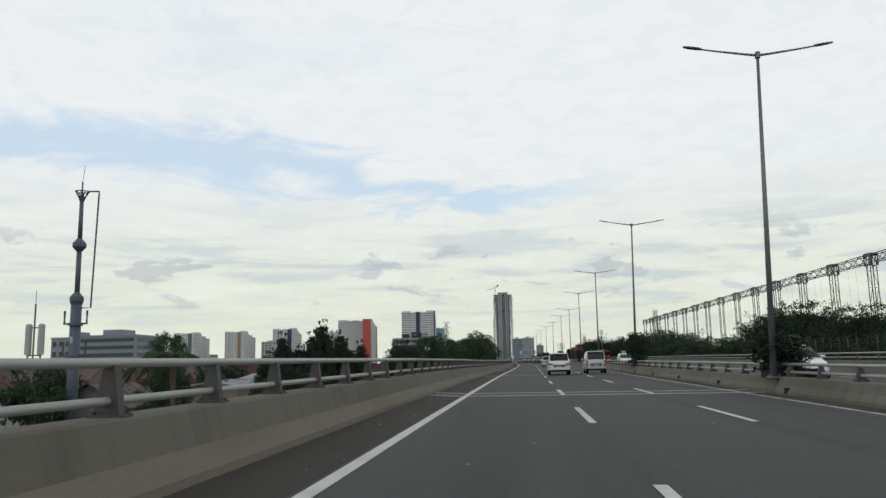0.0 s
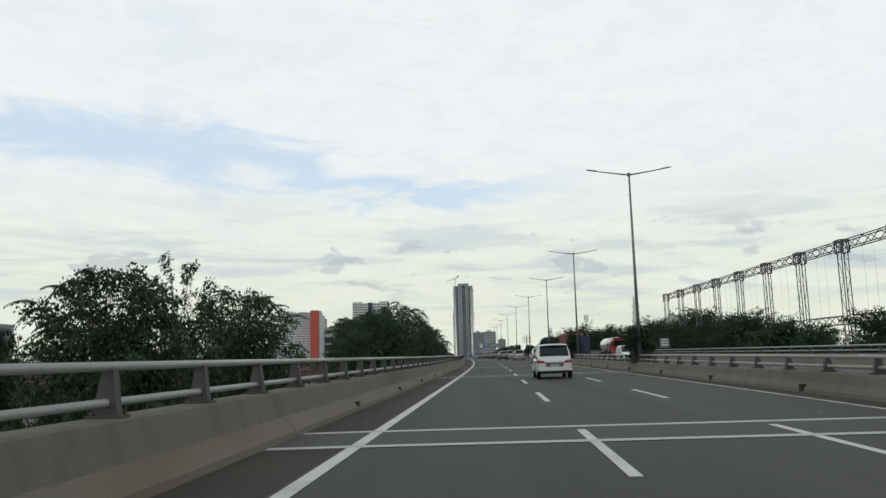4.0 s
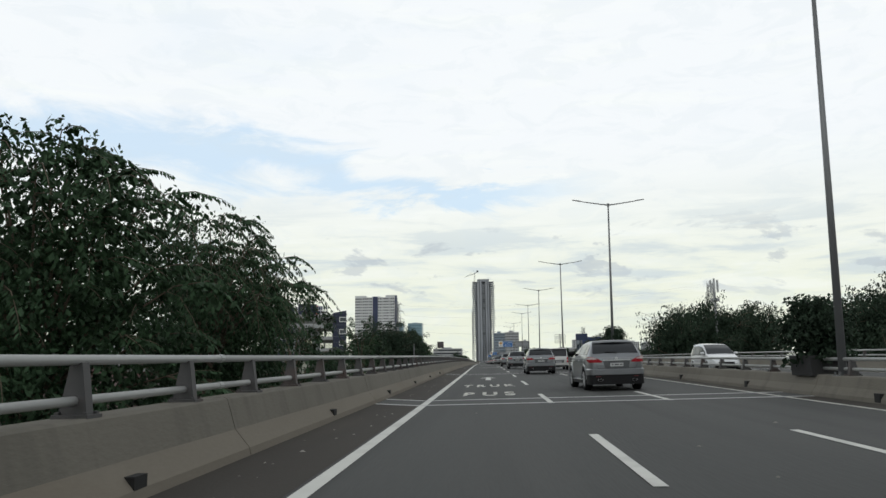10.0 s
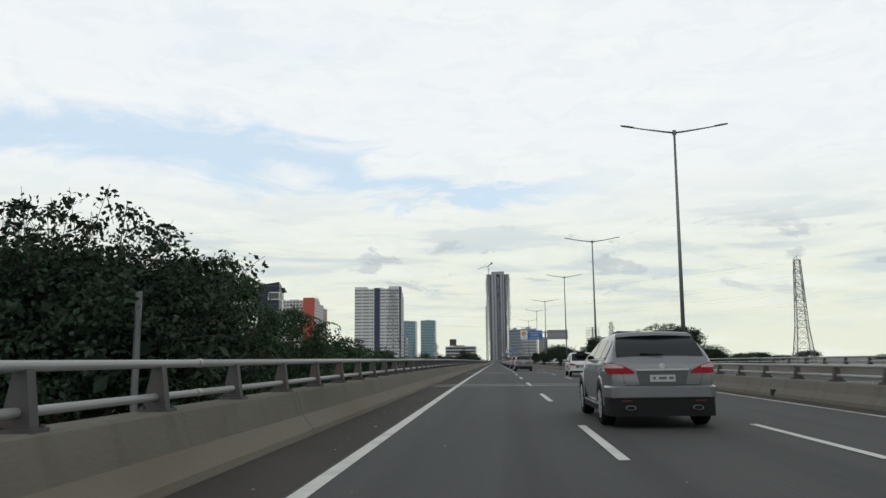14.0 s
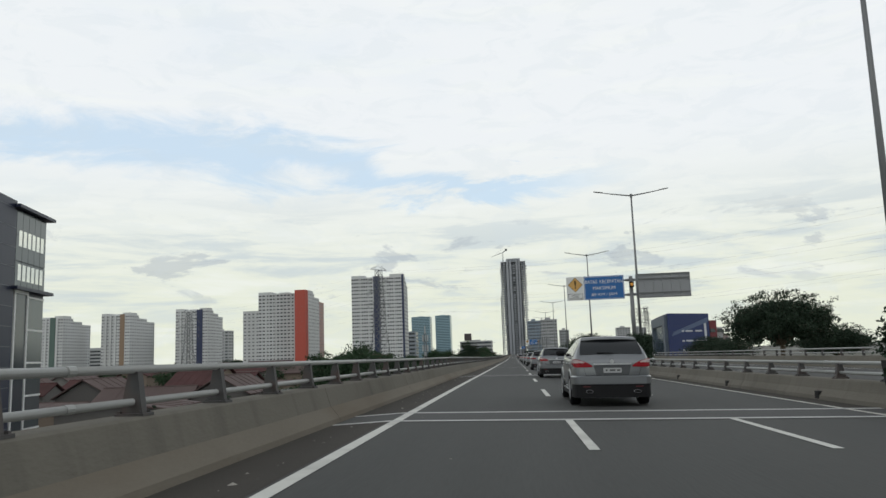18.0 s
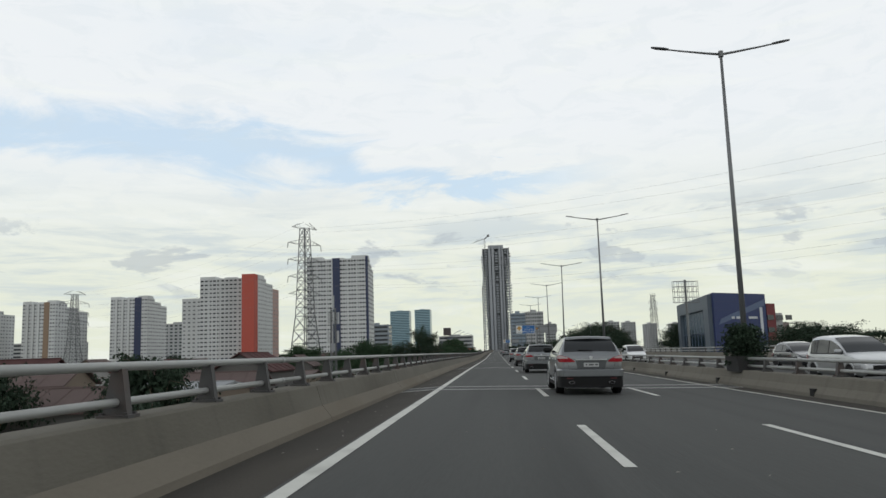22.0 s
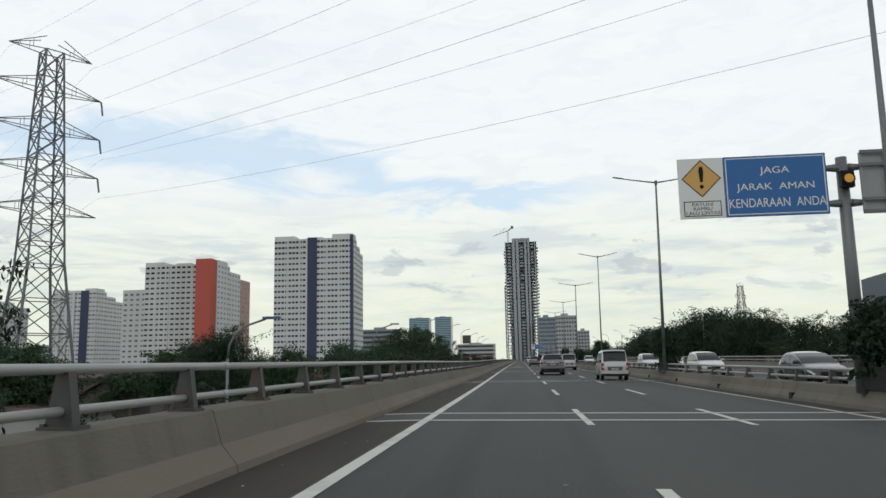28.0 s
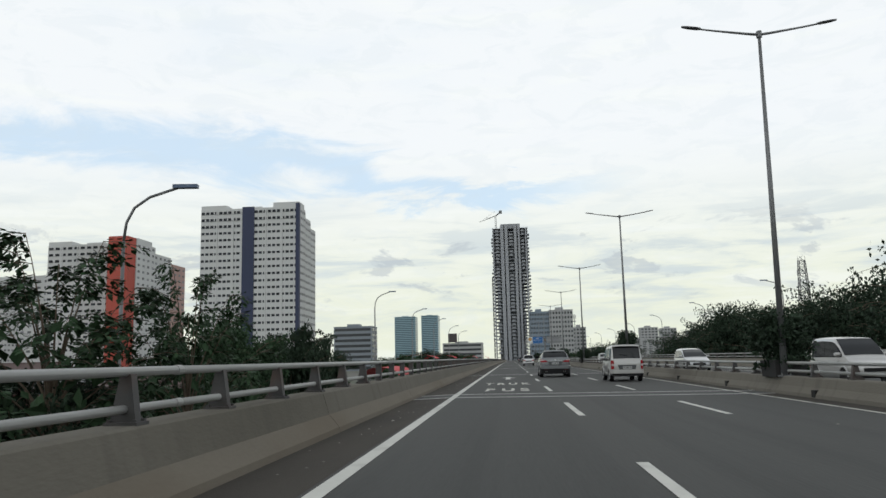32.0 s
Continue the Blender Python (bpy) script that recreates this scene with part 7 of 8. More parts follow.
def wheel_meshes(r, w):
    bm = bmesh.new()
    prof = [(0.66, -0.5), (0.93, -0.5), (1.0, -0.36), (1.0, 0.36), (0.93, 0.5), (0.66, 0.5)]
    n = 28
    sheet_rows = [[(q * w, math.cos(2 * math.pi * k / n) * p * r, math.sin(2 * math.pi * k / n) * p * r) for p, q in prof] for k in range(n + 1)]
    sheet(bm, sheet_rows, True)
    bmesh.ops.remove_doubles(bm, verts=bm.verts, dist=1e-5)
    tyre = mesh_of("tyre", bm, TYRE, True)
    bm = bmesh.new()
    for s in (-1, 1):
        tube(bm, (s * w * 0.36, 0, 0), (s * w * 0.44, 0, 0), r * 0.15, 14)
        for k in range(9):
            a = 2 * math.pi * k / 9
            c, d = math.cos(a), math.sin(a)
            e, f = -d * r * 0.06, c * r * 0.06
            quad(bm, [(s * w * 0.43, c * r * 0.1 + e, d * r * 0.1 + f), (s * w * 0.40, c * r * 0.66 + e * 1.3, d * r * 0.66 + f * 1.3), (s * w * 0.40, c * r * 0.66 - e * 1.3, d * r * 0.66 - f * 1.3), (s * w * 0.43, c * r * 0.1 - e, d * r * 0.1 - f)], 0.03)
        m = 24
        ring = [[(s * w * q, math.cos(2 * math.pi * k / m) * r * p, math.sin(2 * math.pi * k / m) * r * p) for p, q in ((0.62, 0.38), (0.62, 0.44), (0.70, 0.47), (0.70, 0.38))] for k in range(m + 1)]
        sheet(bm, ring, True)
    bmesh.ops.remove_doubles(bm, verts=bm.verts, dist=1e-5)
    rim = mesh_of("rim", bm, ALLOY)
    return tyre, rim


WHEEL, WHEEL_BIG = wheel_meshes(0.37, 0.25), wheel_meshes(0.395, 0.25)
WHEEL_SMALL = wheel_meshes(0.31, 0.19)


def car(name, label, category, L, W, H, belt, paint, rear_rake=0.45, front_rake=1.0, hood=1.15, roof_in=0.16, wheels=WHEEL, wr=0.37, suv=False, group="traffic"):
    """A car with its rear at y = 0 and its nose at y = L, its shell skinned over cross sections."""
    t = thing(name, label, category, group=group)
    hw = W / 2
    van = name.startswith("minivan")
    yc0, yc1, yc2, yc3 = 0.09, 0.09 + rear_rake, L - hood - front_rake, L - hood

    nose = belt - (0.11 if suv else 0.0)

    def ztop(y):
        return float(np.interp(y, [0, 0.03, yc0, yc0 + rear_rake * 0.5, yc1, yc1 + 0.30, (yc1 + yc2) / 2, yc2, yc2 + front_rake * 0.5, yc3, yc3 + 0.12, L - 0.45, L - 0.14, L], [belt - 0.16, belt - 0.05, belt, belt + (H - belt) * 0.55, H - 0.035, H - 0.005, H + 0.012, H - 0.05, nose + (H - nose) * 0.56, nose + 0.02, nose - 0.02, nose - 0.13, nose - 0.24, nose - 0.40]))

    def wide(y):
        return hw * float(np.interp(y, [0, 0.05, 0.14, 0.35, 0.9, L - 1.1, L - 0.45, L - 0.15, L], [0.84, 0.90, 0.945, 0.985, 1.0, 1.0, 0.965, 0.87, 0.72] if suv else [0.87, 0.925, 0.962, 0.99, 1.0, 1.0, 0.965, 0.87, 0.72]))

    def sill(y):
        return float(np.interp(y, [0, 0.10, 0.5, L - 0.5, L - 0.1, L], [0.40, 0.30, 0.25, 0.25, 0.30, 0.42]))

    def levels(y):
        zt = ztop(y)
        zb = min(belt, zt - 0.03)
        f = max(0.0, (zt - belt) / (H - belt))
        wb = wide(y) * 0.955
        return zt, zb, f, wb, wb + (hw - roof_in - wb) * f

    def half(y):
        zt, zb, f, wb, wt_ = levels(y)
        w, zs = wide(y), sill(y)
        c = 0.02 + 0.05 * f
        return [(0, zs), (w * 0.80, zs), (w * 0.955, zs + 0.05), (w * 0.99, zs + (zb - zs) * 0.30), (w, zs + (zb - zs) * 0.60), (w * 0.99, zb - (zb - zs) * 0.12), (wb, zb), (wt_, max(zb + 0.005, zt - c)), (wt_ - 0.035, zt - c * 0.35), (wt_ * 0.80, zt), (wt_ * 0.4, zt + 0.012), (0, zt + 0.016)]

    def ring(y):
        h = half(y)
        return [(x, y, z) for x, z in h] + [(-x, y, z) for x, z in h[-2:0:-1]]

    ys = sorted(set([0, 0.015, 0.03, 0.06, yc0, L, L - 0.03, L - 0.07, L - 0.14] + [yc0 + rear_rake * k / 5 for k in range(6)] + [yc2 + front_rake * k / 6 for k in range(7)] + [yc1 + (yc2 - yc1) * k / 8 for k in range(1, 8)] + [yc3 + (hood - 0.16) * k / 6 for k in range(7)]))
    bm = bmesh.new()
    vs = sheet(bm, [ring(y) for y in ys], True)
    bm.faces.new(vs[0][::-1])
    bm.faces.new(vs[-1])
    part("body", bm, paint, t, smooth=True)

    def side_pt(s, y, f, out=0.010):
        zt, zb, g, wb, wt_ = levels(y)
        c = 0.02 + 0.05 * g
        return (s * (wb + (wt_ - wb) * f + out), y, zb + (zt - c - zb) * f + 0.002)

    # windows lie on the shell
    def end_glass(nm, ya, yb, ia, ib):
        rows = []
        for k in range(7):
            y = ya + (yb - ya) * k / 6
            zt, zb, g, wb, wt_ = levels(y)
            m = ia + (ib - ia) * k / 6
            rows.append([(wt_ * m * u, y, zt + 0.016 + 0.008 - 0.016 * abs(u) ** 1.5) for u in (-1, -0.8, -0.4, 0, 0.4, 0.8, 1)])
        bm = bmesh.new()
        sheet(bm, rows)
        return part(nm, bm, CARGLASS, t, smooth=True)

    end_glass("rear_window", yc0 + rear_rake * 0.10, yc1 - rear_rake * 0.02, 0.90, 0.95)
    end_glass("windscreen", yc2 + front_rake * 0.06, yc3 - front_rake * 0.06, 0.93, 0.95)
    g0, g1 = yc0 + rear_rake * 0.62 + 0.10, yc3 - front_rake * 0.22
    cuts = [0, 0.22, 0.58, 1.0] if L > 4.2 else [0, 0.46, 1.0]
    for s in (-1, 1):
        bm = bmesh.new()
        sheet(bm, [[side_pt(s, g0 + (g1 - g0) * k / 10, f, 0.006) for f in (0.05, 0.45, 0.88)] for k in range(11)])
        part("pillar_trim", bm, BLACK, t)
        for i, (u, v) in enumerate(zip(cuts, cuts[1:])):
            ua, va = g0 + (g1 - g0) * u + 0.035, g0 + (g1 - g0) * v - 0.035
            rows = []
            for k in range(6):
                y = ua + (va - ua) * k / 5
                g = levels(y)[2]
                hi = 0.90 if g > 0.9 else 0.90 - 0.1 * (1 - g)
                lo = 0.07 + (0.12 if i == 0 and k == 0 else 0.0)
                rows.append([side_pt(s, y, lo + (hi - lo) * q / 2) for q in range(3)])
            bm = bmesh.new()
            sheet(bm, rows)
            part("side_window", bm, CARGLASS, t, smooth=True)
        bm = bmesh.new()
        sheet(bm, [[side_pt(s, g0 + (g1 - g0) * k / 10, f, 0.012) for f in (0.01, 0.05)] for k in range(11)])
        part("window_trim", bm, ALLOY if suv else BLACK, t)
        for u in cuts[1:]:
            yy = g0 + (g1 - g0) * u - 0.42
            bm = bmesh.new()
            box(bm, s * hw - 0.02, s * hw + 0.022, yy, yy + 0.2, belt - 0.17, belt - 0.135)
            part("door_handle", bm, ALLOY if suv else paint, t)
        bm = bmesh.new()
        my = g1 - 0.02
        box(bm, min(s * hw * 0.93, s * (hw + 0.20)), max(s * hw * 0.93, s * (hw + 0.20)), my - 0.12, my, belt + 0.03, belt + 0.19)
        bmesh.ops.bevel(bm, geom=[e for e in bm.edges], offset=0.035, segments=2, affect="EDGES")
        part("mirror", bm, BLACK if suv else paint, t, smooth=True)

    # strips that wrap the rounded tail
    def wrap(nm, stations, material, out, label="", parent=t):
        rows = []
        for x, y, za, zb in stations:
            if y is None:
                rows.append([(x * hw, -out, za), (x * hw, -out, zb)])
            else:
                k = x * (wide(y) + out)
                rows.append([(k, y - out * 0.6, za), (k, y - out * 0.6, zb)])
        bm = bmesh.new()
        sheet(bm, rows)
        return part(nm, bm, material, parent, label)

    def around(za, zb, to=0.5):
        left = [(-1, y, za, zb) for y in (to, 0.35, 0.2, 0.12, 0.05, 0.015)]
        mid = [(x, None, za, zb) for x in (-0.84, -0.4, 0.4, 0.84)]
        return left + mid + [(1, y, za, zb) for y in (0.015, 0.05, 0.12, 0.2, 0.35, to)]

    wrap("rear_valance", around(0.22 if suv else 0.30, 0.54 if suv else 0.40, 0.52), BLACK, 0.012)
    wrap("rear_bumper", around(0.55 if suv else 0.41, 0.72 if suv else 0.60, 0.50), paint, 0.034 if suv else 0.020)
    if suv:
        bm = bmesh.new()
        edge = around(0, 0, 0.42)
        lo, hi = [], []
        for x, y, a, b in edge:
            k = (x * hw, -0.034) if y is None else (x * (wide(y) + 0.034), y - 0.02)
            q = (x * hw, 0.004) if y is None else (x * (wide(y) - 0.004), y + 0.016)
            lo.append((k[0], k[1], 0.72))
            hi.append((q[0], q[1], 0.755))
        sheet(bm, [lo, hi])
        part("bumper_ledge", bm, paint, t, smooth=True)
        bm = bmesh.new()
        for s in (-1, 1):
            quad(bm, [(s * hw * 0.665, -0.002, 0.76), (s * hw * 0.671, -0.002, 0.76), (s * hw * 0.726, -0.002, belt - 0.24), (s * hw * 0.72, -0.002, belt - 0.24)], 0.003)
        box(bm, -hw * 0.67, hw * 0.67, -0.008, 0.0, 0.757, 0.763)
        part("hatch_seam", bm, BLACK, t)
        for s in (-1, 1):
            bm = bmesh.new()
            for y in (1.55, 2.55, 3.62):
                sheet(bm, [[(s * (x + 0.0015), v, z) for x, z in half(v)[3:6]] for v in (y, y + 0.006)])
            part("door_seam", bm, BLACK, t)
        bm = bmesh.new()
        tube(bm, (-hw - 0.003, 0.86, 0.98), (-hw + 0.03, 0.86, 0.98), 0.085, 18)
        part("fuel_flap", bm, paint, t)
    bm = bmesh.new()
    prism(bm, [(L - 0.25, 0.26), (L - 0.02, 0.30), (L + 0.012, 0.42), (L - 0.2, 0.46)], hw * 0.72)
    part("front_valance", bm, BLACK, t)
    bm = bmesh.new()
    box(bm, -hw * 0.5, hw * 0.5, L - 0.03, L + 0.015, 0.50, 0.64)
    part("grille", bm, BLACK, t)
    for s in (-1, 1):
        if van:
            st = [(s * 0.80, None, belt - 0.40, belt + 0.0), (s * 0.86, None, belt - 0.42, belt + 0.02), (s, 0.02, belt - 0.42, belt + 0.02), (s, 0.06, belt - 0.42, belt + 0.02), (s, 0.13, belt - 0.40, belt - 0.02)]
            top, bot = belt - 0.16, belt - 0.26
        else:
            st = [(s * 0.50, None, belt - 0.235, belt - 0.205), (s * 0.58, None, belt - 0.24, belt - 0.15), (s * 0.70, None, belt - 0.24, belt - 0.095), (s * 0.82, None, belt - 0.24, belt - 0.06), (s, 0.02, belt - 0.24, belt - 0.045), (s, 0.06, belt - 0.24, belt - 0.04), (s, 0.14, belt - 0.235, belt - 0.04), (s, 0.30, belt - 0.19, belt - 0.05), (s, 0.40, belt - 0.13, belt - 0.065)]
            top, bot = belt - 0.055, belt - 0.135
        lt = wrap("tail_light", st, TAILRED, 0.014, "red and clear tail light")
        w0 = [(x, y, max(za, bot), min(zb - 0.012, top)) for x, y, za, zb in st if min(zb - 0.012, top) > max(za, bot)]
        wrap("clear_lens", w0 if not van else w0[:4], mat("clear_lens", (0.52, 0.42, 0.42), 0.10), 0.020, parent=lt)
        bm = bmesh.new()
        rows = [[(s * (wide(y) + 0.008) * m, y + 0.008, ztop(y) - dz) for dz in (0.03, 0.09, 0.15)] for m, y in ((0.99, L - 0.50), (0.995, L - 0.32), (1.0, L - 0.16), (1.0, L - 0.08), (0.92, L - 0.02))]
        sheet(bm, rows)
        part("head_light", bm, HEADLIGHT, t, smooth=True)
    zp = belt - (0.37 if suv else 0.40)
    bm = bmesh.new()
    rows = [[(-0.46, -0.006, zp + 0.18), (0.46, -0.006, zp + 0.18)], [(-0.40, -0.004, zp - 0.06), (0.40, -0.004, zp - 0.06)]]
    sheet(bm, rows)
    # flat sheet, the shade of a plate recess put into its colour
    part("plate_recess", bm, mat("recess_shade", (0.09, 0.095, 0.10), 0.5, 0.3), t)
    plate = part("number_plate", slab_box(-0.22, 0.22, -0.022, -0.008, zp - 0.01, zp + 0.11), mat("plate_grey", (0.40, 0.41, 0.41), 0.5), t, "pale plate with plain dark bars")
    bm = bmesh.new()
    for x, w in ((-0.17, 0.05), (-0.07, 0.14), (0.11, 0.08)):
        box(bm, x, x + w, -0.025, -0.022, zp + 0.03, zp + 0.075)
    part("plate_bar", bm, mat("plate_ink", (0.10, 0.10, 0.10), 0.6), plate)
    bm = bmesh.new()
    sheet(bm, [[(u, -0.03, zp + 0.185 + dz) for dz in (0, 0.035)] for u in (-0.46, -0.2, 0.2, 0.46)])
    part("plate_trim", bm, ALLOY if suv else paint, t)
    zt = ztop(yc0 + 0.09)
    bm = bmesh.new()
    tube(bm, (0.05, yc0 + 0.04, ztop(yc0 + 0.06) + 0.045), (-0.34, yc0 + 0.085, ztop(yc0 + 0.085) + 0.04), 0.014, 6)
    part("wiper", bm, BLACK, t)
    wt1 = levels(yc1)[4]
    bm = bmesh.new()
    rows = [[(wt1 * u, yc1 - 0.17 + 0.05 * abs(u), H - 0.055 - 0.03 * u * u) for u in (-0.96, -0.5, 0, 0.5, 0.96)], [(wt1 * u, yc1 - 0.17 + 0.05 * abs(u), H - 0.02 - 0.03 * u * u) for u in (-0.96, -0.5, 0, 0.5, 0.96)], [(wt1 * u * 0.98, yc1 + 0.12, H + 0.025 - 0.03 * u * u) for u in (-0.96, -0.5, 0, 0.5, 0.96)]]
    sheet(bm, rows)
    part("spoiler", bm, paint, t, smooth=True)
    bm = bmesh.new()
    sheet(bm, [[(wt1 * u * 0.95, yc1 - 0.16 + 0.05 * abs(u), H - 0.06 - 0.03 * u * u) for u in (-0.96, -0.5, 0, 0.5, 0.96)], [(wt1 * u * 0.95, yc1 - 0.06, H - 0.10 - 0.03 * u * u) for u in (-0.96, -0.5, 0, 0.5, 0.96)]])
    part("spoiler_shade", bm, BLACK, t)
    if suv:
        bm = bmesh.new()
        tube(bm, (0, -0.012, zp + 0.265), (0, 0.03, zp + 0.265), 0.05, 14)
        part("badge", bm, ALLOY, t)
        for s in (-1, 1):
            bm = bmesh.new()
            tube(bm, (0, -0.055, 0), (0, 0.12, 0), 0.048, 16)
            p_ = part("tailpipe", bm, mat("dull_chrome", (0.30, 0.30, 0.31), 0.3, 0.6), t, "oval chrome tailpipe", at=Matrix.Translation((s * hw * 0.60, 0, 0.37)) @ Matrix.Diagonal((1.9, 1, 0.85, 1)))
            bm = bmesh.new()
            tube(bm, (0, -0.058, 0), (0, -0.05, 0), 0.041, 16)
            part("pipe_bore", bm, BLACK, p_)
            part("reflector", slab_box(s * hw * 0.66 - 0.09, s * hw * 0.66 + 0.09, -0.02, -0.01, 0.475, 0.50), mat("dull_reflector", (0.09, 0.012, 0.015), 0.3), t)
            part("sill_trim", slab_box(s * hw * 0.995 - 0.015, s * hw * 0.995 + 0.015, 1.45, L - 1.45, 0.36, 0.385), ALLOY, t)
            part("sill_cladding", slab_box(s * hw * 0.97 - 0.03, s * hw * 0.97 + 0.02, 1.3, L - 1.3, 0.24, 0.355), BLACK, t)
    wy = (1.0 if L > 4.5 else 0.74, L - (0.98 if L > 4.5 else 0.78))
    for y in wy:
        for s in (-1, 1):
            m = 16
            bm = bmesh.new()
            arc = [(y + math.cos(math.pi * k / m) * (wr + 0.055), wr + math.sin(math.pi * k / m) * (wr + 0.05)) for k in range(m + 1)]
            arc += [(y - wr - 0.055, 0.235), (y + wr + 0.055, 0.235)]
            bm.faces.new([bm.verts.new((s * (hw + 0.003), p, q)) for p, q in arc])
            part("wheel_well", bm, BLACK, t)
            bm = bmesh.new()
            rows = [[(s * (hw + o), y + math.cos(math.pi * k / m) * (wr + d), wr + math.sin(math.pi * k / m) * (wr + d * 0.95)) for d, o in ((0.05, 0.004), (0.055, 0.022), (0.11, 0.018), (0.14, 0.0))] for k in range(m + 1)]
            sheet(bm, rows)
            part("arch_lip", bm, paint, t, smooth=True)
            w = part("tyre", wheels[0], None, t, at=(s * (hw - 0.105), y, wr))
            part("rim", wheels[1], None, w)
    return t


def park(proto, y, lat, turn=0.0, first=False):
    p = on_road(y, lat)
    tilt = math.degrees(math.atan(float(np.interp(y, TAB_Y, TAB_B)))) if lat < 1 else 0.0
    m = pose(p.x, p.y, p.z + 0.005, 0, -tilt, road_turn(y) + turn)
    if first:
        proto.matrix_basis = m
        return proto
    return copy_thing(proto, m)


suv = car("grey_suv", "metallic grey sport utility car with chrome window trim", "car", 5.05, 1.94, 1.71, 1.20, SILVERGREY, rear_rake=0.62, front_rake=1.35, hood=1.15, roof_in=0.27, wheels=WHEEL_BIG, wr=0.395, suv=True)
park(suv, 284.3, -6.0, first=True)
# added copies of this one car, so one always stands ahead in the lane
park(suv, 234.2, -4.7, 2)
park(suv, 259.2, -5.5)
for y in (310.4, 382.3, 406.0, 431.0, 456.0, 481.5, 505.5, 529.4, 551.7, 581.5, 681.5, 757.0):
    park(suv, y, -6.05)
van = car("minivan", "silver compact minivan with a boxy tail on the road", "van", 4.1, 1.64, 1.82, 1.04, CARVAN, rear_rake=0.26, front_rake=0.9, hood=0.7, roof_in=0.13, wheels=WHEEL_SMALL, wr=0.31)
park(van, 63.0, -3.1, first=True)
# the one van, repeated as added copies further along its lane
for y in (170.0, 212.0, 243.0, 272.0, 594.8, 664.8, 706.0, 746.4):
    park(van, y, -3.1)
mpv = car("white_mpv", "white people carrier on the road", "car", 4.5, 1.75, 1.70, 1.02, CARWHITE, rear_rake=0.42, front_rake=1.2, hood=0.95, roof_in=0.18, wheels=WHEEL_SMALL, wr=0.32)
park(mpv, 60.0, -6.2, first=True)
park(mpv, 119.9, -5.8)
park(mpv, 352.0, -2.9)
park(mpv, 830.0, -6.0)
sedan = car("dark_hatchback", "charcoal hatchback on the road", "car", 4.2, 1.72, 1.5, 0.96, CARDARK, rear_rake=0.55, front_rake=1.2, hood=1.05, roof_in=0.2, wheels=WHEEL_SMALL, wr=0.32)
park(sedan, 800.0, -2.8, first=True)
park(sedan, 930.0, -5.8)
# oncoming traffic beyond the median
for y, la in ((37.6, 3.2), (106.5, 4.2), (222.0, 4.2), (256.0, 4.3), (402.0, 4.2), (706.0, 7.9), (850.0, 8.0), (559.0, 4.4)):
    park(mpv, y, la, 180)
silver = car("silver_mpv", "pale silver people carrier on the opposite carriageway", "car", 4.5, 1.75, 1.68, 1.01, CARSILVER, rear_rake=0.42, front_rake=1.25, hood=1.0, roof_in=0.18, wheels=WHEEL_SMALL, wr=0.32)
park(silver, 514.0, 4.3, 180, True)
for y in (467.0, 610.0, 676.0, 699.5, 767.0):
    park(silver, y, 4.3, 180)
park(sedan, 656.0, 4.2, 180)
park(sedan, 528.0, 7.9, 180)
park(mpv, 158.8, 4.4, 180)
park(van, 741.0, 4.4, 180)


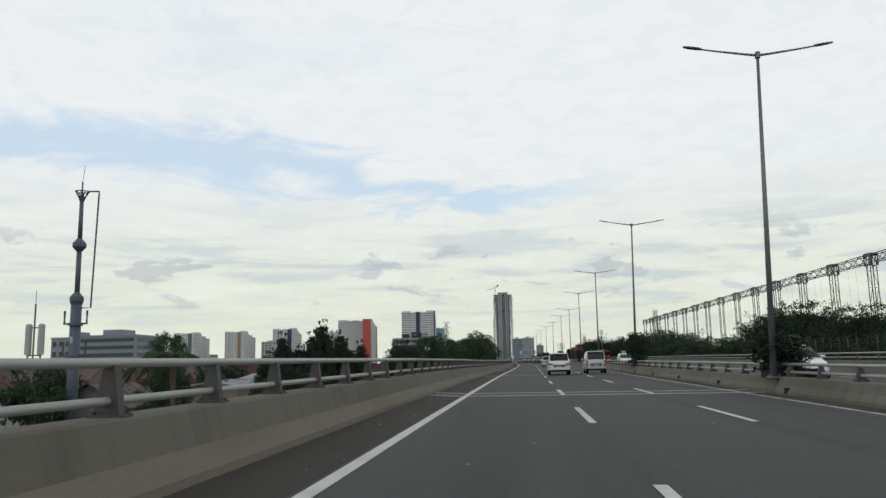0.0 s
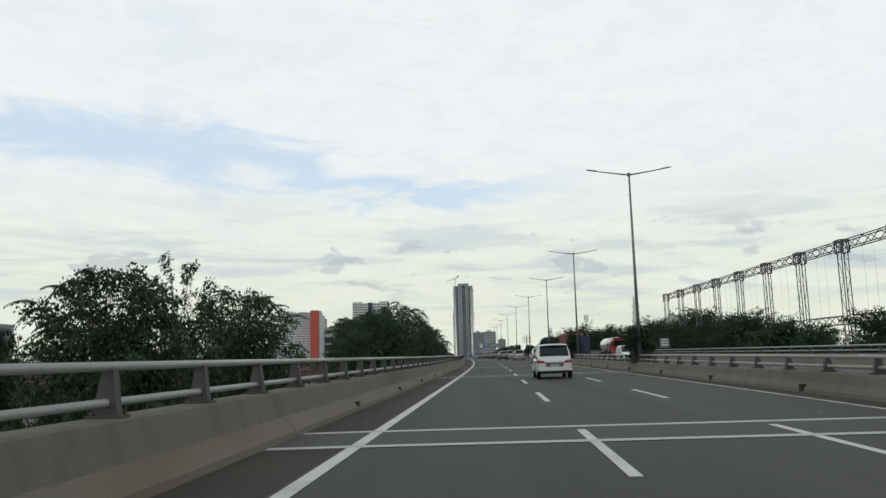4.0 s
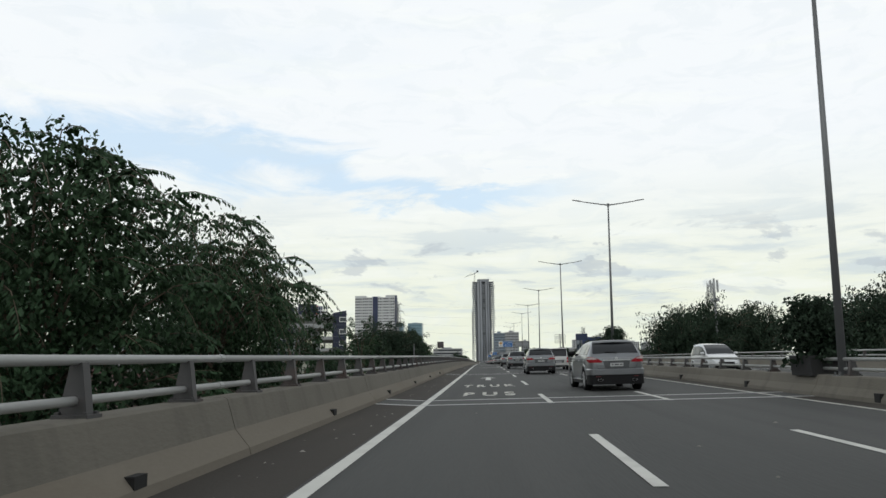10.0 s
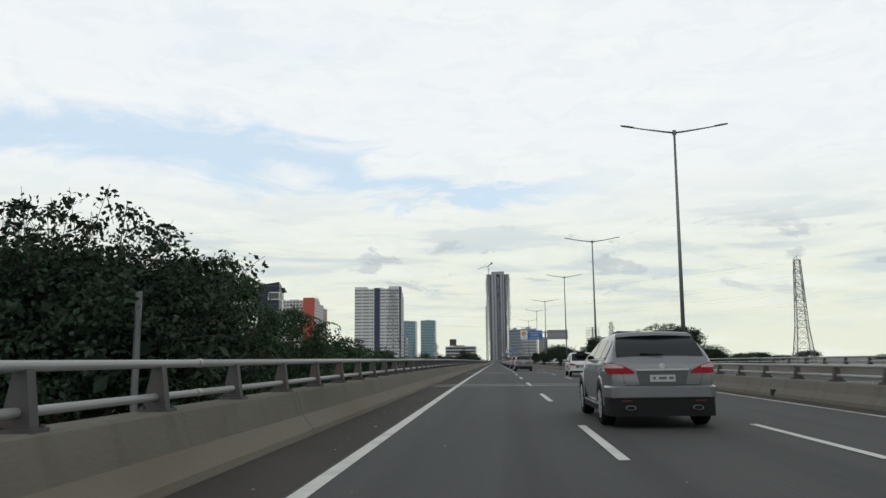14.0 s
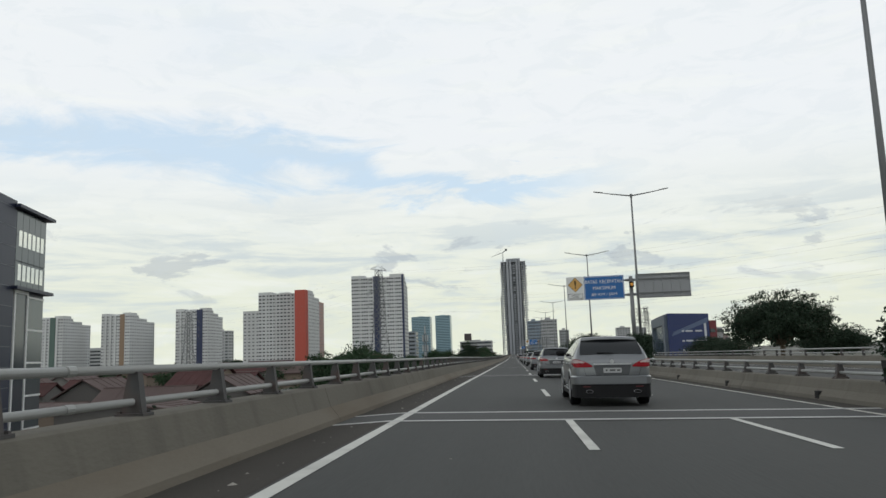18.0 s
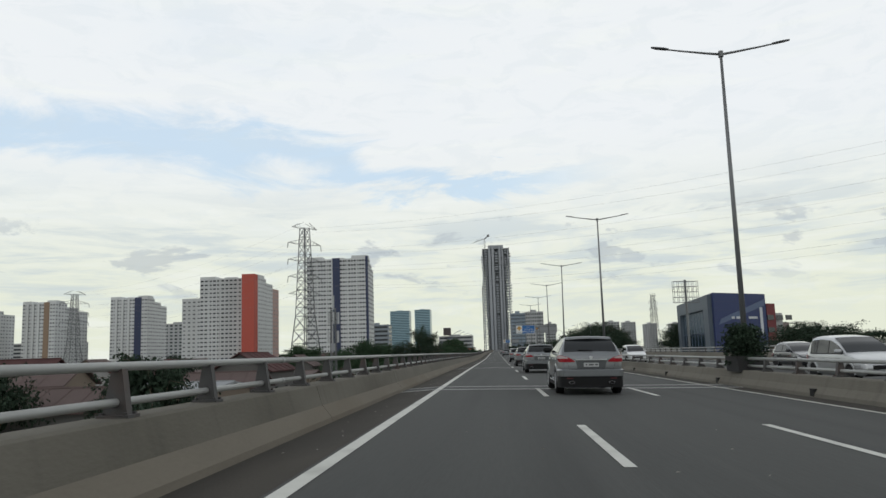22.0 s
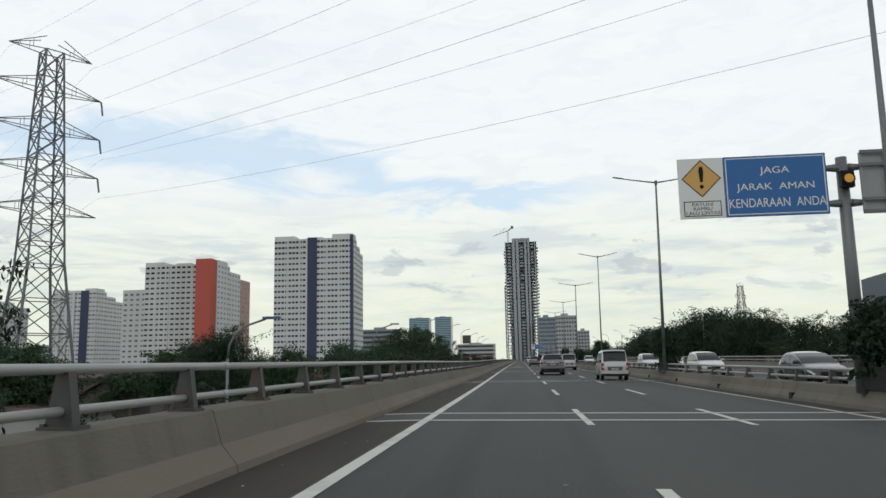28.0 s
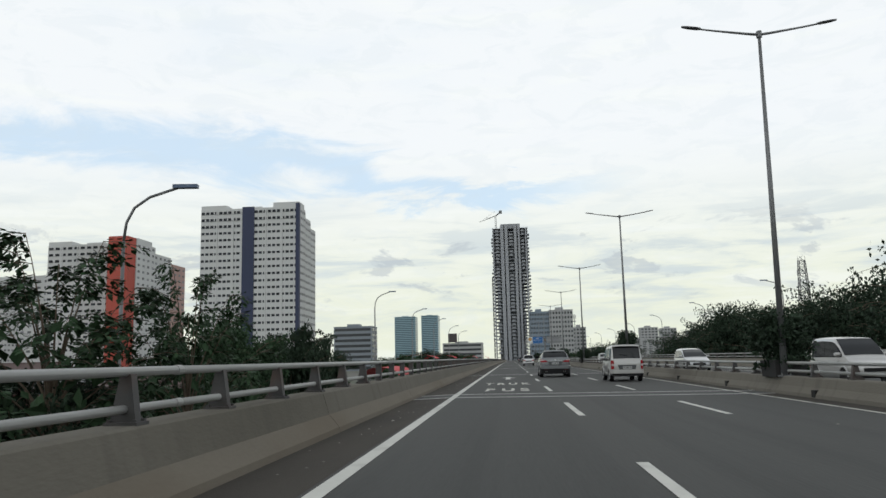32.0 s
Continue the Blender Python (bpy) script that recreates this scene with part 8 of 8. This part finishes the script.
def truck(y, lat, label, tanker=False):
    t = thing("tanker_truck" if tanker else "container_truck", label, "truck", group="traffic")
    cabm = CARRED if tanker else mat("truck_white", (0.50, 0.48, 0.46), 0.4, vary=0.08)
    bm = bmesh.new()
    box(bm, -1.2, 1.2, 10.2, 12.2, 0.75, 2.95)
    bmesh.ops.bevel(bm, geom=[e for e in bm.edges], offset=0.12, segments=2, affect="EDGES")
    c = part("cab", bm, cabm, t, smooth=True)
    part("windscreen", slab_box(-1.08, 1.08, 12.15, 12.225, 1.75, 2.65), CARGLASS, c)
    bm = bmesh.new()
    prism(bm, [(12.17, 0.9), (12.24, 0.95), (12.24, 1.55), (12.17, 1.62)], 0.9, [0.62, 0.66, 0.95, 0.98])
    part("grille", bm, mat("truck_grille", (0.22, 0.035, 0.035), 0.5), c, "dull red grille")
    for q in range(3):
        part("grille_slat", slab_box(-0.6, 0.6, 12.235, 12.255, 1.02 + 0.17 * q, 1.07 + 0.17 * q), BLACK, c)
    part("bumper", slab_box(-1.22, 1.22, 12.05, 12.35, 0.42, 0.82), CARRED, c, "red bumper")
    part("cab_stripe", slab_box(-1.215, 1.215, 10.6, 12.06, 0.86, 1.30), CARRED, c, "red lower panel")
    for s in (-1, 1):
        part("corner_panel", slab_box(s * 1.02 - 0.14, s * 1.02 + 0.14, 12.18, 12.23, 0.9, 1.6), CARRED, c)
    part("roof_sill", slab_box(-1.0, 1.0, 11.2, 12.1, 2.94, 3.08), BLACK, c)
    for s in (-1, 1):
        part("side_window", slab_box(s * 1.2 - 0.02, s * 1.2 + 0.02, 11.2, 11.9, 1.8, 2.6), CARGLASS, c)
        part("head_light", slab_box(s * 0.95 - 0.17, s * 0.95 + 0.17, 12.3, 12.37, 0.5, 0.72), HEADLIGHT, c)
        bm = bmesh.new()
        tube(bm, (s * 1.3, 12.0, 1.7), (s * 1.42, 12.15, 2.6), 0.03, 5)
        box(bm, s * 1.42 - 0.1, s * 1.42 + 0.1, 12.1, 12.18, 1.9, 2.5)
        part("mirror", bm, BLACK, c)
    part("visor", slab_box(-1.1, 1.1, 12.15, 12.4, 2.7, 2.85), cabm, c)
    part("chassis", slab_box(-0.5, 0.5, 0, 11.5, 0.75, 1.05), BLACK, t)
    if tanker:
        bm = bmesh.new()
        tube(bm, (0, 0.2, 2.1), (0, 9.4, 2.1), 1.15, 24)
        bmesh.ops.bevel(bm, geom=[e for e in bm.edges if len(e.link_faces) == 2 and any(len(f.verts) > 6 for f in e.link_faces)], offset=0.2, segments=3, affect="EDGES")
        part("tank", bm, CARWHITE, t, smooth=True)
        part("tank_band", slab_box(-1.2, 1.2, 6.6, 9.5, 1.2, 2.3), CARRED, t)
    else:
        bx = part("container", slab_box(-1.22, 1.22, 0, 9.8, 1.15, 3.95), RUSTBOX, t, "corrugated rust-red shipping container")
        for s in (-1, 1):
            for k in range(20):
                part("corrugation", slab_box(s * 1.24 - 0.025, s * 1.24 + 0.025, 0.15 + 0.488 * k, 0.40 + 0.488 * k, 1.3, 3.8), RUSTBOX, bx)
        for k in range(7):
            part("corrugation", slab_box(-1.05 + 0.33 * k, -0.9 + 0.33 * k, 9.78, 9.85, 1.3, 3.8), RUSTBOX, bx)
    for yy in (0.9, 2.2, 3.5, 8.2, 11.1):
        for s in (-1, 1):
            w = part("tyre", WHEEL[0], None, t, at=Matrix.Translation((s * 1.02, yy, 0.5)) @ Matrix.Diagonal((1.4, 1.34, 1.34, 1)))
            part("rim", WHEEL[1], None, w)
    park(t, y, lat, 180, True)


truck(207.6, 4.5, "white and red lorry hauling a rust-red shipping container")
truck(209.0, 11.2, "red lorry with a white cylindrical tank", True)

# red canopies far along the side road
for k, (y, la, w) in enumerate(((880, -30, 9), (905, -27, 8), (940, -24, 10), (975, -21, 9), (790, -22.5, 4), (800, -23.5, 4))):
    p = on_road(y, la)
    t = thing("red_canopy", "bright red fabric canopy on thin posts by the side road", "canopy", (p.x, y, -7.0), "red canopies")
    h = 8.6 if k < 4 else 6.6
    bm = bmesh.new()
    n = 8
    for i in range(n):
        a0, a1 = math.pi * i / n, math.pi * (i + 1) / n
        f = [bm.verts.new((-math.cos(a) * w / 2, q, h + 0.9 * math.sin(a))) for a in (a0, a1) for q in (-4, 4)]
        bm.faces.new((f[0], f[2], f[3], f[1]))
    part("cover", bm, REDCLOTH, t)
    for sx in (-1, 1):
        for sy in (-3.8, 3.8):
            bm = bmesh.new()
            tube(bm, (sx * w * 0.48, sy, 0), (sx * w * 0.48, sy, h), 0.08, 6)
            part("post", bm, STEEL, t)
